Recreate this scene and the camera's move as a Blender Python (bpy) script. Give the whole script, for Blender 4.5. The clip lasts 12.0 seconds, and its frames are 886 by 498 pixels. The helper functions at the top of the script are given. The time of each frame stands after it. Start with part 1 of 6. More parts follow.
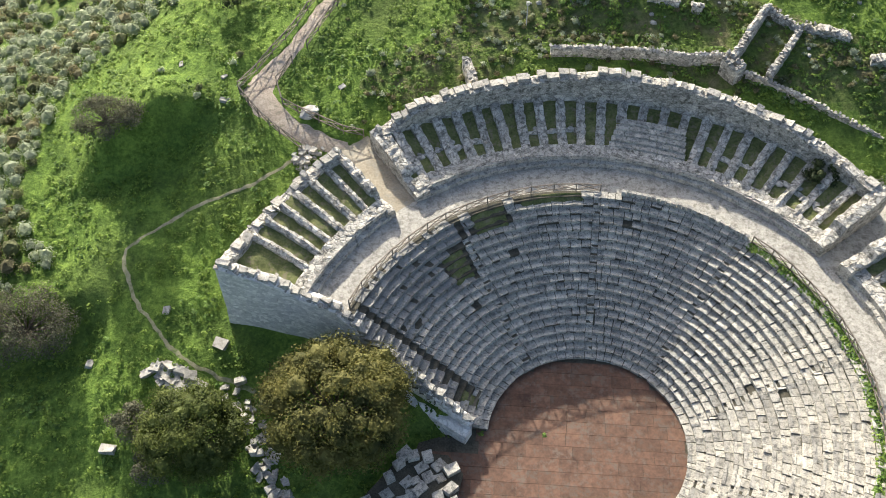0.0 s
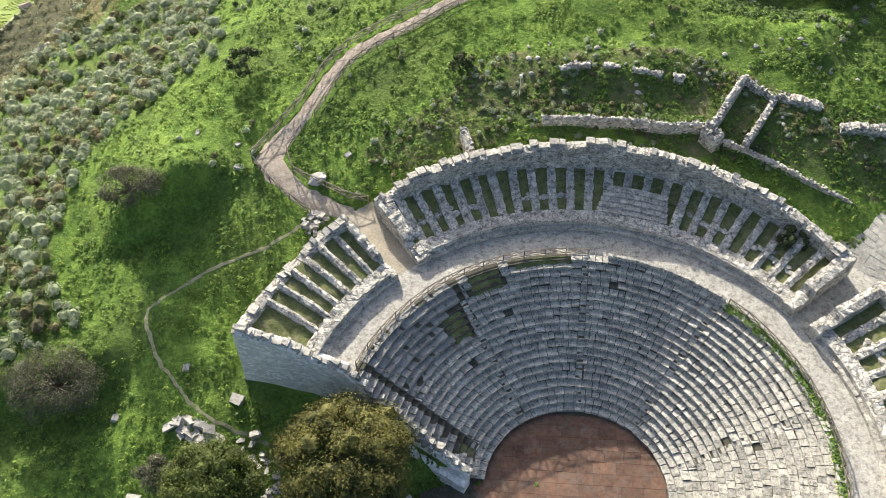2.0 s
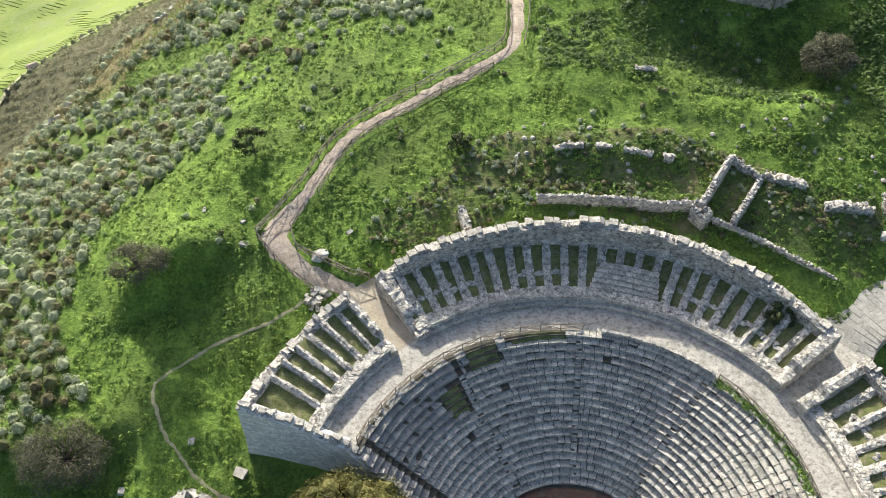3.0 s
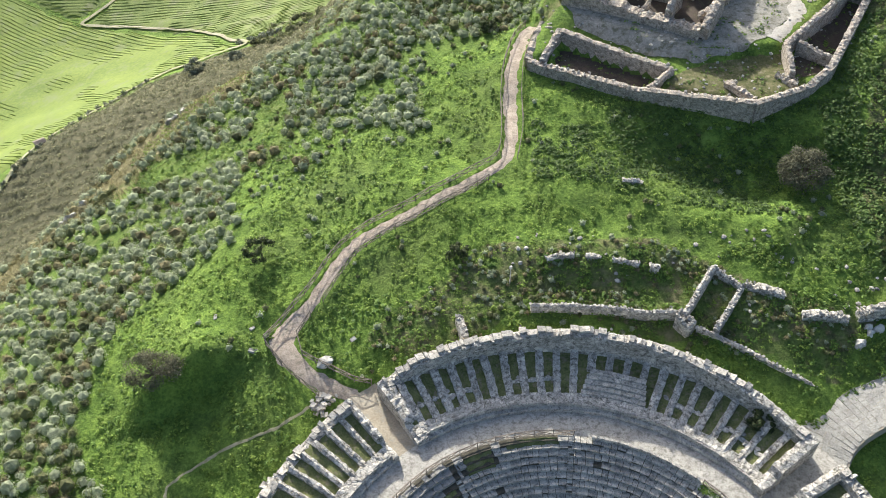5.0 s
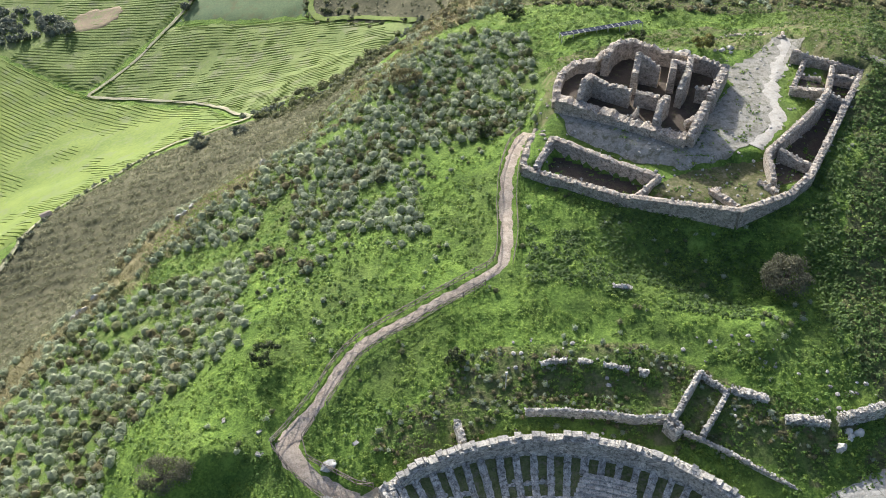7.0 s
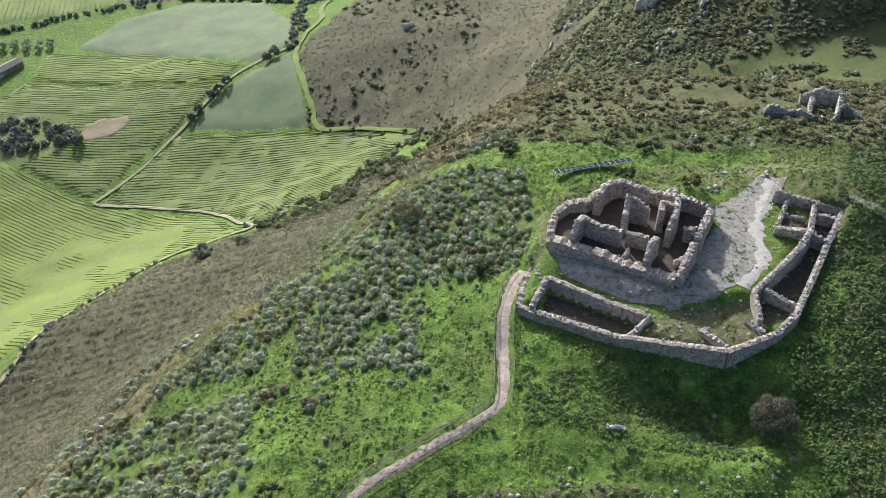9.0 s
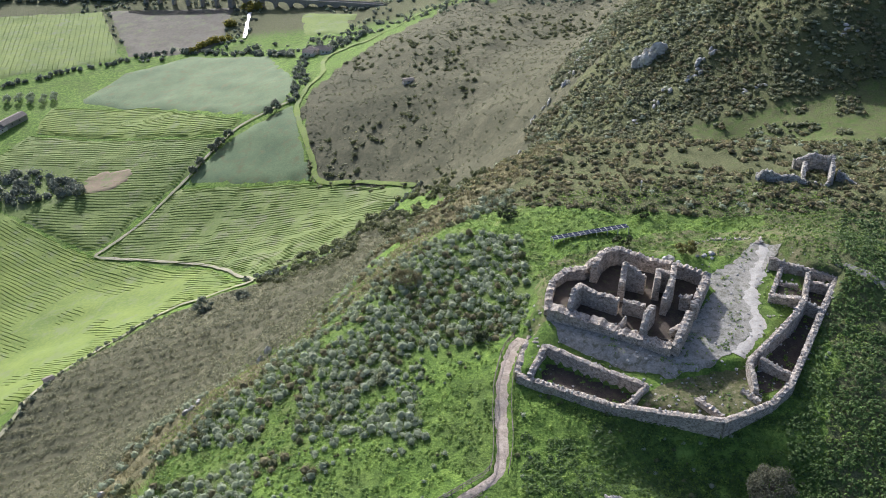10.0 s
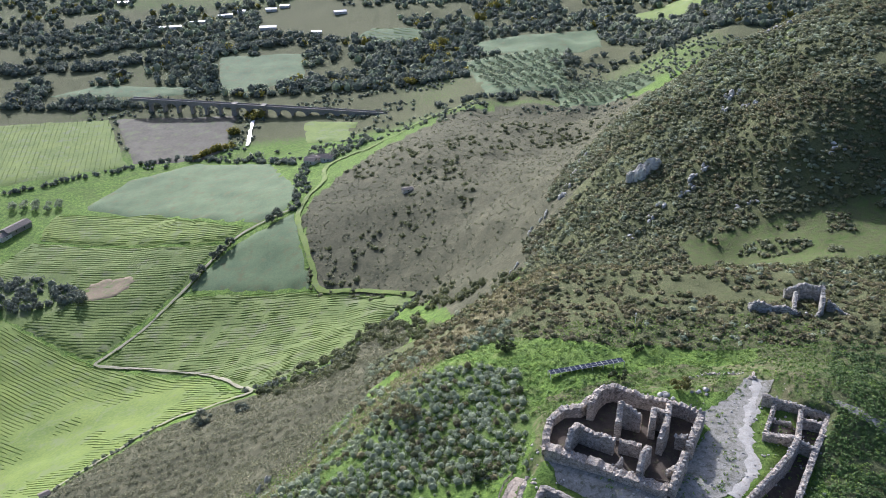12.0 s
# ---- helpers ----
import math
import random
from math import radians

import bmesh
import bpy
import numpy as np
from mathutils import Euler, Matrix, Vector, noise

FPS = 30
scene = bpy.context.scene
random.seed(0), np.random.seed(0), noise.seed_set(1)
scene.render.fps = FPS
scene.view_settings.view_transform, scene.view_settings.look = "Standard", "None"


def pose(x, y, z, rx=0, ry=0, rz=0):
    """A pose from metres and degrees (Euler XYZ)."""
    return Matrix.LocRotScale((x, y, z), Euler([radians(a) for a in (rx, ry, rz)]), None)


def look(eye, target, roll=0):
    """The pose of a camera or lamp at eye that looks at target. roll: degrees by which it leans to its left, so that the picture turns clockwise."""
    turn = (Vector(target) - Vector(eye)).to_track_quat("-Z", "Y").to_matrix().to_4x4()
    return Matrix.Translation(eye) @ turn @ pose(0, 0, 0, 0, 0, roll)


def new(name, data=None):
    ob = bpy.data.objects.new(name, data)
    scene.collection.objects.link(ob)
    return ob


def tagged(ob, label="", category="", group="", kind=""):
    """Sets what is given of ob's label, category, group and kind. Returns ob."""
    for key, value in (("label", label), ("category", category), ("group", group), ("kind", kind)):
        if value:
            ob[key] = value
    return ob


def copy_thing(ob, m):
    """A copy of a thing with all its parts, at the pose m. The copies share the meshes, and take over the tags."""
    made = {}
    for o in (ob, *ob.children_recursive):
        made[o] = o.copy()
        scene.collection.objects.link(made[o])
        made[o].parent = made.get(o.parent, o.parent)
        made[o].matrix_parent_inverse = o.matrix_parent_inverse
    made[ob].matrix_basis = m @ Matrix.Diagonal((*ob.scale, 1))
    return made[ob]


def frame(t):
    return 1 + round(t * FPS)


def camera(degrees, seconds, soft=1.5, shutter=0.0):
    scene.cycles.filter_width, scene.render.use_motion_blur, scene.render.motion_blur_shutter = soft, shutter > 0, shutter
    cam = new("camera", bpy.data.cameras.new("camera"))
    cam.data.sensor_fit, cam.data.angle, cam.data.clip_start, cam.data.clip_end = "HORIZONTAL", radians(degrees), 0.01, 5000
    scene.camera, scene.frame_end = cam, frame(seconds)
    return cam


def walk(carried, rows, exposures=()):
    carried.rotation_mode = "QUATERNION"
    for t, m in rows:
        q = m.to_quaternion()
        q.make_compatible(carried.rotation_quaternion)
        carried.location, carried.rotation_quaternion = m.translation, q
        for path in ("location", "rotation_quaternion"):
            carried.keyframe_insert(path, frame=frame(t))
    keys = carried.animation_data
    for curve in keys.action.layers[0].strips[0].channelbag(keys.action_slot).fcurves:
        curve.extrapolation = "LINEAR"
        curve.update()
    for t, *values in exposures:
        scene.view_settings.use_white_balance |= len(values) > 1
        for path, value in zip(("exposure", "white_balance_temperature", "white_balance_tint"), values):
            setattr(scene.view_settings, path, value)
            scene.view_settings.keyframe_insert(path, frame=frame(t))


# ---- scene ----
cam = camera(49.0, 12.0, soft=0.95)
# The drone climbs straight up while its lens swings from the theatre to the valley.
METRES, EYE, TILT, LEAN, TURN = 50.0, 82.0, -52.0, 0.0, 0.0
ROWS = [
    (0.0, 0.0, 0.0, 0.0, -0.0, 0.0, -0.0),
    (0.5, -0.0007, -0.0337, 0.0278, 0.0, 0.05, 0.07),
    (1.0, -0.0007, -0.0672, 0.0543, -0.01, 0.11, 0.1),
    (1.5, -0.0001, -0.1005, 0.0803, -0.02, 0.15, 0.15),
    (2.0, 0.001, -0.1335, 0.1061, -0.01, 0.26, 0.19),
    (2.5, 0.0021, -0.1659, 0.1327, -0.02, 0.83, 0.21),
    (3.0, 0.0028, -0.1985, 0.1586, -0.05, 3.15, 0.23),
    (3.5, 0.0023, -0.2315, 0.1834, -0.09, 5.83, 0.24),
    (3.7, 0.0024, -0.2442, 0.1932, -0.10, 6.32, 0.24),
    (5.3, 0.0028, -0.3462, 0.2712, -0.15, 6.77, 0.27),
    (5.5, 0.0029, -0.3589, 0.281, -0.15, 6.94, 0.27),
    (6.0, 0.0036, -0.3913, 0.307, -0.15, 7.74, 0.28),
    (6.5, 0.0035, -0.424, 0.3329, -0.17, 8.78, 0.3),
    (7.0, 0.0044, -0.4568, 0.3581, -0.18, 10.02, 0.31),
    (7.2, 0.0045, -0.4698, 0.3685, -0.18, 10.51, 0.32),
    (8.8, 0.0057, -0.5736, 0.4513, -0.21, 15.0, 0.36),
    (9.0, 0.0058, -0.5866, 0.4617, -0.21, 15.58, 0.37),
    (9.5, 0.0061, -0.6191, 0.4872, -0.22, 16.95, 0.38),
    (10.0, 0.0067, -0.651, 0.5131, -0.23, 18.34, 0.39),
    (10.5, 0.0068, -0.6852, 0.5403, -0.24, 19.78, 0.4),
    (11.0, 0.0069, -0.7176, 0.5675, -0.26, 21.22, 0.41),
    (11.5, 0.0078, -0.7515, 0.5948, -0.25, 22.65, 0.45),
    (12.0, 0.0079, -0.7841, 0.6202, -0.24, 23.97, 0.5),
]
walk(cam, [(t, pose(0, 0, EYE, TILT, LEAN, TURN) @ pose(METRES * x, METRES * y, METRES * z, 90 + pitch, roll, yaw)) for t, x, y, z, yaw, pitch, roll in ROWS],
     exposures=[(0.0, 1.02, 6550, 8), (3.5, 0.97, 6400, 8), (6.5, 0.86, 6100, 10), (9.5, 0.54, 5750, 14), (12.0, 0.50, 5400, 18)])

# ---- light ----
SUN_ELEVATION, SUN_AZIMUTH = 24.0, -18.0   # azimuth clockwise from +y
world = bpy.data.worlds.new("sky")
scene.world = world
world.use_nodes = True
wn = world.node_tree
sky = wn.nodes.new("ShaderNodeTexSky")
sky.sky_type, sky.sun_disc = "NISHITA", False
sky.sun_elevation, sky.sun_rotation = radians(SUN_ELEVATION), radians(SUN_AZIMUTH)
sky.air_density, sky.dust_density = 0.8, 4.0
wn.links.new(sky.outputs[0], wn.nodes["Background"].inputs[0])
wn.nodes["Background"].inputs[1].default_value = 0.122
sun = new("sun", bpy.data.lights.new("sun", "SUN"))
sun.data.energy, sun.data.angle, sun.data.color = 4.65, radians(0.6), (1.0, 0.93, 0.82)
_a, _e = radians(SUN_AZIMUTH), radians(SUN_ELEVATION)
TO_SUN = Vector((math.sin(_a) * math.cos(_e), math.cos(_a) * math.cos(_e), math.sin(_e)))
sun.matrix_world = look(TO_SUN * 400 + Vector((10, 60, 20)), (10, 60, 20))

# ---- materials ----
def ramp(nt, fac, stops):
    n = nt.nodes.new("ShaderNodeValToRGB")
    while len(n.color_ramp.elements) < len(stops):
        n.color_ramp.elements.new(0.5)
    for e, (p, c) in zip(n.color_ramp.elements, stops):
        e.position, e.color = p, (*c, 1) if len(c) == 3 else c
    nt.links.new(fac, n.inputs[0])
    return n.outputs[0]


def noise_of(nt, vec, size, detail=4.0, rough=0.6):
    n = nt.nodes.new("ShaderNodeTexNoise")
    n.inputs["Scale"].default_value, n.inputs["Detail"].default_value, n.inputs["Roughness"].default_value = 1 / size, detail, rough
    nt.links.new(vec, n.inputs["Vector"])
    return n.outputs["Fac"]


def mixed(nt, fac, a, b, kind="MIX"):
    n = nt.nodes.new("ShaderNodeMix")
    n.data_type, n.blend_type = "RGBA", kind
    for sock, v in ((n.inputs[0], fac), (n.inputs[6], a), (n.inputs[7], b)):
        if isinstance(v, (int, float)):
            sock.default_value = v
        elif isinstance(v, tuple):
            sock.default_value = (*v, 1)
        else:
            nt.links.new(v, sock)
    return n.outputs[2]


def arith(nt, op, a, b=0.0):
    n = nt.nodes.new("ShaderNodeMath")
    n.operation = op
    for sock, v in zip(n.inputs, (a, b)):
        if isinstance(v, (int, float)):
            sock.default_value = v
        else:
            nt.links.new(v, sock)
    return n.outputs[0]


def surface(name, dark, light, grain=0.25, patch=3.0, rough=0.9, relief=0.03, vary=0.0, island=0.0, stain=None, stain_size=1.2, cells=0.0, joint=(0.08, 0.07, 0.06), through_light=0.0, stain_at=0.56):
    """A weathered surface: grain and patches between two colours, stains, stone cells with joints, and a shift of tone from piece to piece."""
    m = bpy.data.materials.new(name)
    m.use_nodes = True
    nt = m.node_tree
    bs = nt.nodes["Principled BSDF"]
    geo = nt.nodes.new("ShaderNodeNewGeometry")
    pos = geo.outputs["Position"]
    g, p = noise_of(nt, pos, grain, 5), noise_of(nt, pos, patch, 3)
    both = arith(nt, "ADD", arith(nt, "MULTIPLY", g, 0.55), arith(nt, "MULTIPLY", p, 0.45))
    col = ramp(nt, both, [(0.36, dark), (0.64, light)])
    if stain:
        s = noise_of(nt, pos, stain_size, 6, 0.7)
        col = mixed(nt, ramp(nt, s, [(stain_at - 0.04, (0, 0, 0)), (stain_at + 0.1, (1, 1, 1))]), col, stain)
    height = g
    if cells:
        v = nt.nodes.new("ShaderNodeTexVoronoi")
        v.feature, v.inputs["Scale"].default_value = "DISTANCE_TO_EDGE", 1 / cells
        w = nt.nodes.new("ShaderNodeTexVoronoi")
        w.inputs["Scale"].default_value = 1 / cells
        warp = nt.nodes.new("ShaderNodeVectorMath")
        warp.operation = "ADD"
        n = nt.nodes.new("ShaderNodeTexNoise")
        n.inputs["Scale"].default_value = 1.1 / cells
        nt.links.new(pos, n.inputs["Vector"])
        sc = nt.nodes.new("ShaderNodeVectorMath")
        sc.operation, sc.inputs[1].default_value = "MULTIPLY", (cells * 1.1, cells * 1.1, cells * 0.6)
        nt.links.new(n.outputs["Color"], sc.inputs[0])
        flat = nt.nodes.new("ShaderNodeVectorMath")
        flat.operation, flat.inputs[1].default_value = "MULTIPLY", (1, 1, 1.6)
        nt.links.new(pos, flat.inputs[0])
        nt.links.new(flat.outputs[0], warp.inputs[0])
        nt.links.new(sc.outputs[0], warp.inputs[1])
        for t in (v, w):
            nt.links.new(warp.outputs[0], t.inputs["Vector"])
        edge = ramp(nt, v.outputs["Distance"], [(0.0, (0, 0, 0)), (0.10, (1, 1, 1))])
        tone = nt.nodes.new("ShaderNodeSeparateColor")
        nt.links.new(w.outputs["Color"], tone.inputs[0])
        col = mixed(nt, 1.0, col, ramp(nt, tone.outputs[0], [(0, (0.72, 0.71, 0.70)), (1, (1.14, 1.12, 1.09))]), "MULTIPLY")
        col = mixed(nt, arith(nt, "MULTIPLY", arith(nt, "MULTIPLY", arith(nt, "SUBTRACT", 1.0, edge), noise_of(nt, pos, 0.5, 3)), 0.85), col, joint)
        height = arith(nt, "ADD", arith(nt, "MULTIPLY", g, 0.4), edge)
    if vary:
        o = nt.nodes.new("ShaderNodeObjectInfo")
        col = mixed(nt, 1.0, col, ramp(nt, o.outputs["Random"], [(0, (1 - vary,) * 3), (1, (1 + vary * 0.6, 1 + vary * 0.55, 1 + vary * 0.5))]), "MULTIPLY")
    if island:
        col = mixed(nt, 1.0, col, ramp(nt, geo.outputs["Random Per Island"], [(0, (1 - island,) * 3), (1, (1 + island * 0.6, 1 + island * 0.55, 1 + island * 0.45))]), "MULTIPLY")
    nt.links.new(col, bs.inputs["Base Color"])
    bs.inputs["Roughness"].default_value = rough
    bs.inputs["Specular IOR Level"].default_value = 0.25
    if relief:
        b = nt.nodes.new("ShaderNodeBump")
        b.inputs["Strength"].default_value, b.inputs["Distance"].default_value = 0.9, relief
        nt.links.new(height, b.inputs["Height"])
        nt.links.new(b.outputs[0], bs.inputs["Normal"])
    if through_light:
        tl = nt.nodes.new("ShaderNodeBsdfTranslucent")
        nt.links.new(col, tl.inputs[0])
        mx = nt.nodes.new("ShaderNodeMixShader")
        mx.inputs[0].default_value = through_light
        nt.links.new(bs.outputs[0], mx.inputs[1])
        nt.links.new(tl.outputs[0], mx.inputs[2])
        nt.links.new(mx.outputs[0], nt.nodes["Material Output"].inputs[0])
    return m


def ground_surface():
    """Turf, scrub soil, straw and heath, blended by the cover that each stretch of ground has."""
    m = bpy.data.materials.new("hillside")
    m.use_nodes = True
    nt = m.node_tree
    bs = nt.nodes["Principled BSDF"]
    pos = nt.nodes.new("ShaderNodeNewGeometry").outputs["Position"]
    fine, mid, wide = noise_of(nt, pos, 0.35, 6, 0.7), noise_of(nt, pos, 2.2, 5), noise_of(nt, pos, 11, 4)
    turf = ramp(nt, arith(nt, "ADD", arith(nt, "MULTIPLY", fine, 0.5), arith(nt, "MULTIPLY", mid, 0.5)),
                [(0.34, (0.040, 0.077, 0.02)), (0.48, (0.112, 0.188, 0.036)), (0.63, (0.228, 0.34, 0.066))])
    turf = mixed(nt, ramp(nt, wide, [(0.45, (0, 0, 0)), (0.7, (0.55, 0.55, 0.55))]), turf, (0.105, 0.135, 0.045))
    scrub = ramp(nt, fine, [(0.35, (0.055, 0.068, 0.028)), (0.65, (0.165, 0.172, 0.08))])
    straw = ramp(nt, mid, [(0.35, (0.115, 0.11, 0.054)), (0.65, (0.24, 0.222, 0.125))])
    heath = ramp(nt, arith(nt, "ADD", arith(nt, "MULTIPLY", mid, 0.5), arith(nt, "MULTIPLY", wide, 0.5)),
                 [(0.36, (0.07, 0.073, 0.043)), (0.52, (0.108, 0.108, 0.065)), (0.66, (0.16, 0.153, 0.094))])
    at = nt.nodes.new("ShaderNodeAttribute")
    at.attribute_name = "cover"
    sep = nt.nodes.new("ShaderNodeSeparateColor")
    nt.links.new(at.outputs["Color"], sep.inputs[0])

    def edged(v):
        return ramp(nt, arith(nt, "ADD", v, arith(nt, "MULTIPLY", arith(nt, "SUBTRACT", mid, 0.5), 0.9)), [(0.35, (0, 0, 0)), (0.65, (1, 1, 1))])
    col = mixed(nt, edged(sep.outputs[0]), turf, scrub)
    col = mixed(nt, edged(sep.outputs[2]), col, heath)
    col = mixed(nt, edged(sep.outputs[1]), col, straw)
    nt.links.new(col, bs.inputs["Base Color"])
    bs.inputs["Roughness"].default_value, bs.inputs["Specular IOR Level"].default_value = 0.95, 0.1
    b = nt.nodes.new("ShaderNodeBump")
    b.inputs["Strength"].default_value, b.inputs["Distance"].default_value = 1.0, 0.25
    nt.links.new(arith(nt, "ADD", fine, arith(nt, "MULTIPLY", mid, 1.5)), b.inputs["Height"])
    nt.links.new(b.outputs[0], bs.inputs["Normal"])
    return m


HILLSIDE = ground_surface()
SEAT = surface("seat_limestone", (0.31, 0.296, 0.262), (0.66, 0.632, 0.562), 0.09, 1.1, relief=0.035, vary=0.22, stain=(0.19, 0.188, 0.172), stain_size=0.3, stain_at=0.53)
SEATS = surface("seat_limestone_row", (0.31, 0.296, 0.262), (0.66, 0.632, 0.562), 0.09, 1.1, relief=0.035, island=0.22, stain=(0.19, 0.188, 0.172), stain_size=0.3, stain_at=0.53)
WORN = surface("worn_limestone", (0.20, 0.197, 0.185), (0.44, 0.43, 0.405), 0.09, 1.0, relief=0.04, island=0.22, stain=(0.12, 0.122, 0.095), stain_size=0.5)
CORE = surface("joint_earth", (0.05, 0.046, 0.035), (0.13, 0.12, 0.09), 0.15, 1.0, relief=0.03)
MASONRY = surface("rubble_masonry", (0.39, 0.375, 0.335), (0.76, 0.735, 0.67), 0.09, 1.3, relief=0.07, cells=0.5, stain=(0.19, 0.185, 0.155), stain_size=0.45, stain_at=0.53)
CASTLE = surface("castle_masonry", (0.41, 0.362, 0.30), (0.76, 0.685, 0.59), 0.09, 1.3, relief=0.09, cells=0.3, stain=(0.25, 0.215, 0.17), stain_size=0.45, stain_at=0.53)
RUBBLE = surface("rubble_stone", (0.28, 0.27, 0.245), (0.58, 0.56, 0.515), 0.1, 0.9, relief=0.03, island=0.35, stain=(0.17, 0.16, 0.13), stain_size=0.4)
PALE_WALL = surface("lime_washed_wall", (0.76, 0.755, 0.73), (0.92, 0.91, 0.89), 0.12, 1.5, relief=0.05, cells=0.42, joint=(0.55, 0.545, 0.52), stain=(0.56, 0.55, 0.51), stain_size=0.35, stain_at=0.6)
EARTH = surface("trodden_earth", (0.26, 0.225, 0.17), (0.46, 0.41, 0.32), 0.2, 2.0, relief=0.02, stain=(0.30, 0.29, 0.25), stain_size=0.7)
PAVING = surface("terrace_paving", (0.29, 0.275, 0.245), (0.54, 0.52, 0.465), 0.15, 1.3, relief=0.05, stain=(0.22, 0.21, 0.18), stain_size=0.45, stain_at=0.53)
FLAG = surface("street_flagstone", (0.27, 0.265, 0.235), (0.48, 0.465, 0.42), 0.12, 1.1, relief=0.03, vary=0.1, stain=(0.27, 0.26, 0.22), stain_size=0.3)
CELL_SOIL = surface("cell_turf", (0.07, 0.09, 0.028), (0.20, 0.21, 0.085), 0.2, 0.9, relief=0.06, stain=(0.22, 0.19, 0.13), stain_size=0.6)
TILE = surface("terracotta_tile", (0.084, 0.048, 0.035), (0.20, 0.114, 0.076), 0.4, 2.0, rough=0.7, relief=0.01, vary=0.2, stain=(0.15, 0.115, 0.09), stain_size=0.7, stain_at=0.54)
TRACK = surface("gravel_track", (0.26, 0.215, 0.17), (0.54, 0.46, 0.375), 0.18, 1.5, relief=0.05, stain=(0.22, 0.205, 0.15), stain_size=0.6)
TRAIL = surface("worn_trail", (0.20, 0.20, 0.11), (0.38, 0.36, 0.24), 0.2, 1.2, relief=0.03, stain=(0.10, 0.15, 0.035), stain_size=0.8)
ROCK = surface("limestone_crag", (0.36, 0.35, 0.32), (0.68, 0.66, 0.60), 0.5, 2.5, relief=0.15, stain=(0.22, 0.215, 0.18), stain_size=1.6)
TIMBER = surface("weathered_timber", (0.13, 0.11, 0.09), (0.30, 0.265, 0.22), 0.08, 0.6, relief=0.005, vary=0.2)
PALE_PANE = surface("steel_post", (0.5, 0.5, 0.5), (0.62, 0.62, 0.6), 0.05, 0.3, rough=0.45, relief=0.0)
BARK = surface("bark", (0.075, 0.065, 0.048), (0.18, 0.155, 0.12), 0.05, 0.4, relief=0.02)
LEAF_OLIVE = surface("olive_brown_foliage", (0.066, 0.078, 0.026), (0.275, 0.258, 0.078), 1.1, 2.6, rough=0.75, relief=0.0, island=0.25, through_light=0.38)
LEAF_GREEN = surface("dark_foliage", (0.03, 0.045, 0.018), (0.10, 0.13, 0.045), 0.5, 2.5, rough=0.7, relief=0.0, island=0.5, through_light=0.2)
LEAF_GREY = surface("silver_foliage", (0.235, 0.28, 0.175), (0.455, 0.51, 0.36), 0.4, 4.0, rough=0.8, relief=0.0, island=0.22, through_light=0.45)
LEAF_DRY = surface("dry_twigs", (0.125, 0.12, 0.06), (0.31, 0.285, 0.155), 0.2, 2.0, rough=0.85, relief=0.0, island=0.4, through_light=0.35)
LEAF_YELLOW = surface("autumn_foliage", (0.17, 0.165, 0.03), (0.38, 0.345, 0.08), 1.2, 5.0, rough=0.8, relief=0.0, island=0.4, through_light=0.45)
BLADES = surface("grass_blades", (0.10, 0.178, 0.03), (0.29, 0.415, 0.076), 0.9, 7.0, rough=0.7, relief=0.0, island=0.4, through_light=0.35)
WEEDS = surface("dark_weeds", (0.066, 0.135, 0.026), (0.18, 0.295, 0.058), 0.8, 6.0, rough=0.7, relief=0.0, island=0.45, through_light=0.2)
LEAF_HEATH = surface("heath_tufts", (0.165, 0.175, 0.105), (0.36, 0.365, 0.24), 0.8, 9.0, rough=0.85, relief=0.0, island=0.35, through_light=0.4)
# distance haze is mixed into these two leaf colours: paler and greyer
LEAF_VALLEY = surface("haze_paled_valley_foliage", (0.115, 0.14, 0.105), (0.265, 0.295, 0.22), 2.0, 30.0, rough=0.8, relief=0.0, island=0.4, through_light=0.35)
LEAF_HILL = surface("haze_paled_hill_scrub", (0.115, 0.135, 0.072), (0.30, 0.32, 0.185), 1.5, 16.0, rough=0.8, relief=0.0, island=0.35, through_light=0.45)
LEAF_SCRUB = surface("hill_scrub", (0.082, 0.10, 0.045), (0.245, 0.265, 0.125), 0.8, 9.0, rough=0.8, relief=0.0, island=0.4, through_light=0.4)
LEAF_MID = surface("olive_green_foliage", (0.05, 0.075, 0.022), (0.18, 0.215, 0.055), 1.0, 2.4, rough=0.75, relief=0.0, island=0.25, through_light=0.42)
STRAW = surface("straw_blades", (0.20, 0.19, 0.098), (0.40, 0.372, 0.22), 0.8, 6.0, rough=0.8, relief=0.0, island=0.3, through_light=0.3)
LEAF_THORN = surface("grey_thorn_foliage", (0.085, 0.092, 0.058), (0.24, 0.24, 0.165), 0.4, 2.0, rough=0.8, relief=0.0, island=0.4, through_light=0.35)
RANK = surface("rank_foliage", (0.04, 0.082, 0.02), (0.14, 0.225, 0.052), 0.8, 6.0, rough=0.7, relief=0.0, island=0.45, through_light=0.2)

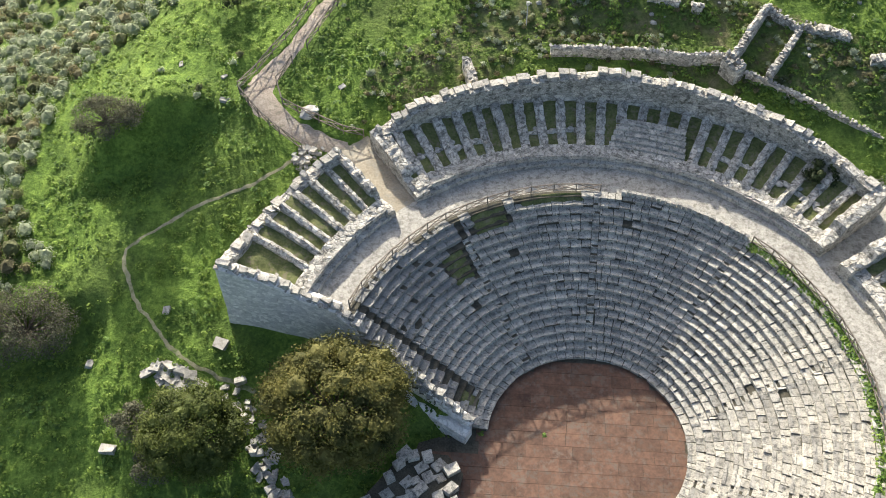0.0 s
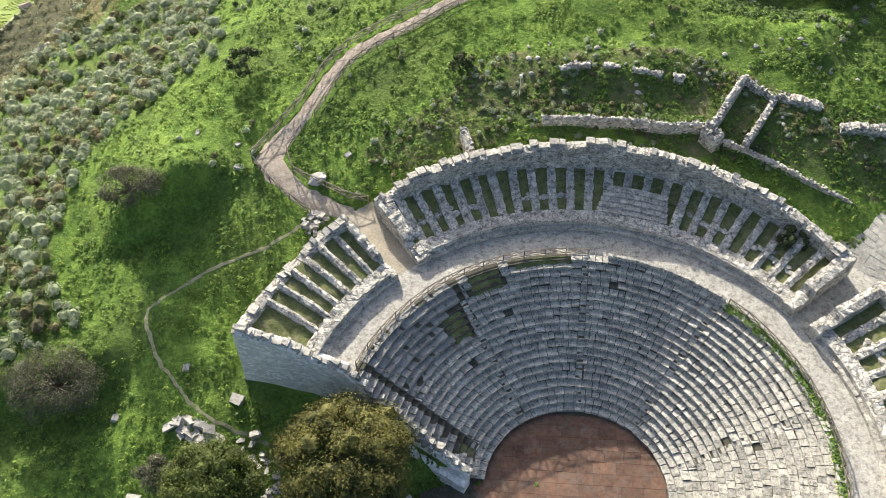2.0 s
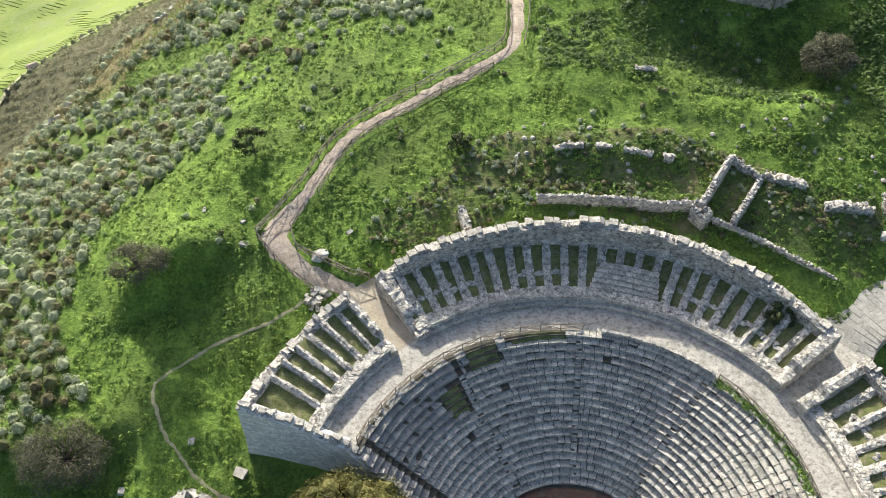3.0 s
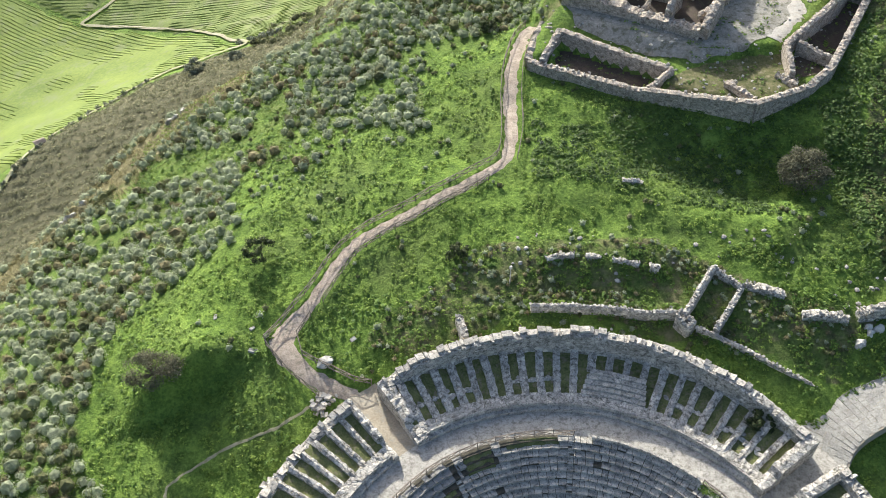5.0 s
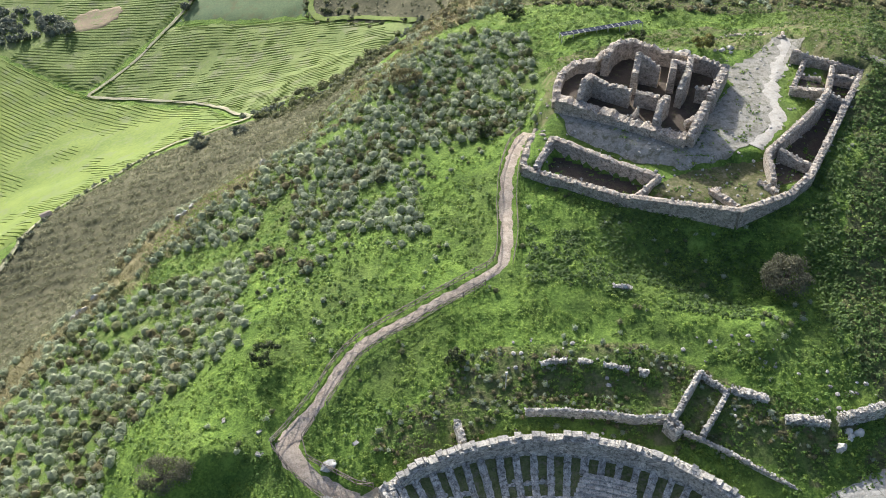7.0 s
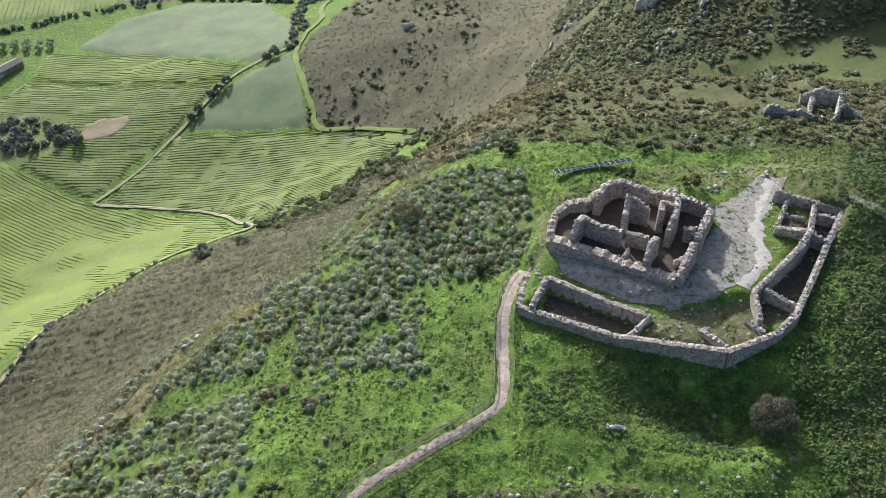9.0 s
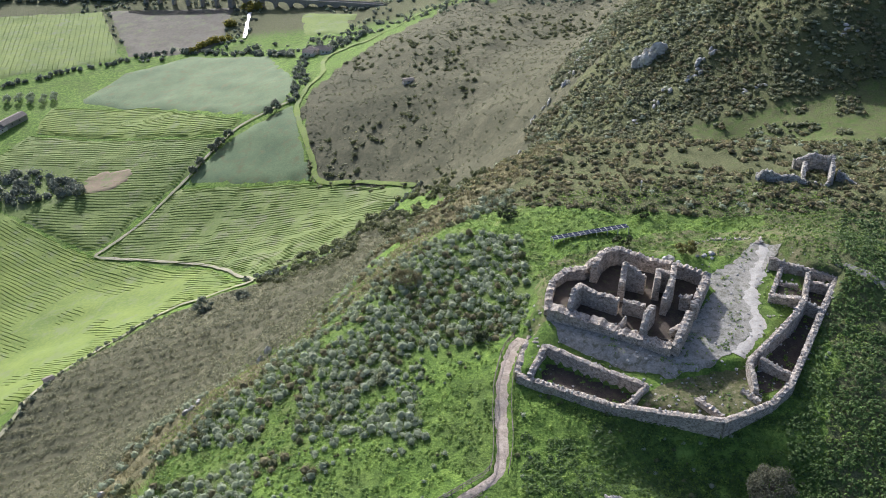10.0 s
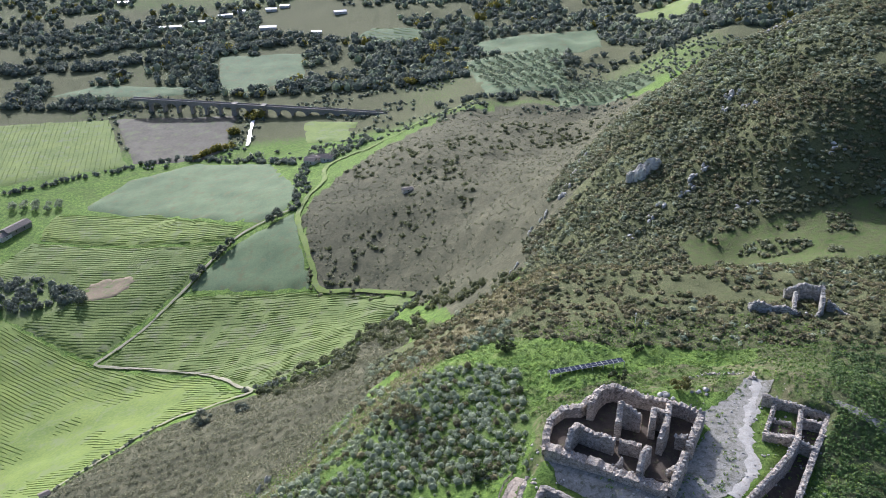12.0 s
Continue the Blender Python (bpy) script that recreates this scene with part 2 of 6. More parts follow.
# ---- terrain ----
# Break lines of the hill, from the valley floor in the west over the slope and the
# shoulder to the plateau and the east side: x and z at stations along y.
STATIONS = [-150, 20, 50, 75, 100, 125, 155, 200, 255, 320, 390, 470, 620, 850, 1200, 2600]
BREAKS = [
    ([-900] * 16,
     [-215, -215, -212, -212, -212, -212, -212, -212, -210, -205, -205, -205, -207, -200, -185, -105]),
    ([-420, -400, -390, -380, -370, -360, -350, -340, -330, -320, -310, -310, -320, -330, -400, -800],
     [-205, -204, -199, -197, -198, -198, -200, -204, -212, -216, -216, -214, -204, -202, -196, -120]),
    ([-300, -260, -250, -240, -235, -230, -220, -205, -185, -150, -85, -20, -80, -50, 0, 0],
     [-162, -140, -137, -139, -144, -151, -160, -165, -163, -150, -152, -147, -156, -182, -182, -116]),
    ([-90, -70, -66, -60, -56, -54, -36, -36, -55, -45, 10, 20, 5, 60, 150, 300],
     [-30, 2, 6.5, 1.8, 0.2, -1.2, -9.5, -30, -90, -108, -110, -120, -132, -160, -180, -150]),
    ([-25, -24, -28, -27, -13, -7, 2.6, 29, 48, 58, 62, 75, 85, 150, 260, 500],
     [-5, 5, 12.3, 18.1, 19.5, 19.0, 20.8, 17, -16, -53, -66, -72, -126, -158, -170, -140]),
    ([30, 30, 35, 35, 35, 35, 40, 75, 95, 115, 125, 135, 170, 260, 400, 900],
     [2, 9.5, 14.6, 21.3, 24.9, 27.0, 26.3, 18, -13, -43, -26, -21, -80, -118, -124, -100]),
    ([110, 100, 92, 86, 86, 94, 105, 140, 160, 170, 185, 220, 300, 420, 600, 1300],
     [-2, 10, 12, 21.5, 25, 27.5, 26, 8, -22, -29, 8, 20, -38, -125, -150, -100]),
    ([600, 600, 600, 600, 600, 600, 600, 600, 600, 600, 600, 600, 650, 700, 1000, 2400],
     [-50, -27, -23, -21, -20, -20, -20, -15, -6, 20, 45, 40, -27, -100, -140, -90]),
]
CX, CY = 11.75, 36.4          # the theatre's centre
FLOOR = 9.4                   # its orchestra
ROW, RISE, R0 = 0.645, 0.375, 8.15


def glide(q, ks, vs):
    """Monotone cubic through the knots ks, vs at q."""
    ks, vs, q = np.asarray(ks, float), np.asarray(vs, float), np.clip(np.asarray(q, float), ks[0], ks[-1])
    h, d = np.diff(ks), np.diff(vs) / np.diff(ks)
    m = np.concatenate(([d[0]], np.where(d[:-1] * d[1:] <= 0, 0, 2 * d[:-1] * d[1:] / (d[:-1] + d[1:] + 1e-12)), [d[-1]]))
    i = np.clip(np.searchsorted(ks, q) - 1, 0, len(h) - 1)
    t = (q - ks[i]) / h[i]
    return (vs[i] * (1 + 2 * t) * (1 - t) ** 2 + h[i] * m[i] * t * (1 - t) ** 2
            + vs[i + 1] * t * t * (3 - 2 * t) + h[i] * m[i + 1] * t * t * (t - 1))


def lumps(x, y, size, seed=0):
    """Smooth value noise, -1 to 1, of that size in metres."""
    x, y = np.asarray(x, float) / size, np.asarray(y, float) / size
    i, j = np.floor(x).astype(int), np.floor(y).astype(int)
    u, v = x - i, y - j
    u, v = u * u * (3 - 2 * u), v * v * (3 - 2 * v)

    def cell(a, b):
        n = (a * 374761393 + b * 668265263 + seed * 974711) & 0x7FFFFFFF
        n = ((n ^ (n >> 13)) * 1274126177) & 0x7FFFFFFF
        return ((n ^ (n >> 16)) & 0xFFFF) / 32767.5 - 1
    return (cell(i, j) * (1 - u) + cell(i + 1, j) * u) * (1 - v) + (cell(i, j + 1) * (1 - u) + cell(i + 1, j + 1) * u) * v


def bump(x, y, cx, cy, rx, ry, turn=0.0):
    c, s = math.cos(radians(turn)), math.sin(radians(turn))
    a, b = (x - cx) * c + (y - cy) * s, -(x - cx) * s + (y - cy) * c
    return np.exp(-((a / rx) ** 2 + (b / ry) ** 2) ** 1.5)


def spaced(lo, near_lo, near_hi, hi, step, grow):
    mid = list(np.arange(near_lo, near_hi, step))
    up, down, s = [], [], step
    while not up or up[-1] < hi:
        s *= grow
        up.append((up[-1] if up else mid[-1]) + s)
    s = step
    while not down or down[-1] > lo:
        s *= grow
        down.append((down[-1] if down else mid[0]) - s)
    return np.array(down[::-1] + mid + up)


GX = spaced(-2400, -75, 95, 2400, 0.8, 1.05)
GY = spaced(-700, 24, 175, 3200, 0.8, 1.022)


def loft():
    lines = [(glide(GY, STATIONS, xs), glide(GY, STATIONS, zs)) for xs, zs in BREAKS]
    out = np.empty((len(GY), len(GX)))
    for j in range(len(GY)):
        out[j] = glide(GX, [l[0][j] for l in lines], [l[1][j] for l in lines])
    return out


XX, YY = np.meshgrid(GX, GY)
ZZ = loft()
# lumps of the hillside, and its crags further off
rough = np.clip((-XX - 18) / 20, 0, 1) + np.clip((YY - 130) / 60, 0, 1)
ZZ += 0.22 * lumps(XX, YY, 3.1, 1) + 0.35 * lumps(XX, YY, 9, 2) + np.clip(rough, 0, 1) * (0.5 * lumps(XX, YY, 4.5, 3) + 0.9 * lumps(XX, YY, 17, 4))
ZZ += np.clip((YY - 200) / 150, 0, 1) * np.clip((XX + 60) / 90, 0, 1) * (3.0 * lumps(XX, YY, 38, 5) + 2.0 * lumps(XX, YY, 16, 6))
ZZ -= 2.4 * bump(XX, YY, -41, 86, 12, 34) + 11.0 * bump(XX, YY, -86, 128, 26, 18)
# the grassy mound beside the path, and the dip below it
brink = YY - (64.6 + 0.55 * (XX + 28) + 1.1 * lumps(XX, YY, 5, 12) + 0.5 * lumps(XX, YY, 2.2, 13))
step_up = np.clip(brink / 3.0 + 0.5, 0, 1)
step_up = step_up * step_up * (3 - 2 * step_up)
ZZ += (4.2 * step_up - 1.6) * np.exp(-(((XX + 28.4) / 5.6) ** 2) ** 2 - ((YY - 65.6) / 7.0) ** 2)
# a low bank under the grey bushes further down
bank_step = np.clip((YY - (47.0 + 0.25 * (XX + 36) + 0.8 * lumps(XX, YY, 4, 14))) / 3.2 + 0.5, 0, 1)
ZZ += (3.0 * bank_step - 1.6) * np.exp(-(((XX + 36.5) / 7.0) ** 2) ** 2 - ((YY - 46.0) / 6.5) ** 2)
# the summit: the castle's yard, and the lower strip inside its enclosure
def within(poly, soft):
    """1 inside the outline, falling to 0 over that many metres outside it."""
    d = np.full(XX.shape, 1e9)
    odd = np.zeros(XX.shape, bool)
    for (x0, y0), (x1, y1) in zip(poly, poly[1:] + poly[:1]):
        t = np.clip(((XX - x0) * (x1 - x0) + (YY - y0) * (y1 - y0)) / ((x1 - x0) ** 2 + (y1 - y0) ** 2), 0, 1)
        d = np.minimum(d, np.hypot(XX - x0 - t * (x1 - x0), YY - y0 - t * (y1 - y0)))
        if y0 != y1:
            odd ^= ((y0 > YY) != (y1 > YY)) & (XX < (x1 - x0) * (YY - y0) / (y1 - y0) + x0)
    w = np.clip(1 - d / soft, 0, 1)
    return np.where(odd, 1.0, w * w * (3 - 2 * w))


ZZ += 1.4 * bump(XX, YY, 60, 108, 9, 15, -30) + 1.0 * bump(XX, YY, 36, 112, 34, 24, 25) + 4.0 * bump(XX, YY, 66, 137, 14, 12)
skirt = within([(13.2, 112.4), (40.2, 100.4), (48, 104.4), (55.0, 113.3), (66, 131), (57, 136), (20, 124), (14.5, 118.5)], 9.0)
ZZ = ZZ * (1 - skirt) + skirt * np.maximum(ZZ, 25.0)
strip = within([(13.2, 112.4), (40.2, 100.4), (48, 104.4), (55.0, 113.3), (66, 131), (57, 136), (20, 124), (14.5, 118.5)], 1.0)
ZZ = ZZ * (1 - strip) + strip * (27.1 + 0.12 * lumps(XX, YY, 2.5, 8) + np.clip((YY - 112) / 12, 0, 1) * 1.0)
yard = within([(18.2, 119.6), (35.5, 111.4), (46.2, 112.8), (52, 118.5), (57.5, 127), (61, 133), (58, 144), (46, 141), (31, 140), (19, 134), (16.6, 125)], 3.0)
ZZ = ZZ * (1 - yard) + yard * (28.7 + 0.10 * lumps(XX, YY, 2.0, 8) + np.clip((XX - 50) / 12, 0, 1) * 0.3)
room = within([(15.6, 111.6), (26.8, 104.8), (30.0, 107.2), (17.3, 115.2)], 0.5)
ZZ = ZZ * (1 - room) + room * 25.7
# the bank that stands out of the castle's shade
ZZ += 1.0 * bump(XX, YY, 42, 85, 3.4, 7.5, -35) + 0.9 * bump(XX, YY, 18, 79, 9, 3) - 3.0 * bump(XX, YY, 37, 92.5, 15, 6.5, -14)
# the cut of the theatre
RR, AA = np.hypot(XX - CX, YY - CY), np.degrees(np.arctan2(YY - CY, XX - CX))
SEAT_END = np.interp(RR, [0, 9.9, 21.9, 31.6, 33], [178, 171, 157.5, 160, 160])
cut = np.interp(RR, [0, 8.1, 21.0, 24.2, 24.6, 32.6, 36], [FLOOR - .3, FLOOR - .3, 15.6, 15.9, 16.6, 17.6, 40])
inside = (AA < SEAT_END) & (AA > -40)
corridor = (RR > 22) & (RR < 33.5) & (((AA > 123.5) & (AA < 133)) | ((AA > 28) & (AA < 36.5)))
ZZ = np.where(inside, np.minimum(ZZ, np.where(corridor, np.minimum(cut, 16.3 + (RR - 24) * 0.05), cut)), ZZ)
stage = (YY < CY + 2) & (XX > -6) & (XX < 45) & ~inside
ZZ = np.where(stage, np.minimum(ZZ, FLOOR - .25), ZZ)


def gz(x, y):
    """Height of the ground there."""
    i = np.clip(np.searchsorted(GX, x) - 1, 0, len(GX) - 2)
    j = np.clip(np.searchsorted(GY, y) - 1, 0, len(GY) - 2)
    u, v = (x - GX[i]) / (GX[i + 1] - GX[i]), (y - GY[j]) / (GY[j + 1] - GY[j])
    return (ZZ[j, i] * (1 - u) + ZZ[j, i + 1] * u) * (1 - v) + (ZZ[j + 1, i] * (1 - u) + ZZ[j + 1, i + 1] * u) * v

# ---- making meshes ----
def link(name, verts, faces, material, parent=None, label="", smooth=False):
    me = bpy.data.meshes.new(name)
    me.from_pydata([tuple(v) for v in verts], [], faces)
    if smooth:
        me.polygons.foreach_set("use_smooth", [True] * len(me.polygons))
    me.materials.append(material)
    ob = new(name, me)
    ob.parent = parent
    return tagged(ob, label)


def part(name, bm, material, parent, label=""):
    me = bpy.data.meshes.new(name)
    bm.to_mesh(me)
    bm.free()
    me.materials.append(material)
    ob = new(name, me)
    ob.parent = parent
    return tagged(ob, label)


def empty(name, label, category, group="", kind=""):
    return tagged(new(name), label, category, group, kind)


LEAVES = np.random.RandomState(11)


def leaf_quads(c, n, size):
    """Small folded leaf sprays at the places c that face n: four corners each."""
    n = n / np.linalg.norm(n, axis=1, keepdims=True)
    t = np.cross(n, LEAVES.normal(size=n.shape))
    t /= np.linalg.norm(t, axis=1, keepdims=True) + 1e-9
    b = np.cross(n, t) * size[:, None] * .56
    t, lift = t * size[:, None], n * size[:, None] * .15
    return np.stack([c - t, c - b + lift, c + t, c + b + lift], 1)


def ways(count, low):
    """Unit directions whose rise is over low."""
    d = LEAVES.normal(size=(count, 3))
    d /= np.linalg.norm(d, axis=1, keepdims=True)
    bad = d[:, 2] <= low
    d[bad, 2] = LEAVES.uniform(max(low, -.99), 1, bad.sum())
    return d / np.linalg.norm(d, axis=1, keepdims=True)


class Shell:
    """Vertices and faces of one mesh that grows piece by piece."""

    def __init__(self):
        self.v, self.loops, self.totals, self.count = [], [], [], 0
        self.shrubs, self.plants = [], []

    def add(self, verts, faces):
        self.v.append(verts if isinstance(verts, np.ndarray) else np.array([tuple(v) for v in verts], float))
        self.loops.append(np.array([i + self.count for f in faces for i in f], np.int32))
        self.totals.append(np.array([len(f) for f in faces], np.int32))
        self.count += len(verts)

    def alike(self, verts, face_table):
        """Many pieces of one kind: verts (pieces, corners, 3), faces of equal size."""
        n, m, _ = verts.shape
        table = np.array(face_table, np.int32)
        self.v.append(verts.reshape(-1, 3))
        self.loops.append((np.arange(n)[:, None, None] * m + table[None] + self.count).reshape(-1).astype(np.int32))
        self.totals.append(np.full(n * len(table), table.shape[1], np.int32))
        self.count += n * m

    def grow(self):
        """Turns the shrubs and herbs that were set out into leaves."""
        for lot, sprays in sorted({(q[5], q[6]) for q in self.shrubs}):
            q = np.array([k[:5] for k in self.shrubs if k[5] == lot and k[6] == sprays])
            n = len(q)
            x, y, z, r, h = q.T
            d = ways(n * sprays, -.3)
            k = 1 - .3 * LEAVES.rand(n * sprays) ** 1.5 + LEAVES.uniform(-.06, .06, n * sprays)
            wide, tall = np.repeat(r, sprays), np.repeat(h * .62, sprays)
            c = np.stack([np.repeat(x, sprays) + d[:, 0] * wide * k, np.repeat(y, sprays) + d[:, 1] * wide * k, np.repeat(z + h * .42, sprays) + d[:, 2] * tall * k], 1)
            face = d + LEAVES.uniform(-.7, .7, d.shape) + np.array((0, 0, .25))
            self.alike(leaf_quads(c, face, lot * LEAVES.uniform(.7, 1.3, n * sprays)), [(0, 1, 2, 3)])
        if self.plants:
            x, y, z, r, m = np.array(self.plants).T
            m = m.astype(int)
            x, y, z, r = (np.repeat(a, m) for a in (x, y, z, r))
            d = np.stack([LEAVES.uniform(-1, 1, len(x)), LEAVES.uniform(-1, 1, len(x)), LEAVES.uniform(.3, 1.2, len(x))], 1)
            d /= np.linalg.norm(d, axis=1, keepdims=True)
            c = np.stack([x + d[:, 0] * r, y + d[:, 1] * r, z + .08 + d[:, 2] * r * .6], 1)
            self.alike(leaf_quads(c, d + np.array((0, 0, .6)), r * .55), [(0, 1, 2, 3)])
        self.shrubs, self.plants = [], []

    def put(self, name, material, parent=None, label="", smooth=False):
        self.grow()
        me = bpy.data.meshes.new(name)
        verts, loops, totals = np.concatenate(self.v), np.concatenate(self.loops), np.concatenate(self.totals)
        me.vertices.add(len(verts))
        me.vertices.foreach_set("co", verts.astype(np.float32).reshape(-1))
        me.loops.add(len(loops))
        me.loops.foreach_set("vertex_index", loops)
        me.polygons.add(len(totals))
        me.polygons.foreach_set("loop_start", np.concatenate(([0], np.cumsum(totals)[:-1])).astype(np.int32))
        me.polygons.foreach_set("loop_total", totals)
        me.polygons.foreach_set("use_smooth", [smooth] * len(totals))
        me.update(calc_edges=True)
        me.validate()
        me.materials.append(material)
        ob = new(name, me)
        ob.parent = parent
        return tagged(ob, label)


BOX_FACES = [(0, 3, 2, 1), (4, 5, 6, 7), (0, 1, 5, 4), (1, 2, 6, 5), (2, 3, 7, 6), (3, 0, 4, 7)]
rnd = random.Random(7)


def jit(a):
    return rnd.uniform(-a, a)


def rough_box(cx, cy, z0, lx, ly, h, turn=0.0, wobble=0.04, tilt=0.0):
    """Eight corners of a hewn stone that stands on z0."""
    c, s = math.cos(turn), math.sin(turn)
    out = []
    for k in range(8):
        x = (lx if k % 4 in (1, 2) else -lx) / 2 + jit(wobble)
        y = (ly if k % 4 in (2, 3) else -ly) / 2 + jit(wobble)
        z = (h if k > 3 else 0) + (jit(wobble) + tilt * x if k > 3 else 0)
        out.append((cx + x * c - y * s, cy + x * s + y * c, z0 + z))
    return out


ICO = {}


def boulder(cx, cy, z, rx, ry, rz, turn=0.0, wobble=0.22, level=1):
    if level not in ICO:
        b = bmesh.new()
        bmesh.ops.create_icosphere(b, subdivisions=level, radius=1)
        ICO[level] = (np.array([tuple(v.co) for v in b.verts]), [tuple(v.index for v in f.verts) for f in b.faces])
        b.free()
    c, s = math.cos(turn), math.sin(turn)
    p = ICO[level][0] * np.array((rx, ry, rz)) * (1 + LEAVES.uniform(-wobble, wobble, (len(ICO[level][0]), 1)))
    return np.stack([cx + p[:, 0] * c - p[:, 1] * s, cy + p[:, 0] * s + p[:, 1] * c, z + p[:, 2]], 1), ICO[level][1]


def inside_plan(poly, x, y):
    x, y = np.asarray(x, float), np.asarray(y, float)
    res = np.zeros(x.shape, bool)
    for (x0, y0), (x1, y1) in zip(poly, poly[1:] + poly[:1]):
        if y0 != y1:
            res ^= ((y0 > y) != (y1 > y)) & (x < (x1 - x0) * (y - y0) / (y1 - y0) + x0)
    return res


def near_line(pts, x, y):
    """Distance in plan to a polyline."""
    x, y = np.asarray(x, float), np.asarray(y, float)
    best = np.full(x.shape, 1e9)
    for (x0, y0), (x1, y1) in zip(pts, pts[1:]):
        t = np.clip(((x - x0) * (x1 - x0) + (y - y0) * (y1 - y0)) / ((x1 - x0) ** 2 + (y1 - y0) ** 2), 0, 1)
        best = np.minimum(best, np.hypot(x - x0 - t * (x1 - x0), y - y0 - t * (y1 - y0)))
    return best


def curve_points(pts, step):
    """Even points along a smooth line through pts."""
    pts = [Vector((*p, 0)) if len(p) == 2 else Vector(p) for p in pts]
    ext = [2 * pts[0] - pts[1], *pts, 2 * pts[-1] - pts[-2]]
    out = []
    for i in range(1, len(ext) - 2):
        a, b, c, d = ext[i - 1:i + 3]
        n = max(1, round((c - b).length / step))
        for k in range(n):
            t = k / n
            out.append(0.5 * (2 * b + (c - a) * t + (2 * a - 5 * b + 4 * c - d) * t * t + (3 * b - a - 3 * c + d) * t ** 3))
    return out + [pts[-1]]


def sides(pts):
    """Unit normals in plan, to the left of the way."""
    out = []
    for i in range(len(pts)):
        d = pts[min(i + 1, len(pts) - 1)] - pts[max(i - 1, 0)]
        out.append(Vector((-d.y, d.x, 0)).normalized())
    return out


def ribbon(name, pts, width, material, lift, label, category, step=1.2, ragged=0.15, across=4):
    """A path laid over the ground."""
    line = curve_points(pts, step)
    nor = sides(line)
    sh = Shell()
    rows = []
    for p, n in zip(line, nor):
        full = width(p) if callable(width) else width
        w0, w1 = full / 2 + jit(ragged), full / 2 + jit(ragged)
        row = []
        for k in range(across + 1):
            q = p + n * (-w0 + (w0 + w1) * k / across)
            edge = 0.14 if k in (0, across) else 0
            row.append((q.x, q.y, float(gz(q.x, q.y)) + lift - edge))
        rows.append(row)
    verts = [v for r in rows for v in r]
    w = across + 1
    faces = [(i * w + k, (i + 1) * w + k, (i + 1) * w + k + 1, i * w + k + 1) for i in range(len(rows) - 1) for k in range(across)]
    ob = link(name, verts, faces, material, smooth=True)
    return tagged(ob, label, category, kind="structure")


def ruined_wall(name, pts, thick, material, parent, foot=None, step=0.45, crumble=0.22, label="", rubble=None, batter=0.03):
    """A standing length of rubble wall along pts (x, y, top). foot: its lower edge, or a function of the plan."""
    line, tops = [], []
    for (x0, y0, z0), (x1, y1, z1) in zip(pts, pts[1:]):
        n = max(1, round(math.hypot(x1 - x0, y1 - y0) / step))
        for k in range(n):
            line.append(Vector((x0 + (x1 - x0) * k / n, y0 + (y1 - y0) * k / n, 0)))
            tops.append(z0 + (z1 - z0) * k / n)
    line.append(Vector((pts[-1][0], pts[-1][1], 0)))
    tops.append(pts[-1][2])
    nor = sides(line)
    verts, faces = [], []
    for p, n, t in zip(line, nor, tops):
        low = min(float(gz(p.x, p.y)), float(gz(p.x + n.x * thick, p.y + n.y * thick)), float(gz(p.x - n.x * thick, p.y - n.y * thick))) - 0.4 if foot is None else foot
        t = t + crumble * float(0.8 * lumps(p.x, p.y, 2.3, 31) + 0.45 * lumps(p.x, p.y, 0.7, 32)) + 0.5 * crumble * jit(1)
        t = max(t, low + 0.3)
        h = thick / 2
        for off, z in ((h + batter * (t - low), low), (h + 0.04 + jit(0.03), low + (t - low) * 0.5), (h + jit(0.05), t - 0.12 + jit(0.08)), (0.0, t + jit(0.07)),
                       (-h + jit(0.05), t - 0.12 + jit(0.08)), (-h - 0.04 + jit(0.03), low + (t - low) * 0.5), (-h - batter * (t - low), low)):
            q = p + n * off
            verts.append((q.x + jit(0.02), q.y + jit(0.02), z))
    w = 7
    for i in range(len(line) - 1):
        faces += [(i * w + k, i * w + k + 1, (i + 1) * w + k + 1, (i + 1) * w + k) for k in range(w - 1)]
    faces += [tuple(range(w))[::-1], tuple((len(line) - 1) * w + k for k in range(w))]
    ob = link(name, verts, faces, material, parent, label)
    if rubble:
        for i in range(0, len(line), 2 if material is CASTLE else 1):
            for _ in range(2):
                p = line[i] + nor[i] * jit(thick * 0.42)
                s = rnd.uniform(.16, .42)
                rubble.add(rough_box(p.x, p.y, tops[i] - .14 + jit(.07), s, s * rnd.uniform(.5, .9), rnd.uniform(.12, .2), math.atan2(nor[i].y, nor[i].x) + jit(.5), .06, jit(.2)), BOX_FACES)
    return ob


# ---- ground ----
BROW = [(-72, 96), (-66, 106), (-58, 112), (-51, 122), (-43, 129), (-33, 137), (-26, 152), (-13, 158), (-2, 170), (14, 190), (28, 215)]   # where the slope breaks, under dry grass


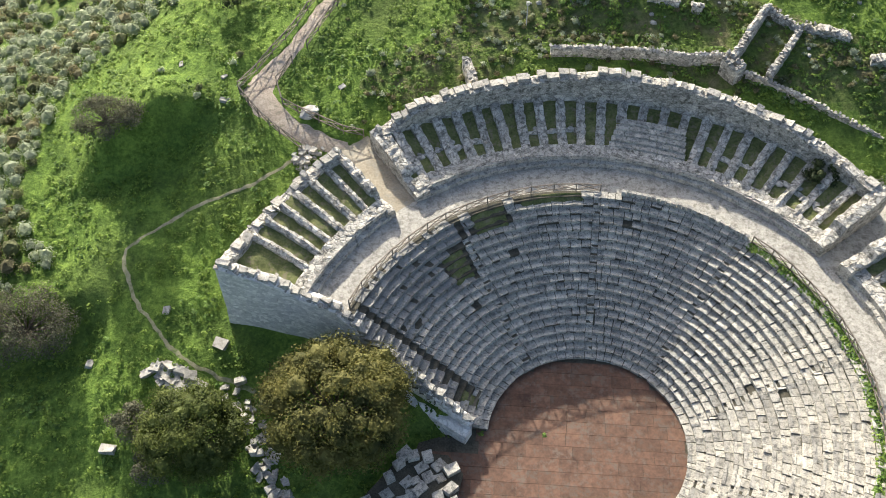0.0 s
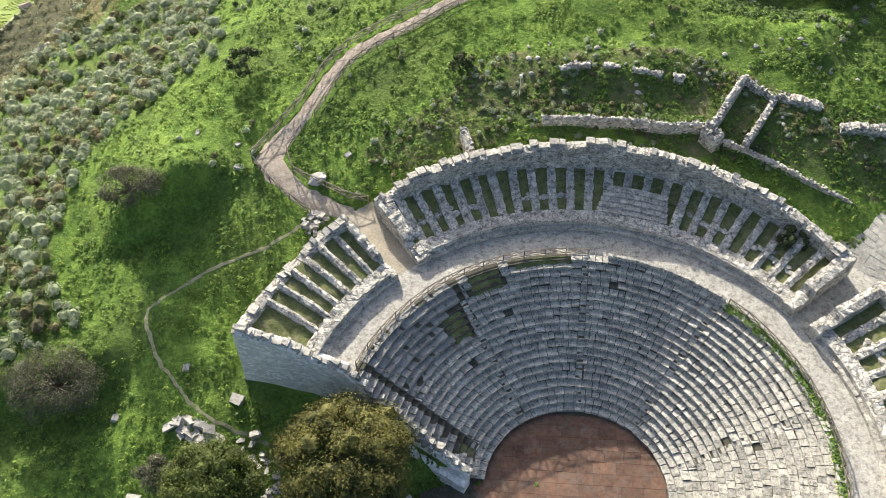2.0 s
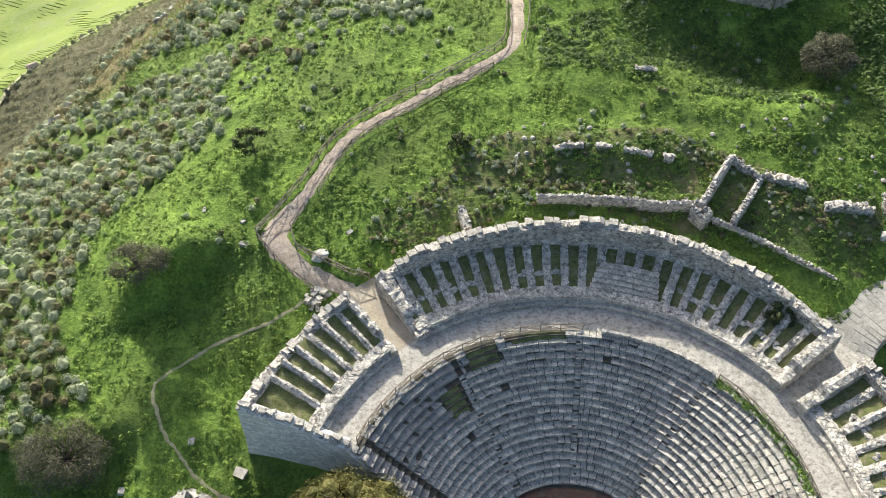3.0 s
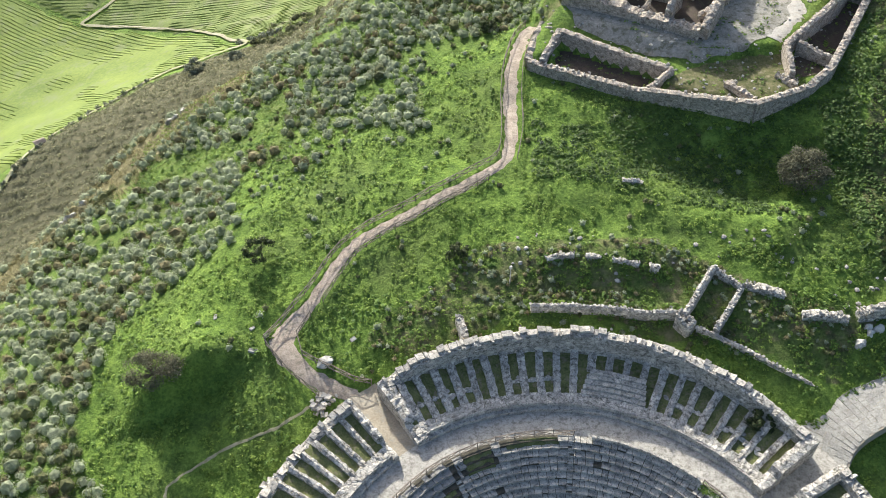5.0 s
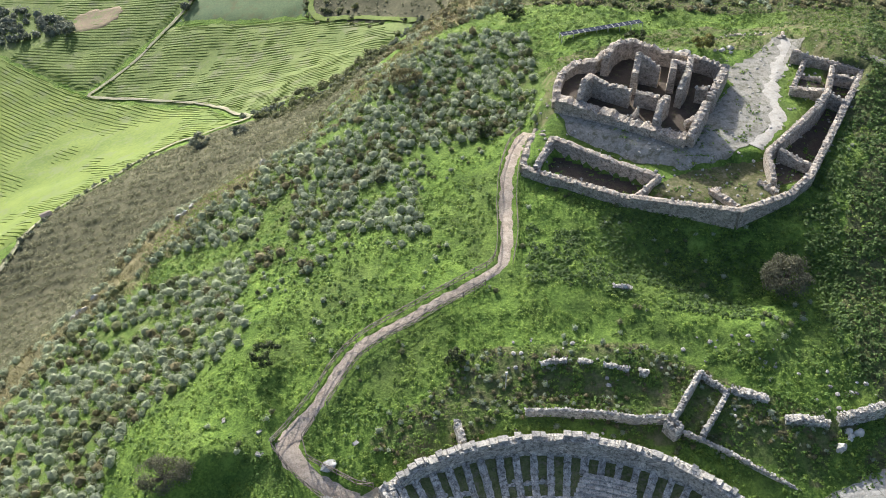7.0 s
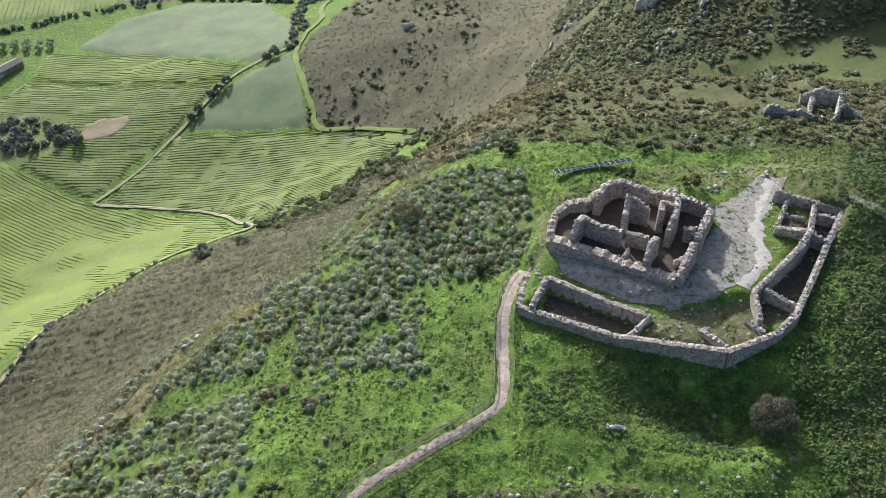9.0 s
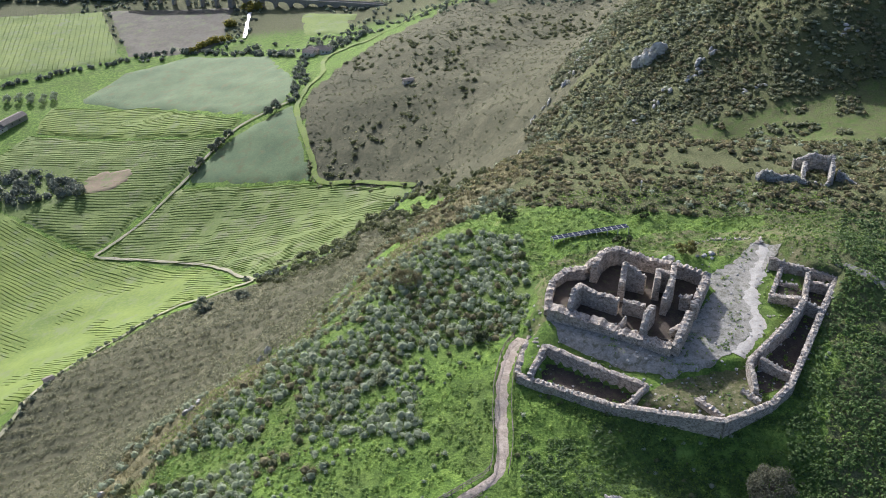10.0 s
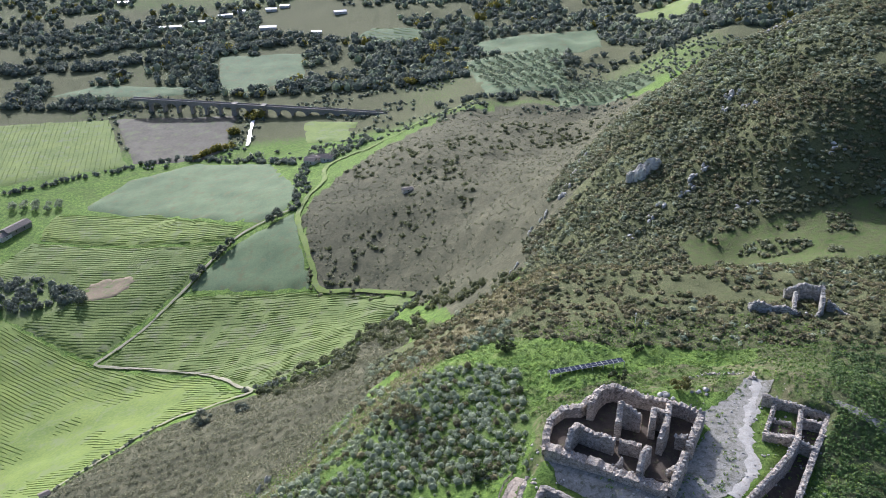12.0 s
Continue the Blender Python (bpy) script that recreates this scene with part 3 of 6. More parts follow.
def cover():
    """How much scrub, straw and heath each stretch of ground bears."""
    jx, jy = XX + 5 * lumps(XX, YY, 14, 21), YY + 5 * lumps(XX, YY, 14, 22)
    scrub = np.zeros_like(XX)
    slope = inside_plan([(-80, 20), (-48, 42), (-36, 46), (-34.6, 54), (-35.6, 62), (-36.5, 78), (-31, 83), (-26, 86), (-24, 95), (-22, 103), (-16, 110), (-9, 116), (-5, 122), (2, 124), (9, 128), (14, 134), (19, 142), (20, 150), (10, 156), (-2, 162), (-10, 175), (-40, 150), (-70, 110), (-120, 60), (-120, 20)], jx, jy)
    scrub[slope] = 0.4
    scrub[inside_plan([(-10.5, 106.5), (-1, 105.5), (1, 113.5), (-9.5, 116)], jx, jy)] = 0.42
    scrub[inside_plan([(-17, 98.5), (-13, 94.5), (-12, 97), (-15, 101)], jx, jy)] = 0.42
    bank = inside_plan([(-8, 67), (-4, 74), (6, 80), (24, 83), (36, 78), (50, 74), (46, 66), (30, 70), (10, 72)], jx, jy)
    scrub[bank] = 0.52
    saddle = inside_plan([(36, 160), (60, 158), (130, 160), (300, 200), (400, 400), (330, 560), (180, 540), (110, 530), (70, 490), (40, 420), (40, 330), (28, 220)], jx, jy)
    scrub[saddle] = 0.72
    scrub[inside_plan([(8, 168), (36, 158), (60, 158), (40, 330), (10, 270), (-20, 215), (-16, 185)], jx, jy)] = 0.7
    scrub[inside_plan([(49, 66), (110, 56), (120, 128), (72, 128), (57, 106)], jx, jy)] = 0.62
    scrub[inside_plan([(58, 108), (72, 126), (122, 126), (130, 162), (62, 160), (60, 146)], jx, jy)] = 0.6
    scrub[inside_plan([(-44, 226), (-14, 210), (20, 240), (40, 300), (24, 360), (-6, 400), (-26, 340)], jx, jy)] = 0.62
    scrub[inside_plan([(108, 455), (140, 450), (165, 440), (196, 470), (178, 500), (140, 490)], jx, jy) | ((YY > 296) & (YY < 338) & (XX > 96))] = 0.58
    heath = np.zeros_like(XX)
    lower = inside_plan([(-74, 96), (-62, 116), (-50, 130), (-38, 140), (-30, 156), (-20, 166), (-10, 184), (-14, 215), (-40, 260), (-25, 330), (-12, 390), (-18, 440), (-60, 385), (-130, 378), (-165, 320), (-190, 270), (-300, 100), (-120, 40)], jx, jy)
    heath[lower] = 0.95
    hill = inside_plan([(-10, 462), (-70, 498), (-92, 590), (-60, 690), (10, 790), (160, 800), (230, 620), (110, 480), (70, 440), (45, 390), (20, 360), (0, 420)], jx, jy)
    heath[hill] = 0.9
    straw = np.clip(1.1 - near_line(BROW, XX, YY) / 10, 0, 0.75)
    straw = np.maximum(straw, np.clip(1 - near_line([(5, 165), (20, 195), (35, 215)], XX, YY) / 16, 0, 0.3))
    straw = np.maximum(straw, np.where(bank, 0.36, 0))
    rough_ring = inside_plan([(8, 121), (14, 134), (20, 142), (30, 146), (48, 152), (66, 154), (70, 138), (60, 134), (46, 138), (30, 139), (18, 131), (14, 120)], jx, jy)
    straw = np.maximum(straw, np.where(rough_ring, 0.42, 0))
    scrub[rough_ring] = np.maximum(scrub[rough_ring], 0.5)
    far = np.clip((YY - 640) / 200, 0, 1) * 0.4
    heath = np.maximum(heath, far)
    scrub = np.maximum(scrub, np.clip((YY - 770) / 60, 0, 1) * (0.68 + 0.3 * lumps(XX, YY, 110, 94)))
    return scrub, straw, heath


def ground():
    ny, nx = XX.shape
    me = bpy.data.meshes.new("ground")
    me.from_pydata(np.stack([XX, YY, ZZ], -1).reshape(-1, 3).tolist(), [],
                   [(j * nx + i, j * nx + i + 1, (j + 1) * nx + i + 1, (j + 1) * nx + i) for j in range(ny - 1) for i in range(nx - 1)])
    me.polygons.foreach_set("use_smooth", [True] * len(me.polygons))
    att = me.color_attributes.new("cover", "FLOAT_COLOR", "POINT")
    s, d, h = COVER
    att.data.foreach_set("color", np.stack([s, d, h, np.ones_like(s)], -1).reshape(-1).astype(np.float32))
    me.materials.append(HILLSIDE)
    return tagged(new("ground", me), "green grassy hillside falling to a farmed valley floor", "ground", kind="structure")


COVER = cover()
ground()

# ---- the theatre ----
def polar(r, a):
    return CX + r * math.cos(radians(a)), CY + r * math.sin(radians(a))


def seat_end(r):
    return float(np.interp(r, [0, 9.9, 21.9, 31.6, 33], [178, 171, 157.5, 160, 160]))


def ring_block(profile, r, a0, a1, z, wob=0.015):
    """A block of a ring: a profile of (out, up) from the ring's inner edge r, swept from a0 to a1 degrees."""
    dr, dz, tilt = jit(wob), jit(wob), jit(wob * 1.2)
    n = len(profile)
    verts = []
    for a, s in ((a0, -1), (a1, 1)):
        for o, u in profile:
            x, y = polar(r + o + dr + jit(wob * .6), a)
            verts.append((x, y, z + u + dz + s * tilt + jit(wob * .6)))
    faces = [(k, (k + 1) % n, n + (k + 1) % n, n + k) for k in range(n)]
    faces += [tuple(range(n))[::-1], tuple(range(n, 2 * n))]
    return verts, faces


def ring_slab(prof, a0, a1, step, name, material, parent, label=""):
    """A closed profile of (r, z) swept round the theatre's centre."""
    n = max(1, round((a1 - a0) / step))
    m = len(prof)
    verts = [(*polar(r, a0 + (a1 - a0) * i / n), z) for i in range(n + 1) for r, z in prof]
    faces = [(i * m + k, i * m + (k + 1) % m, (i + 1) * m + (k + 1) % m, (i + 1) * m + k) for i in range(n) for k in range(m)]
    faces += [tuple(range(m))[::-1], tuple(n * m + k for k in range(m))]
    return link(name, verts, faces, material, parent, label)


SEAT_PROFILE = [(0.07, -0.46), (0.07, -0.13), (0.0, -0.09), (0.0, 0.0), (0.30, -0.005), (0.33, -0.035), (0.74, -0.035), (0.74, -0.46)]
PLAIN_PROFILE = [(0.0, -0.46), (0.0, 0.0), (0.70, -0.01), (0.70, -0.46)]
STAIRS = [-25.0, 11.5, 48.0, 84.5, 121.0, 155.0]
DIAZOMA = 16.75


def broken(r, a):
    """Where the seats have lost their dressed blocks."""
    return (a > 121.5 and r > 15.6 and a < 152) or a > 154.5 - (r - 8) * 0.12 and r > 9.6 or (r > 18.6 and 112 < a < 122) or (a >= 150 and r > 15.6)


def grassy(r, a):
    """Where turf has taken the place of the seats."""
    return (16.0 < r < 18.6 and 123.0 < a < 131 - (r - 16) * 1.0) or (18.9 < r < 20.6 and 108 < a < 117.5) or (20.0 < r < 20.95 and 87 < a < 104) or (9.2 < r < 11.0 and 157 < a < 163)


def cavea():
    top = empty("theatre_seating", "grey limestone rows of a ruined ancient theatre, half in shade", "seating")
    # the packed core under the seats
    for i in range(20):
        r, z = R0 + ROW * i, FLOOR + RISE * (i + 1)
        ring_slab([(r + .10, z - .9), (r + .10, z - .10), (r + ROW + .12, z - .10), (r + ROW + .12, z - .9)], -38, seat_end(r + .3) - .4, 4, "core_step", CORE, top)
    rows, worn, steps = Shell(), Shell(), Shell()
    count = 0
    for i in range(20):
        r, z = R0 + ROW * i, FLOOR + RISE * (i + 1)
        end = seat_end(r + .3)
        a = -38.0
        while a < end - 0.6:
            stair = [s for s in STAIRS if s - 17 / r < a + 8 / r and a < s + 17 / r]
            if stair and (i > 0):
                # a flight of two half steps in the row's depth
                s = stair[0]
                a0, a1 = max(a, s - 17.5 / r), s + 17.5 / r
                if not broken(r, s):
                    for half in (0, 1):
                        steps.add(*ring_block([(0, -.5), (0, 0), (.36, 0), (.36, -.5)], r + .325 * half, a0 + .05, a1 - .05, z - RISE * (0.2 if half == 0 else 0) - .02, 0.02))
                a = a1
                continue
            length = rnd.uniform(.6, 1.5) if broken(r, a) else rnd.uniform(0.55, 1.15)
            step = math.degrees(length / (r + .3))
            a1 = min(a + step, end)
            nxt = [s for s in STAIRS if a < s - 17 / r < a1]
            if nxt and i > 0:
                a1 = nxt[0] - 17.5 / r
            if a1 - a < 0.35:
                a = a1 + 0.01
                continue
            gap = math.degrees(rnd.uniform(0.012, 0.05) / r)
            am = (a + a1) / 2
            if grassy(r, am):
                pass
            elif broken(r, am):
                worn.add(*ring_block(PLAIN_PROFILE, r, a + gap * .5, a1 - gap * .5, z - 0.05, 0.055))
            elif rnd.random() > 0.003:
                blk = ring_block(SEAT_PROFILE, r, a + gap, a1 - gap, z, 0.034)
                if i < 7 and 5 < am < 120 and count < 300:
                    link("seat_block", *blk, SEAT, top)
                    count += 1
                else:
                    rows.add(*blk)
            a = a1
    tagged(rows.put("seat_masonry", SEATS, top), "dressed grey limestone seat blocks", kind="stuff")
    tagged(worn.put("worn_masonry", WORN, top), "dark weathered seat rows", kind="stuff")
    tagged(steps.put("stair_masonry", SEATS, top), "narrow stone stairways between the seats", kind="stuff")
    # tall backrests along the topmost row
    a = 47.0
    backs = []
    while a < 78:
        w = rnd.uniform(1.0, 1.7)
        blk = ring_block([(0, -.3), (0.02, .62), (.30, .66), (.38, -.3)], 20.85, a + .08, a + w - .08, DIAZOMA + 0.05 + jit(.06), 0.03)
        link("backrest", *blk, SEAT, top)
        a += w
    for r0, r1, a0, a1 in ((16.1, 18.9, 123.0, 130), (18.9, 20.7, 108, 117.5), (20.05, 20.9, 87.5, 104), (9.3, 11.0, 157, 162.5)):
        n, m = 24, 10
        vs = []
        for i in range(n + 1):
            for k in range(m + 1):
                rr, aa = r0 + (r1 - r0) * k / m, a0 + (a1 - a0) * i / n
                x, y = polar(rr, aa)
                vs.append((x, y, FLOOR + RISE * (rr - R0) / ROW + 0.08 + .12 * float(lumps(x, y, .7, 9)) - (.3 if k in (0, m) or i in (0, n) else 0)))
        link("turf_patch", vs, [(i * (m + 1) + k, (i + 1) * (m + 1) + k, (i + 1) * (m + 1) + k + 1, i * (m + 1) + k + 1) for i in range(n) for k in range(m)], CELL_SOIL, top, "turf grown over lost seats", True)
    return top


def orchestra():
    base = empty("orchestra", "reddish terracotta tiled floor with worn joints", "floor", kind="structure")
    sh = Shell()
    ring = [polar(8.6, a) for a in range(-40, 172, 4)] + [(-2.0, 36.6), (-4.0, 30), (-4.0, 14), (40, 14), (30, 30)]
    n = len(ring)
    sh.add([(x, y, FLOOR - .06) for x, y in ring] + [(x, y, FLOOR - .5) for x, y in ring], [tuple(range(n)), *[(i, n + i, n + (i + 1) % n, (i + 1) % n) for i in range(n)]])
    sh.put("bedding", CORE, base)
    turn = radians(-4)
    c, s = math.cos(turn), math.sin(turn)
    count = 0
    rest = Shell()
    v = -9.6
    row = 0
    while v < 9.5:
        d = 1.15
        u = -13.0 + (row % 2) * 0.9
        while u < 16:
            w = rnd.uniform(1.5, 2.1)
            mx, my = CX + (u + w / 2) * c - (v + d / 2) * s, CY - 2.2 + (u + w / 2) * s + (v + d / 2) * c
            r = math.hypot(mx - CX, my - CY)
            if (r < 8.7 or my < CY - 1) and -4 < mx < 29 and r < 15:
                box = rough_box(mx, my, FLOOR - .12, w - .018, d - .018, .12, turn, 0.006)
                if count < 300:
                    link("tile", box, BOX_FACES, TILE, base)
                    count += 1
                else:
                    rest.add(box, BOX_FACES)
            u += w
        v += d
        row += 1
    if rest.v:
        tagged(rest.put("tiling", TILE, base), kind="stuff")


def terrace():
    """The walkway half way up, and its paving."""
    ob = ring_slab([(20.7, 15.2), (20.7, DIAZOMA - .06), (24.6, DIAZOMA), (24.6, 15.2)], -38, 158.2, 2, "walkway", PAVING, None)
    tagged(ob, "pale trodden stone walkway between lower and upper seats", "walkway", kind="structure")
    for a0, a1 in ((124.0, 132.6), (27.6, 36.2)):
        ob = ring_slab([(24.5, 15.4), (24.5, DIAZOMA + .01), (29, DIAZOMA + .12), (33.6, DIAZOMA + .25), (33.6, 15.4)], a0, a1, 1, "passage_floor", EARTH if a0 > 90 else PAVING, None)
        tagged(ob, "trodden earth floor of a passage between the upper seats", "floor", kind="structure")


def fence(name, pts, label, category="fence", high=1.05, span=2.0, lift=None, group="", material=TIMBER, thin=0.038):
    """Posts, two rails and crossed braces along pts."""
    top = empty(name, label, category, group)
    line = curve_points(pts, span)

    def bar(kind, a, b, t):
        d = b - a
        up = Vector((0, 0, 1)) if abs(d.normalized().z) < 0.9 else Vector((1, 0, 0))
        n1 = d.cross(up).normalized() * t
        n2 = d.cross(n1).normalized() * t
        vs = [a - n1 - n2, a + n1 - n2, a + n1 + n2, a - n1 + n2, b - n1 - n2, b + n1 - n2, b + n1 + n2, b - n1 + n2]
        link(kind, vs, BOX_FACES, material, top)
    feet = []
    for p in line:
        z = float(gz(p.x, p.y)) if lift is None else lift
        feet.append(Vector((p.x + jit(.04), p.y + jit(.04), z)))
    for i, f in enumerate(feet):
        bar("post", f - Vector((0, 0, .35)), f + Vector((jit(.04), jit(.04), high + .06)), thin * 1.2)
        if i:
            g = feet[i - 1]
            hi, lo = Vector((0, 0, high - .03)), Vector((0, 0, .28))
            bar("rail", g + hi, f + hi, thin)
            bar("rail", g + lo, f + lo, thin * .8)
            bar("brace", g + lo, f + hi, thin * .8)
            bar("brace", g + hi, f + lo, thin * .8)
    return top


def upper_segment(name, a0, a1, ribs, top_z, group, cross=True, turf_label="", bay=None):
    """A stretch of the upper seating: podium courses, radial ribs with cells of turf, the thick back wall and its ragged crown."""
    thing = empty(name, "ruined grey stone ribs with turf cells below a back wall", "ruin", group)
    end_hi = (lambda r: min(a1, seat_end(r)))
    # podium courses
    for k, (r, z, d) in enumerate(((24.15, DIAZOMA + .42, .6), (24.6, DIAZOMA + .95, .75))):
        a = a0
        while a < end_hi(r) - .3:
            w = rnd.uniform(1.2, 2.6)
            b = min(a + w, end_hi(r))
            link("podium_block", *ring_block([(0, -.75), (0, 0), (d, 0), (d, -.75)], r, a + .04, b - .04, z + jit(.03), .03), SEAT, thing)
            a = b
    # sloping cell floor
    n = max(8, round(a1 - a0) * 2)
    vs, fs, m = [], [], 12
    for i in range(n + 1):
        for k in range(m + 1):
            r = 25.0 + 6.2 * k / m
            a = a0 + (end_hi(r) - a0) * i / n
            x, y = polar(r, a)
            vs.append((x, y, DIAZOMA + .62 + (r - 25) * .22 + .14 * float(lumps(x, y, .9, 41))))
    fs = [(i * (m + 1) + k, (i + 1) * (m + 1) + k, (i + 1) * (m + 1) + k + 1, i * (m + 1) + k + 1) for i in range(n) for k in range(m)]
    link("cell_floor", vs, fs, CELL_SOIL, thing, "turf and soil between the ribs", True)
    crown = Shell()
    # ribs
    for i, a in enumerate(ribs):
        if bay and bay[0] < a < bay[1]:
            r_in = 28.6
        else:
            r_in = 24.9 + abs(jit(.2))
        r_out = 31.0
        p0, p1 = polar(r_in, a), polar(r_out, a + jit(.25))
        z0, z1 = DIAZOMA + .92 + (r_in - 25) * .25, DIAZOMA + .92 + 6.0 * .25
        ruined_wall("rib", [(*p0, z0 + jit(.06)), (*polar((r_in + r_out) / 2, a), (z0 + z1) / 2 + jit(.1)), (*p1, z1)], rnd.uniform(.74, .92) if cross else rnd.uniform(.6, .7), MASONRY, thing, DIAZOMA - .2, .4, .07, batter=0.0)
        if cross and i + 1 < len(ribs) and rnd.random() < .9 and not (bay and bay[0] - 4 < a < bay[1]):
            b = ribs[i + 1]
            r = 27.7 + jit(.3)
            ruined_wall("cross_wall", [(*polar(r, a), DIAZOMA + 1.28 + jit(.1)), (*polar(r + jit(.3), b), DIAZOMA + 1.28 + jit(.15))], rnd.uniform(.4, .62), MASONRY, thing, DIAZOMA - .2, .4, .12, batter=0.0)
            for _ in range(2):
                x, y = polar(r + jit(.6), rnd.uniform(a, b))
                crown.add(*boulder(x, y, DIAZOMA + 1.25 + jit(.1), rnd.uniform(.2, .5), rnd.uniform(.2, .4), rnd.uniform(.12, .25), jit(3)))
    # masonry band in front of the cells, the sloping ledge behind them, the back wall and its crown
    def band(kind, prof):
        k = max(6, round((a1 - a0) * 1.1))
        m = len(prof)
        vs = []
        for i in range(k + 1):
            for j, (r, z) in enumerate(prof):
                aa = a0 + (end_hi(r) - a0) * i / k
                tz = float(np.interp(aa, [q for q, _ in top_z], [v for _, v in top_z]))
                x, y = polar(r + jit(.07), aa)
                vs.append((x, y, DIAZOMA + (z if z < 5 else (tz - DIAZOMA) * (z - 10)) + jit(.07)))
        link(kind, vs, [(i * m + j, i * m + j + 1, (i + 1) * m + j + 1, (i + 1) * m + j) for i in range(k) for j in range(m - 1)], MASONRY, thing)
    band("front_band", [(24.7, .2), (24.75, .98), (25.3, 1.02), (25.9, 1.08), (25.95, .2)])
    band("sloping_ledge", [(30.7, .3), (30.75, 10.44), (30.85, 10.55), (30.9, 10.66), (31.0, 10.78), (31.05, 10.9), (31.2, 10.94), (31.25, 10.5)])
    seg, pts_top = 1.0, []
    a = a0
    while a <= a1 + .01:
        r = 31.45
        aa = min(a, end_hi(r))
        tz = float(np.interp(aa, [k for k, _ in top_z], [v for _, v in top_z]))
        pts_top.append((*polar(r, aa), tz - .12))
        a += seg
    ruined_wall("back_wall", pts_top, 1.15, MASONRY, thing, None, .45, .16, "thick rubble back wall", crown)
    a = a0
    count = 0
    while a < end_hi(31.6) - .4:
        w = rnd.uniform(.6, 2.3)
        if rnd.random() < .12:
            a += w
            continue
        tz = float(np.interp(a, [k for k, _ in top_z], [v for _, v in top_z]))
        r = 31.15 + jit(.22)
        blk = ring_block([(0, -.35), (.02, 0), (.8, .02), (.82, -.35)], r, a + .06, min(a + w, end_hi(31.6)) - .06, tz + .03 + jit(.16), .09)
        link("crown_stone", *blk, SEAT, thing)
        a += w
    tagged(crown.put("loose_rubble", RUBBLE, thing), "loose rubble on the wall tops", kind="stuff")
    return thing, crown


def side_wall(name, thing, a, z_in, z_out, r0=24.2, r1=32.1, material=MASONRY, thick=.8):
    p = [(*polar(r0, a), z_in), (*polar(r0 + 2.2, a), z_in + .1), (*polar(r0 + 2.6, a), z_in + (z_out - z_in) * .45), (*polar(r1, a), z_out)]
    ruined_wall(name, p, thick, material, thing, DIAZOMA - .6, .4, .16, batter=0.0)


cavea()
orchestra()
terrace()
MID_RIBS = [39.6 + 3.72 * i for i in range(23)]
mid, _ = upper_segment("upper_seating", 36.0, 124.4, MID_RIBS, [(36, 19.8), (44, 20.4), (52, 21.1), (66, 21.5), (84, 21.6), (96, 21.1), (108, 20.9), (118, 20.4), (124.5, 18.9)], "upper seating", bay=(66, 82))
side_wall("end_wall", mid, 123.7, 17.6, 19.2, thick=1.4)
side_wall("end_wall", mid, 35.8, 18.0, 19.9, thick=1.3)
# the stretch of seats that still stands in the upper tier
for i in range(6):
    r, z = 25.3 + .56 * i, DIAZOMA + 1.0 + .2 * i
    a = 67.0 + i * .3
    while a < 82.5 - i * .35:
        w = rnd.uniform(1.2, 2.2)
        link("upper_seat_block", *ring_block([(0, -.4), (0, 0), (.6, 0), (.6, -.4)], r, a + .03, min(a + w, 82.8 - i * .35) - .03, z, .02), SEAT, mid)
        a += w
left, _ = upper_segment("upper_seating", 132.4, 160.0, [135.2, 138.6, 142.0, 145.4, 148.8, 152.6], [(132, 19.6), (144, 18.7), (152, 19.0), (160, 19.7)], "upper seating", cross=False)
side_wall("end_wall", left, 132.0, 17.6, 19.5)
right, _ = upper_segment("upper_seating", -20.0, 28.0, [-16, -11.5, -7, -2.5, 2, 6.5, 11, 15.5, 20, 24], [(-20, 20.2), (28, 20.0)], "upper seating")
side_wall("end_wall", right, 28.3, 18.3, 19.9, thick=1.2)


def flank_walls():
    """The wall that closes the seating towards the stage."""
    thing = empty("retaining_wall", "tall pale stone retaining wall with a ragged stepped top", "wall")
    edge = Shell()
    ruined_wall("tall_face", [(-18.2, 47.4, 19.5), (-16.0, 46.8, 19.2), (-13.6, 46.2, 18.8), (-11.6, 45.7, 17.7), (-8.4, 44.7, 17.1)], 1.1, PALE_WALL, thing, 8.5, .5, .12, "pale lime-washed wall face", edge, 0.05)
    ruined_wall("long_face", [(-8.4, 44.6, 16.9), (-5.2, 42.5, 15.0), (-1.6, 40.2, 12.9), (2.3, 37.7, 10.9)], .9, PALE_WALL, thing, 8.5, .5, .12, "", edge, 0.02)
    ruined_wall("low_bench", [(-4.6, 41.0, 11.6), (2.1, 36.9, 10.5)], 1.0, PALE_WALL, thing, 8.5, .5, .06, "", None, 0.02)
    # blocks along the top
    n = 26
    for i in range(n):
        t = (i + .5) / n
        if t < .45:
            k = t / .45
            x, y, z = -18.2 + 9.8 * k, 47.4 - 2.7 * k, float(np.interp(k, [0, .3, .5, .7, 1], [19.6, 19.1, 18.7, 17.8, 17.2]))
        else:
            k = (t - .45) / .55
            x, y, z = -8.4 + 10.7 * k, 44.6 - 6.9 * k, 17.0 - 6.1 * k
        link("top_block", rough_box(x + jit(.1), y + jit(.1), z - .15, rnd.uniform(.5, 1.0), rnd.uniform(.4, .7), rnd.uniform(.25, .5), -.4 + jit(.2), .07), BOX_FACES, SEAT, thing)
    tagged(edge.put("loose_rubble", RUBBLE, thing), "loose rubble along the top", kind="stuff")


flank_walls()
fence("railing", [polar(21.15, a) for a in np.linspace(84, 156, 14)], "weathered post and rail barrier with crossed braces along the walkway", "railing", lift=DIAZOMA - .05, group="walkway railings")
fence("railing", [polar(21.1, a) for a in np.linspace(-30, 46, 15)], "weathered post and rail barrier with crossed braces above turf", "railing", lift=DIAZOMA - .05, group="walkway railings")

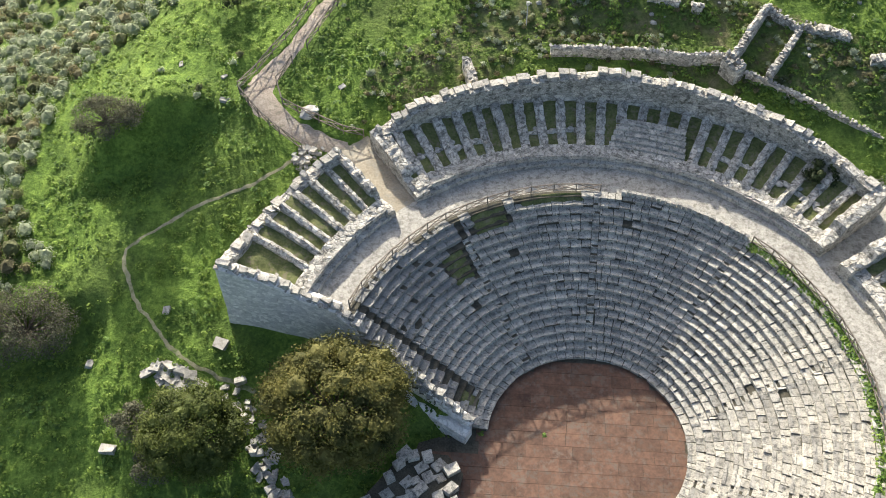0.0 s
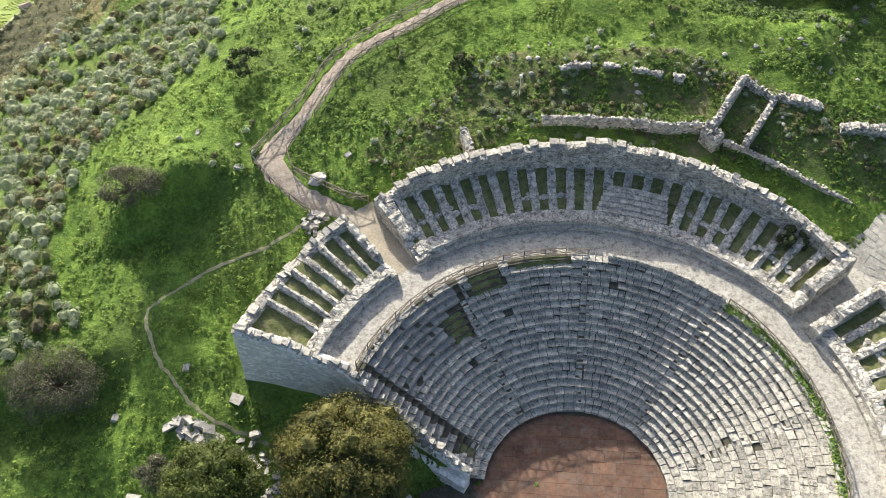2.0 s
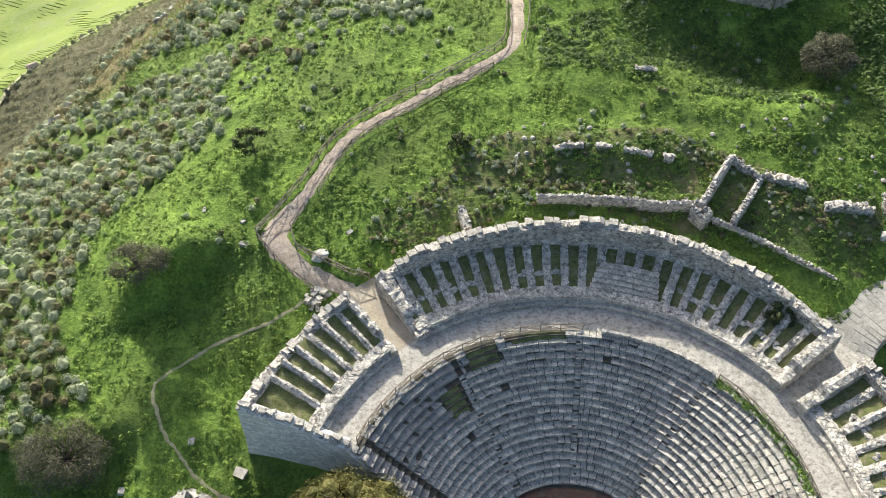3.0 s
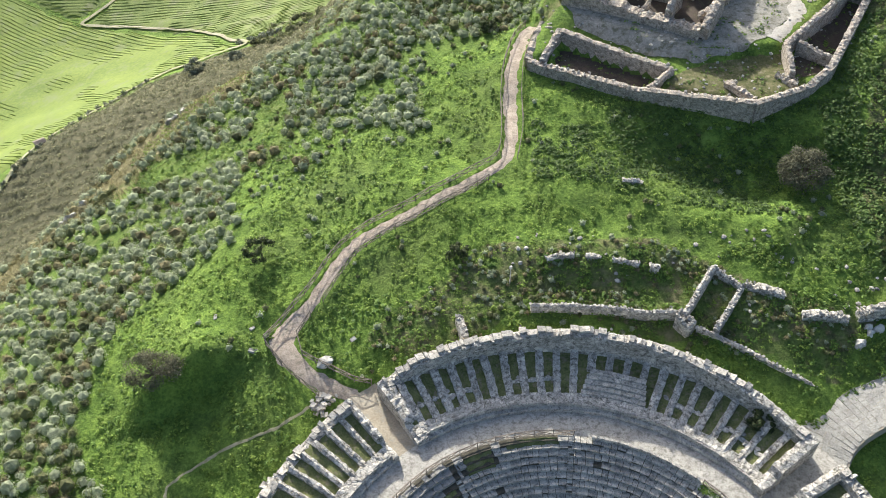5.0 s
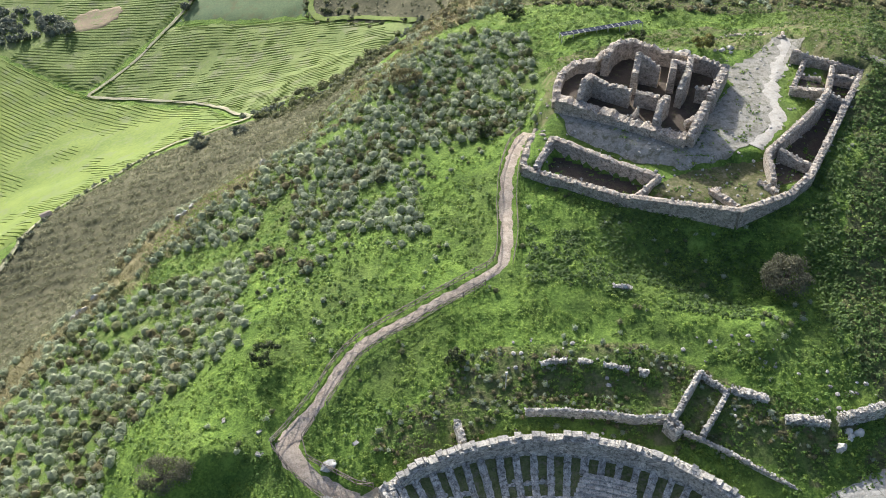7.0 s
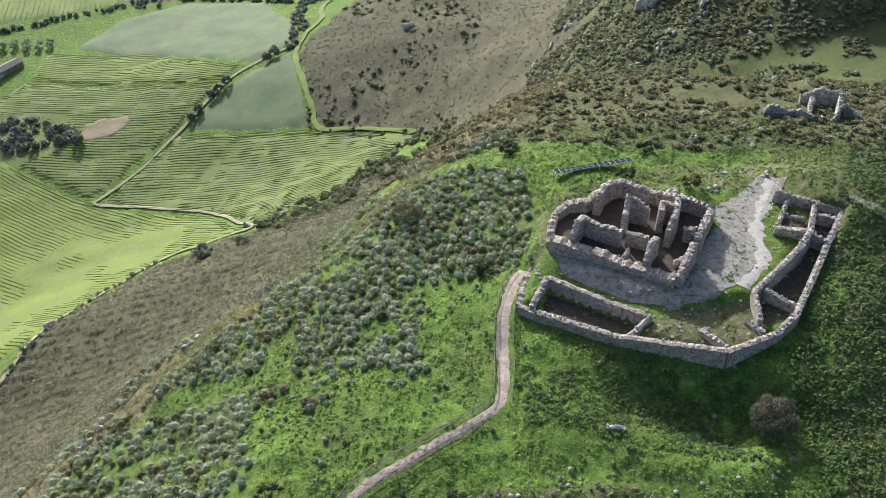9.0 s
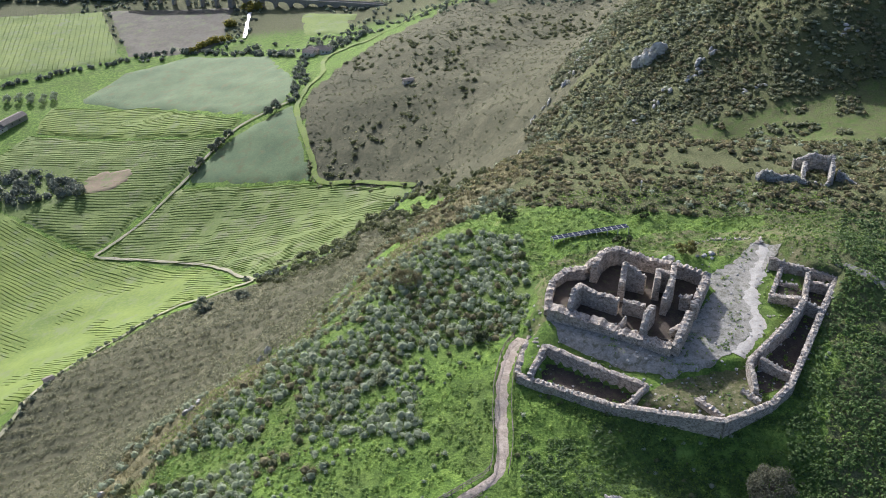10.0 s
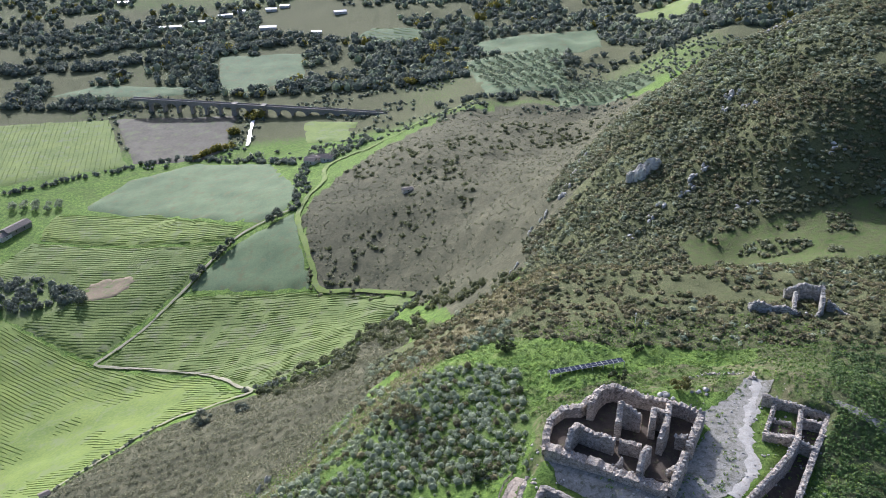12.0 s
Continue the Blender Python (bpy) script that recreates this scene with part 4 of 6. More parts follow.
# ---- paths ----
PATH = [(-1.5, 55.2), (-3.4, 57.6), (-6.0, 60.6), (-9.2, 62.5), (-12.4, 64.0), (-15.1, 65.8), (-17.5, 68.6), (-17.0, 71.2), (-14.4, 74.6), (-12.4, 78.6), (-10.8, 81.2), (-7.8, 83.9), (-3.8, 86.5), (1.2, 89.5), (5.6, 92.2), (8.6, 94.8), (9.5, 99.9), (9.7, 106.1), (10.1, 111.3), (10.9, 115.2), (12.2, 119.5), (13.8, 122.0)]
ribbon("footpath", PATH[2:], lambda p: 1.95 + 1.7 * math.exp(-((p.x + 17.4) ** 2 + (p.y - 69.2) ** 2) / 9) + .5 * math.exp(-((p.x + 13.5) ** 2 + (p.y - 65) ** 2) / 12) + .5 * min(1, max(0, (p.y - 98) / 10)), TRACK, 0.07, "pale gravel footpath winding up the grassy hill", "path", 0.8, 0.2)
ribbon("trail", [(-13.6, 61.8), (-17.8, 59.4), (-23.5, 57.2), (-27.8, 54.6), (-28.5, 53.0), (-27.0, 49.1), (-24.0, 45.3), (-20.8, 42.8), (-16.4, 41.0), (-13, 39.5)], 0.95, TRAIL, 0.05, "narrow trodden trail through the grass", "trail", 0.7, 0.2, 2)


def offset(pts, d):
    line = curve_points(pts, 2.0)
    return [(p.x + n.x * d, p.y + n.y * d) for p, n in zip(line, sides(line))]


fence("path_fence", [(-13.0, 62.6), (-15.2, 64.3), (-17.4, 66.4), (-19.4, 68.9)], "leaning timber fence along the path bend", group="path fences")
fence("path_fence", [(-19.6, 69.6)] + offset(PATH[7:], 1.3)[1:], "timber post and rail fence with crossed braces beside the path", group="path fences")
fence("path_fence", offset(PATH[8:15], -1.25), "timber post and rail fence with crossed braces beside the path", group="path fences")
fence("path_fence", offset(PATH[15:21], -1.45), "timber post and rail fence with crossed braces beside the path", group="path fences")
fence("path_fence", [(-14.6, 72.4), (-16.0, 70.0), (-15.2, 67.4), (-13.6, 66.5), (-11.6, 65.5), (-9.2, 64.1), (-7.4, 63.9)], "low timber fence curving round a boulder", group="path fences")


def drape(name, poly, material, lift, step, label, category, jag=0.0, kind="structure"):
    """A patch of ground cover with that outline, laid over the terrain."""
    from mathutils.geometry import delaunay_2d_cdt
    ring = []
    for (x0, y0), (x1, y1) in zip(poly, poly[1:] + poly[:1]):
        n = max(1, round(math.hypot(x1 - x0, y1 - y0) / step))
        ring += [(x0 + (x1 - x0) * k / n + jit(jag), y0 + (y1 - y0) * k / n + jit(jag)) for k in range(n)]
    xs, ys = [p[0] for p in ring], [p[1] for p in ring]
    gx, gy = np.meshgrid(np.arange(min(xs) + step / 2, max(xs), step), np.arange(min(ys) + step / 2, max(ys), step))
    ok = inside_plan(ring, gx, gy) & (near_line(ring + ring[:1], gx, gy) > step * .4)
    pts = [Vector(p) for p in ring] + [Vector((a, b)) for a, b in zip(gx[ok], gy[ok])]
    n = len(ring)
    vs, _, fs, *_ = delaunay_2d_cdt(pts, [(i, (i + 1) % n) for i in range(n)], [tuple(range(n))], 1, 1e-5)
    rim = near_line(ring + ring[:1], [v.x for v in vs], [v.y for v in vs]) < .05
    ob = link(name, [(v.x, v.y, float(gz(v.x, v.y)) + (lift if lift < .3 or not e else -.1)) for v, e in zip(vs, rim)], [tuple(f) for f in fs], material, smooth=True)
    return tagged(ob, label, category, kind=kind)


# ---- the castle on the summit ----
# yard limestone toned down for the keep's shadow; the gravel keeps its sunlit tone
BARE = surface("shade_darkened_limestone", (0.19, 0.185, 0.155), (0.38, 0.365, 0.32), 0.25, 2.2, relief=0.06, stain=(0.14, 0.14, 0.095), stain_size=0.9, stain_at=0.53)
CHALK = surface("sunlit_toned_gravel", (0.33, 0.317, 0.28), (0.52, 0.50, 0.45), 0.25, 1.4, relief=0.02, stain=(0.36, 0.33, 0.27), stain_size=0.8)
# brown soil, with the shade of the roofless rooms put into its colour
SOIL = surface("shade_darkened_soil", (0.046, 0.036, 0.028), (0.10, 0.078, 0.06), 0.2, 1.5, relief=0.04, stain=(0.10, 0.10, 0.05), stain_size=0.8)
WEEDY = surface("weedy_ground", (0.06, 0.075, 0.022), (0.17, 0.16, 0.07), 0.3, 1.6, relief=0.06, stain=(0.24, 0.21, 0.14), stain_size=0.8)
drape("bare_yard", [(18.5, 121), (17, 125.5), (24, 122), (37, 115.5), (40.5, 121), (46, 129.5), (44.5, 133), (50.5, 137), (57, 144.5), (60.5, 141.5), (55.5, 135), (53.6, 131), (51.5, 127.5), (51.6, 121.5), (49.5, 118.5), (46, 114.6), (41, 110.9), (35, 109.3), (28.5, 111.6), (19.5, 117.0)], BARE, 0.09, 0.9, "bare limestone yard round the castle ruin, darkened for the keep's shade", "yard", 0.25)
drape("track", [(66.5, 133.5), (68.2, 131.8), (80, 124), (92, 117), (93, 118.5), (81, 126), (69, 133.8)], BARE, 0.08, 1.0, "pale track leading off the castle", "path", 0.2)


# path strip in the lighter colour of the yard's sunlit ground
ribbon("yard_path", [(45.6, 113.2), (50.2, 119.4), (51.4, 127.5), (54, 133.6), (58, 142.6)], lambda p: 2.6 + .9 * math.sin(p.y * .9) + .5 * math.sin(p.y * 2.3), CHALK, 0.11, "trodden path through the castle yard, lightened as the sunlit strip", "path", 0.5, 0.28)


def filled(name, poly, z_top, z_low, material, parent, label=""):
    n = len(poly)
    vs = [(x, y, z_top + jit(.04)) for x, y in poly] + [(x, y, z_low) for x, y in poly]
    return link(name, vs, [tuple(range(n)), *[(i, n + i, n + (i + 1) % n, (i + 1) % n) for i in range(n)]], material, parent, label)


def castle_keep():
    thing = empty("castle_keep", "roofless castle ruin of brownish rubble walls round dark rooms", "ruin")
    loose = Shell()
    ring = [(17.9, 122.6), (26.5, 118.3), (35.8, 112.9), (40.2, 122.0), (44.6, 130.2), (41.6, 132.7), (36.5, 134.9), (31.4, 137.2), (28.8, 136.4), (22.5, 133.2), (19.2, 130.2)]
    filled("room_floor", ring, 29.0, 25.5, SOIL, thing, "brown trodden soil of the rooms, darkened for shade")

    def wall(pts, t=1.05, crumble=.3, foot=None):
        ruined_wall("wall", pts, t * 1.0, CASTLE, thing, foot, .4, crumble * 1.15, "", loose, 0.02)
    wall([(18.0, 122.9, 30.9), (21.0, 121.5, 30.8), (26.5, 118.9, 30.3), (31.5, 116.0, 30.2), (35.7, 113.5, 30.6)], 1.9, .3, 27.6)
    wall([(35.9, 112.9, 30.8), (37.2, 115.4, 31.6), (39.4, 119.6, 32.3)], 1.2, .2, 27.6)
    wall([(40.6, 121.8, 31.6), (42.2, 125.4, 31.6), (44.7, 130.4, 31.4)], 1.2, .35, 27.6)
    wall([(44.7, 130.4, 31.0), (41.7, 132.8, 31.6), (39.4, 133.7, 31.6), (35.0, 135.6, 31.6), (31.2, 137.4, 32.2), (29.4, 136.9, 32.4), (27.6, 134.8, 32.7), (26.2, 131.6, 32.4)], 1.1, .3, 27.6)
    wall([(17.9, 123.2, 29.8), (18.4, 127.0, 30.2), (19.4, 130.4, 30.5), (21.8, 132.9, 30.9), (24.6, 133.0, 31.0), (26.8, 134.4, 32.0)], 1.2, .3, 27.0)
    wall([(21.2, 122.2, 31.4), (22.0, 124.4, 33.0), (23.4, 126.4, 32.4), (25.8, 124.8, 31.8), (27.4, 123.9, 32.2), (28.9, 123.0, 32.0)], .95, .2, 28.5)
    wall([(29.8, 123.6, 31.5), (33.0, 122.2, 31.4)], .95, .2, 28.5)
    wall([(28.6, 118.9, 30.2), (29.4, 119.2, 31.4)], .8, .2, 28.5)
    wall([(31.6, 116.4, 31.2), (32.6, 119.0, 32.6), (33.9, 120.9, 32.6)], 1.05, .2, 28.5)
    wall([(29.9, 126.4, 32.6), (30.9, 130.1, 34.1)], .95, .25, 28.5)
    wall([(30.9, 130.1, 34.1), (32.4, 129.6, 33.2), (34.2, 128.7, 32.3)], .95, .2, 28.5)
    wall([(35.6, 126.6, 33.3), (36.3, 129.6, 33.1), (38.7, 128.8, 32.8)], .95, .25, 28.5)
    wall([(36.0, 122.7, 32.4), (37.2, 124.9, 33.2), (38.2, 127.4, 33.0), (39.6, 132.4, 32.2)], .95, .25, 28.5)
    wall([(39.0, 124.6, 31.6), (40.6, 124.0, 31.8)], .9, .2, 28.5)
    wall([(36.2, 117.6, 29.8), (37.8, 118.0, 30.6)], .8, .3, 28.5)
    tagged(loose.put("loose_rubble", RUBBLE, thing), "loose rubble on the wall tops", kind="stuff")
    # timber board and rails left in the rooms
    for (x0, y0, x1, y1, z) in ((29.6, 117.4, 31.0, 115.9, 29.3), (25.2, 127.4, 27.8, 126.2, 29.0), (34.6, 117.0, 36.4, 116.3, 29.0)):
        d = Vector((x1 - x0, y1 - y0, 0))
        n = Vector((-d.y, d.x, 0)).normalized() * .06
        vs = [(x0 - n.x, y0 - n.y, z - .05), (x1 - n.x, y1 - n.y, z - .05), (x1 + n.x, y1 + n.y, z - .05), (x0 + n.x, y0 + n.y, z - .05)]
        link("timber_bar", vs + [(a, b, c + .12) for a, b, c in vs], BOX_FACES, TIMBER, thing)


def castle_enclosure():
    thing = empty("enclosure_wall", "grey rubble wall round the castle with small ruined rooms", "wall")
    loose = Shell()

    def wall(pts, t=.95, crumble=.18, foot=None):
        ruined_wall("wall", pts, t, CASTLE, thing, foot, .4, crumble, "", loose, 0.04)
    wall([(14.8, 119.2, 27.7), (13.2, 115.2, 26.9), (12.4, 112.0, 26.4)], 1.0)
    wall([(12.4, 111.8, 26.4), (18.0, 108.4, 26.9), (25.3, 104.0, 27.5), (29.0, 102.7, 27.8), (34.6, 101.3, 28.0), (40.2, 99.7, 28.2)], 1.0, .14, 21.5)
    wall([(40.2, 99.7, 28.1), (44.3, 101.6, 28.1), (48.3, 103.6, 28.1), (51.6, 106.4, 28.9), (55.8, 113.3, 29.3), (61.2, 122.4, 29.8), (66.7, 131.4, 30.2)], 1.0, .16, 21.5)
    wall([(66.7, 131.4, 30.2), (62.0, 133.6, 30.6), (56.6, 135.9, 31.1)], .8, .16)
    wall([(15.6, 118.6, 27.8), (14.6, 114.6, 27.0)], 1.2, .25)
    wall([(14.2, 111.2, 27.0), (16.9, 116.2, 28.4)], 1.0)
    wall([(16.9, 116.2, 28.4), (24.0, 111.6, 28.2), (31.0, 107.3, 28.1)], .9, .14)
    wall([(31.0, 107.3, 28.0), (27.4, 103.6, 27.7)], .8, .14)
    wall([(46.5, 105.8, 28.7), (46.9, 111.4, 29.2)], .8)
    wall([(46.9, 111.4, 29.3), (52.0, 116.2, 30.2), (56.3, 120.6, 30.9), (59.0, 124.6, 30.9)], .95, .14)
    wall([(48.8, 112.0, 29.2), (53.0, 108.2, 28.8)], .8)
    wall([(59.0, 124.6, 30.6), (61.4, 122.9, 30.0)], .8)
    wall([(54.0, 126.6, 30.2), (59.2, 124.8, 30.7)], .9)
    wall([(59.2, 124.8, 30.6), (62.2, 132.4, 30.5)], .8, .2)
    wall([(54.6, 127.2, 30.0), (58.4, 134.4, 30.4)], .7, .3)
    wall([(61.4, 130.4, 30.2), (65.6, 128.8, 30.0)], .7)
    wall([(56.6, 131.2, 29.6), (59.8, 129.6, 29.8)], .6, .3)
    wall([(37.6, 104.6, 27.8), (40.6, 101.0, 27.9)], .8, .3)
    wall([(37.6, 104.6, 27.6), (39.2, 105.4, 27.4)], .7, .3)
    wall([(44.8, 106.6, 27.9), (46.6, 104.0, 28.0)], .8, .3)
    tagged(loose.put("loose_rubble", RUBBLE, thing), "loose rubble on the wall tops", kind="stuff")
    filled("room_floor", [(15.4, 110.8), (18.0, 108.6), (27.0, 104.0), (30.4, 107.2), (17.2, 115.9)], 25.85, 24, SOIL, thing, "brown soil inside the walls, darkened for shade")


drape("weedy_yard", [(32, 107.5), (28.4, 103.6), (40, 100.6), (48, 104.2), (46.4, 111), (42, 110.5), (35, 108.9)], WEEDY, 0.07, 0.8, "weedy stony ground inside the enclosure", "yard", 0.2)
# soil sheets that darken the small rooms where the walls shade them
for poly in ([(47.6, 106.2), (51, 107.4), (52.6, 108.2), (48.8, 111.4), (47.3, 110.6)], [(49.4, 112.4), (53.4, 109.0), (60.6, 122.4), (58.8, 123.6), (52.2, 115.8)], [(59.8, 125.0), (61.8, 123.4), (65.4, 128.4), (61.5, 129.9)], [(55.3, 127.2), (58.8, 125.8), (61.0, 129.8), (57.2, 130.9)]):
    drape("room_ground", poly, SOIL, 0.09, 0.7, "soil inside a small roofless room, darkened for shade", "soil", 0.1)
castle_keep()
castle_enclosure()


# ---- terrace walls and small ruins behind the theatre ----
def small_ruin(name, runs, label, thick=.75, crumble=.22, category="ruin", material=MASONRY, group=""):
    thing = empty(name, label, category, group)
    loose = Shell()
    for run in runs:
        ruined_wall("wall", run, thick, material, thing, None, .4, crumble, "", loose, 0.03)
    tagged(loose.put("loose_rubble", RUBBLE, thing), "loose rubble on the wall tops", kind="stuff")
    return thing


small_ruin("box_ruin", [[(27.0, 70.0, 21.6), (29.2, 73.2, 22.2), (31.4, 76.4, 22.6)], [(31.4, 76.4, 22.5), (34.2, 73.9, 22.0)], [(34.2, 73.9, 21.9), (32.4, 71.2, 21.5), (30.3, 68.4, 21.0)], [(26.8, 70.6, 21.8), (28.0, 69.2, 21.4), (27.2, 68.6, 21.3), (26.2, 69.8, 21.8)]], "small square ruin of low rubble walls with turf inside", .6, .25)
small_ruin("terrace_wall", [[(10.2, 71.6, 21.5), (14.5, 71.7, 21.4), (19.0, 71.3, 21.4), (23.0, 70.6, 21.4), (26.6, 70.6, 21.5)]], "long low terrace wall of grey rubble", .42, .14, "wall")
small_ruin("terrace_wall", [[(28.4, 69.0, 20.7), (33.0, 66.8, 19.9), (37.2, 64.4, 19.1), (40.6, 62.6, 18.1)]], "low rubble wall stepping down behind the theatre", .42, .2, "wall")
small_ruin("terrace_wall", [[(34.8, 74.4, 21.9), (37.2, 73.5, 22.0), (38.9, 73.0, 21.5)], [(40.4, 70.6, 21.1), (43.7, 70.2, 21.5), (45.4, 70.1, 20.9)], [(46.4, 70.3, 21.7), (48.6, 70.6, 22.1), (52.0, 71.6, 22.3)]], "broken wall of large grey blocks on the bank", 1.0, .35, "wall")
small_ruin("terrace_wall", [[(12.4, 77.8, 22.5), (13.6, 78.1, 22.9), (15.6, 78.3, 22.7)], [(17.0, 78.2, 22.6), (18.6, 78.1, 22.5)], [(20.0, 77.8, 22.5), (21.6, 77.4, 22.5), (23.0, 77.0, 22.3)], [(24.2, 76.7, 22.4), (25.2, 76.5, 22.3)]], "tumbled line of rubble in the grass", .6, .32, "wall")
small_ruin("terrace_wall", [[(22.6, 89.5, 24.22), (24.8, 89.2, 24.22)]], "few tumbled stones in the grass", .6, .35, "wall")
small_ruin("wall_stub", [[(2.2, 70.4, 21.1), (2.9, 67.6, 20.8)]], "short stub of rubble wall behind the theatre", .8, .12, "wall")
small_ruin("hill_ruin", [[(66.0, 173.8, 25.2), (67.2, 174.2, 26.6), (69.0, 174.1, 26.2), (71.0, 173.9, 25.4), (73.4, 173.5, 25.8), (75.0, 173.2, 25.0), (79.5, 172.0, 24.0)], [(80.0, 172.4, 24.4), (81.4, 173.6, 26.0), (82.6, 177.0, 26.8), (83.6, 179.6, 25.4), (84.6, 182.0, 25.8)], [(84.6, 182.0, 25.6), (80.6, 184.4, 24.6), (77.0, 184.0, 23.6)], [(75.9, 174.6, 24.6), (77.4, 178.4, 25.6), (78.6, 182.0, 24.2)], [(66.4, 174.8, 25.0), (68.0, 178.6, 23.4)], [(83.6, 176.4, 25.4), (86.0, 174.6, 24.0), (88.4, 172.0, 22.8)]], "ruined house walls on the far end of the hill", .7, .6, material=MASONRY)
small_ruin("low_ruin", [[(40, 141.5, 26.6), (46, 142.5, 26.8), (52, 143.4, 27.0), (57.4, 143.4, 29.2)], [(44, 145.5, 26.8), (50, 147.5, 27.2), (56.4, 146, 28.4)], [(57.4, 143.4, 29.4), (58.4, 146.2, 28.6)]], "low foundation walls beyond the castle", .6, .25, material=CASTLE)

# ---- plants ----
def foliage(sh, cx, cy, cz, rx, ry, rz, count, size, low=-0.35, shell=0.25):
    """Sprays over a rounded mass: most near its skin, facing out and up."""
    d = ways(count, low)
    k = (1 - shell * LEAVES.rand(count) ** 1.5 + LEAVES.uniform(-.06, .06, count))[:, None]
    c = np.array((cx, cy, cz)) + d * k * np.array((rx, ry, rz))
    sh.alike(leaf_quads(c, d + LEAVES.uniform(-.7, .7, d.shape) + np.array((0, 0, .25)), size * LEAVES.uniform(.7, 1.3, count)), [(0, 1, 2, 3)])


def limb(sh, a, b, r0, r1, n=6):
    d = (b - a).normalized()
    t = d.cross(Vector((.3, .9, .1))).normalized()
    u = d.cross(t)
    vs = [a + (t * math.cos(k * 2 * math.pi / n) + u * math.sin(k * 2 * math.pi / n)) * r0 for k in range(n)]
    vs += [b + (t * math.cos(k * 2 * math.pi / n) + u * math.sin(k * 2 * math.pi / n)) * r1 for k in range(n)]
    sh.add(vs, [(k, (k + 1) % n, n + (k + 1) % n, n + k) for k in range(n)] + [tuple(range(n, 2 * n))])


def tree(name, x, y, high, rx, ry, material, label, category="tree", clumps=40, sprays=70, size=.22, group="", base=None, crown_low=.25, bare=0.0, spread=.27):
    """Trunk, limbs and a crown of many clumps with an uneven outline."""
    z = float(gz(x, y)) if base is None else base
    thing = empty(name, label, category, group)
    wood, crown = Shell(), Shell()
    mid = z + high * (crown_low + (1 - crown_low) / 2)
    rz = high * (1 - crown_low) / 2
    top = Vector((x + jit(.2), y + jit(.2), z + high * max(crown_low, .18) + .2))
    limb(wood, Vector((x, y, z - .3)), top, .05 * high * .6 + .06, .04 * high * .5 + .05, 8)
    for _ in range(clumps):
        while True:
            d = Vector((jit(1), jit(1), jit(1)))
            if .2 < d.length < 1 and d.normalized().z > -.55:
                break
        d = d.normalized() * rnd.uniform(.68, .87)
        c = Vector((x + d.x * rx, y + d.y * ry, mid + d.z * rz))
        k = rnd.uniform(.75, 1.35) * spread
        if rnd.random() < .4 or bare:
            limb(wood, top, c, .05 * high * .25 + .02, .02, 5)
        if not bare:
            crown.add(*boulder(c.x, c.y, c.z, rx * k * .58, ry * k * .58, rz * k * .58, jit(3), .2))
        foliage(crown, c.x, c.y, c.z, rx * k, ry * k, rz * k * 1.05 + .12, sprays, size, -.7, .45)
    wood.put("trunk", BARK, thing)
    crown.put("crown", material, thing)
    return thing


def shrub_into(sh, x, y, r, h, sprays, size, z=None):
    z = float(gz(x, y)) if z is None else z
    # dense heart, then sprays
    vs, fs = boulder(x, y, z + h * .38, r * .7, r * .7, h * .5, jit(3), .2)
    sh.add(vs, fs)
    sh.shrubs.append((x, y, z, r, h, round(size, 2), sprays))


def clear_of_works(x, y):
    """Away from the walls, paths and floors."""
    r, a = math.hypot(x - CX, y - CY), math.degrees(math.atan2(y - CY, x - CX))
    if r < 33.2 and -45 < a < 163 or (y < 37 and -5 < x < 40):
        return False
    if a > 120 and r < 33.5 and (x > -19.5 and y > 46.2):
        return False
    return True


TRAIL_LINE = [(-13.6, 61.8), (-17.8, 59.4), (-23.5, 57.2), (-27.8, 54.6), (-28.5, 53.0), (-27.0, 49.1), (-24.0, 45.3), (-20.8, 42.8), (-16.4, 41.0)]
PATH_LINE = [(p.x, p.y) for p in curve_points(PATH, 2.0)]
CASTLE_RING = [(12.0, 111.5), (40.2, 98.8), (49, 103), (56.8, 113), (68, 131.5), (57, 145.5), (44, 136), (30, 138.5), (17, 130), (14, 121)]


def scatter(count, x0, x1, y0, y1, test, seed):
    r = np.random.RandomState(seed)
    x, y = r.uniform(x0, x1, count), r.uniform(y0, y1, count)
    ok = test(x, y) & (near_line(PATH_LINE, x, y) > 1.6) & (near_line(TRAIL_LINE, x, y) > .55) & ~inside_plan(CASTLE_RING, x, y)
    return [(a, b) for a, b in zip(x[ok], y[ok]) if clear_of_works(a, b)]


# the two evergreens in front of the theatre, and the single bushes
tree("evergreen_tree", -8.4, 37.2, 8.6, 6.2, 6.0, LEAF_OLIVE, "broad evergreen tree with olive brown crown beside the wall", clumps=130, sprays=230, size=.12, group="evergreens", crown_low=.08, spread=.21)
tree("evergreen_tree", -19.9, 36.0, 6.6, 4.4, 4.2, LEAF_MID, "smaller rounded evergreen tree among tumbled stones", clumps=100, sprays=190, size=.115, group="evergreens", crown_low=.05, spread=.27)
tree("thorn_tree", 45.0, 90.6, 5.0, 3.3, 3.2, LEAF_THORN, "rounded brown twiggy tree on the shaded grass", clumps=60, sprays=110, size=.13, crown_low=.1, bare=1.0)
tree("thorn_bush", -31.0, 64.6, 3.3, 3.4, 2.6, LEAF_THORN, "tangled brown thorn bush on the mound", "bush", clumps=44, sprays=150, size=.09, crown_low=.0, bare=1.0)
tree("grey_bush", -36.3, 46.6, 4.0, 4.6, 4.2, LEAF_THORN, "large grey brown leafless bush on the slope", "bush", clumps=70, sprays=150, size=.09, crown_low=.0, bare=1.0)
tree("grey_bush", -25.4, 38.0, 2.0, 2.2, 1.8, LEAF_THORN, "grey brown bush among tumbled stones", "bush", clumps=30, sprays=120, size=.09, crown_low=.0, bare=1.0)
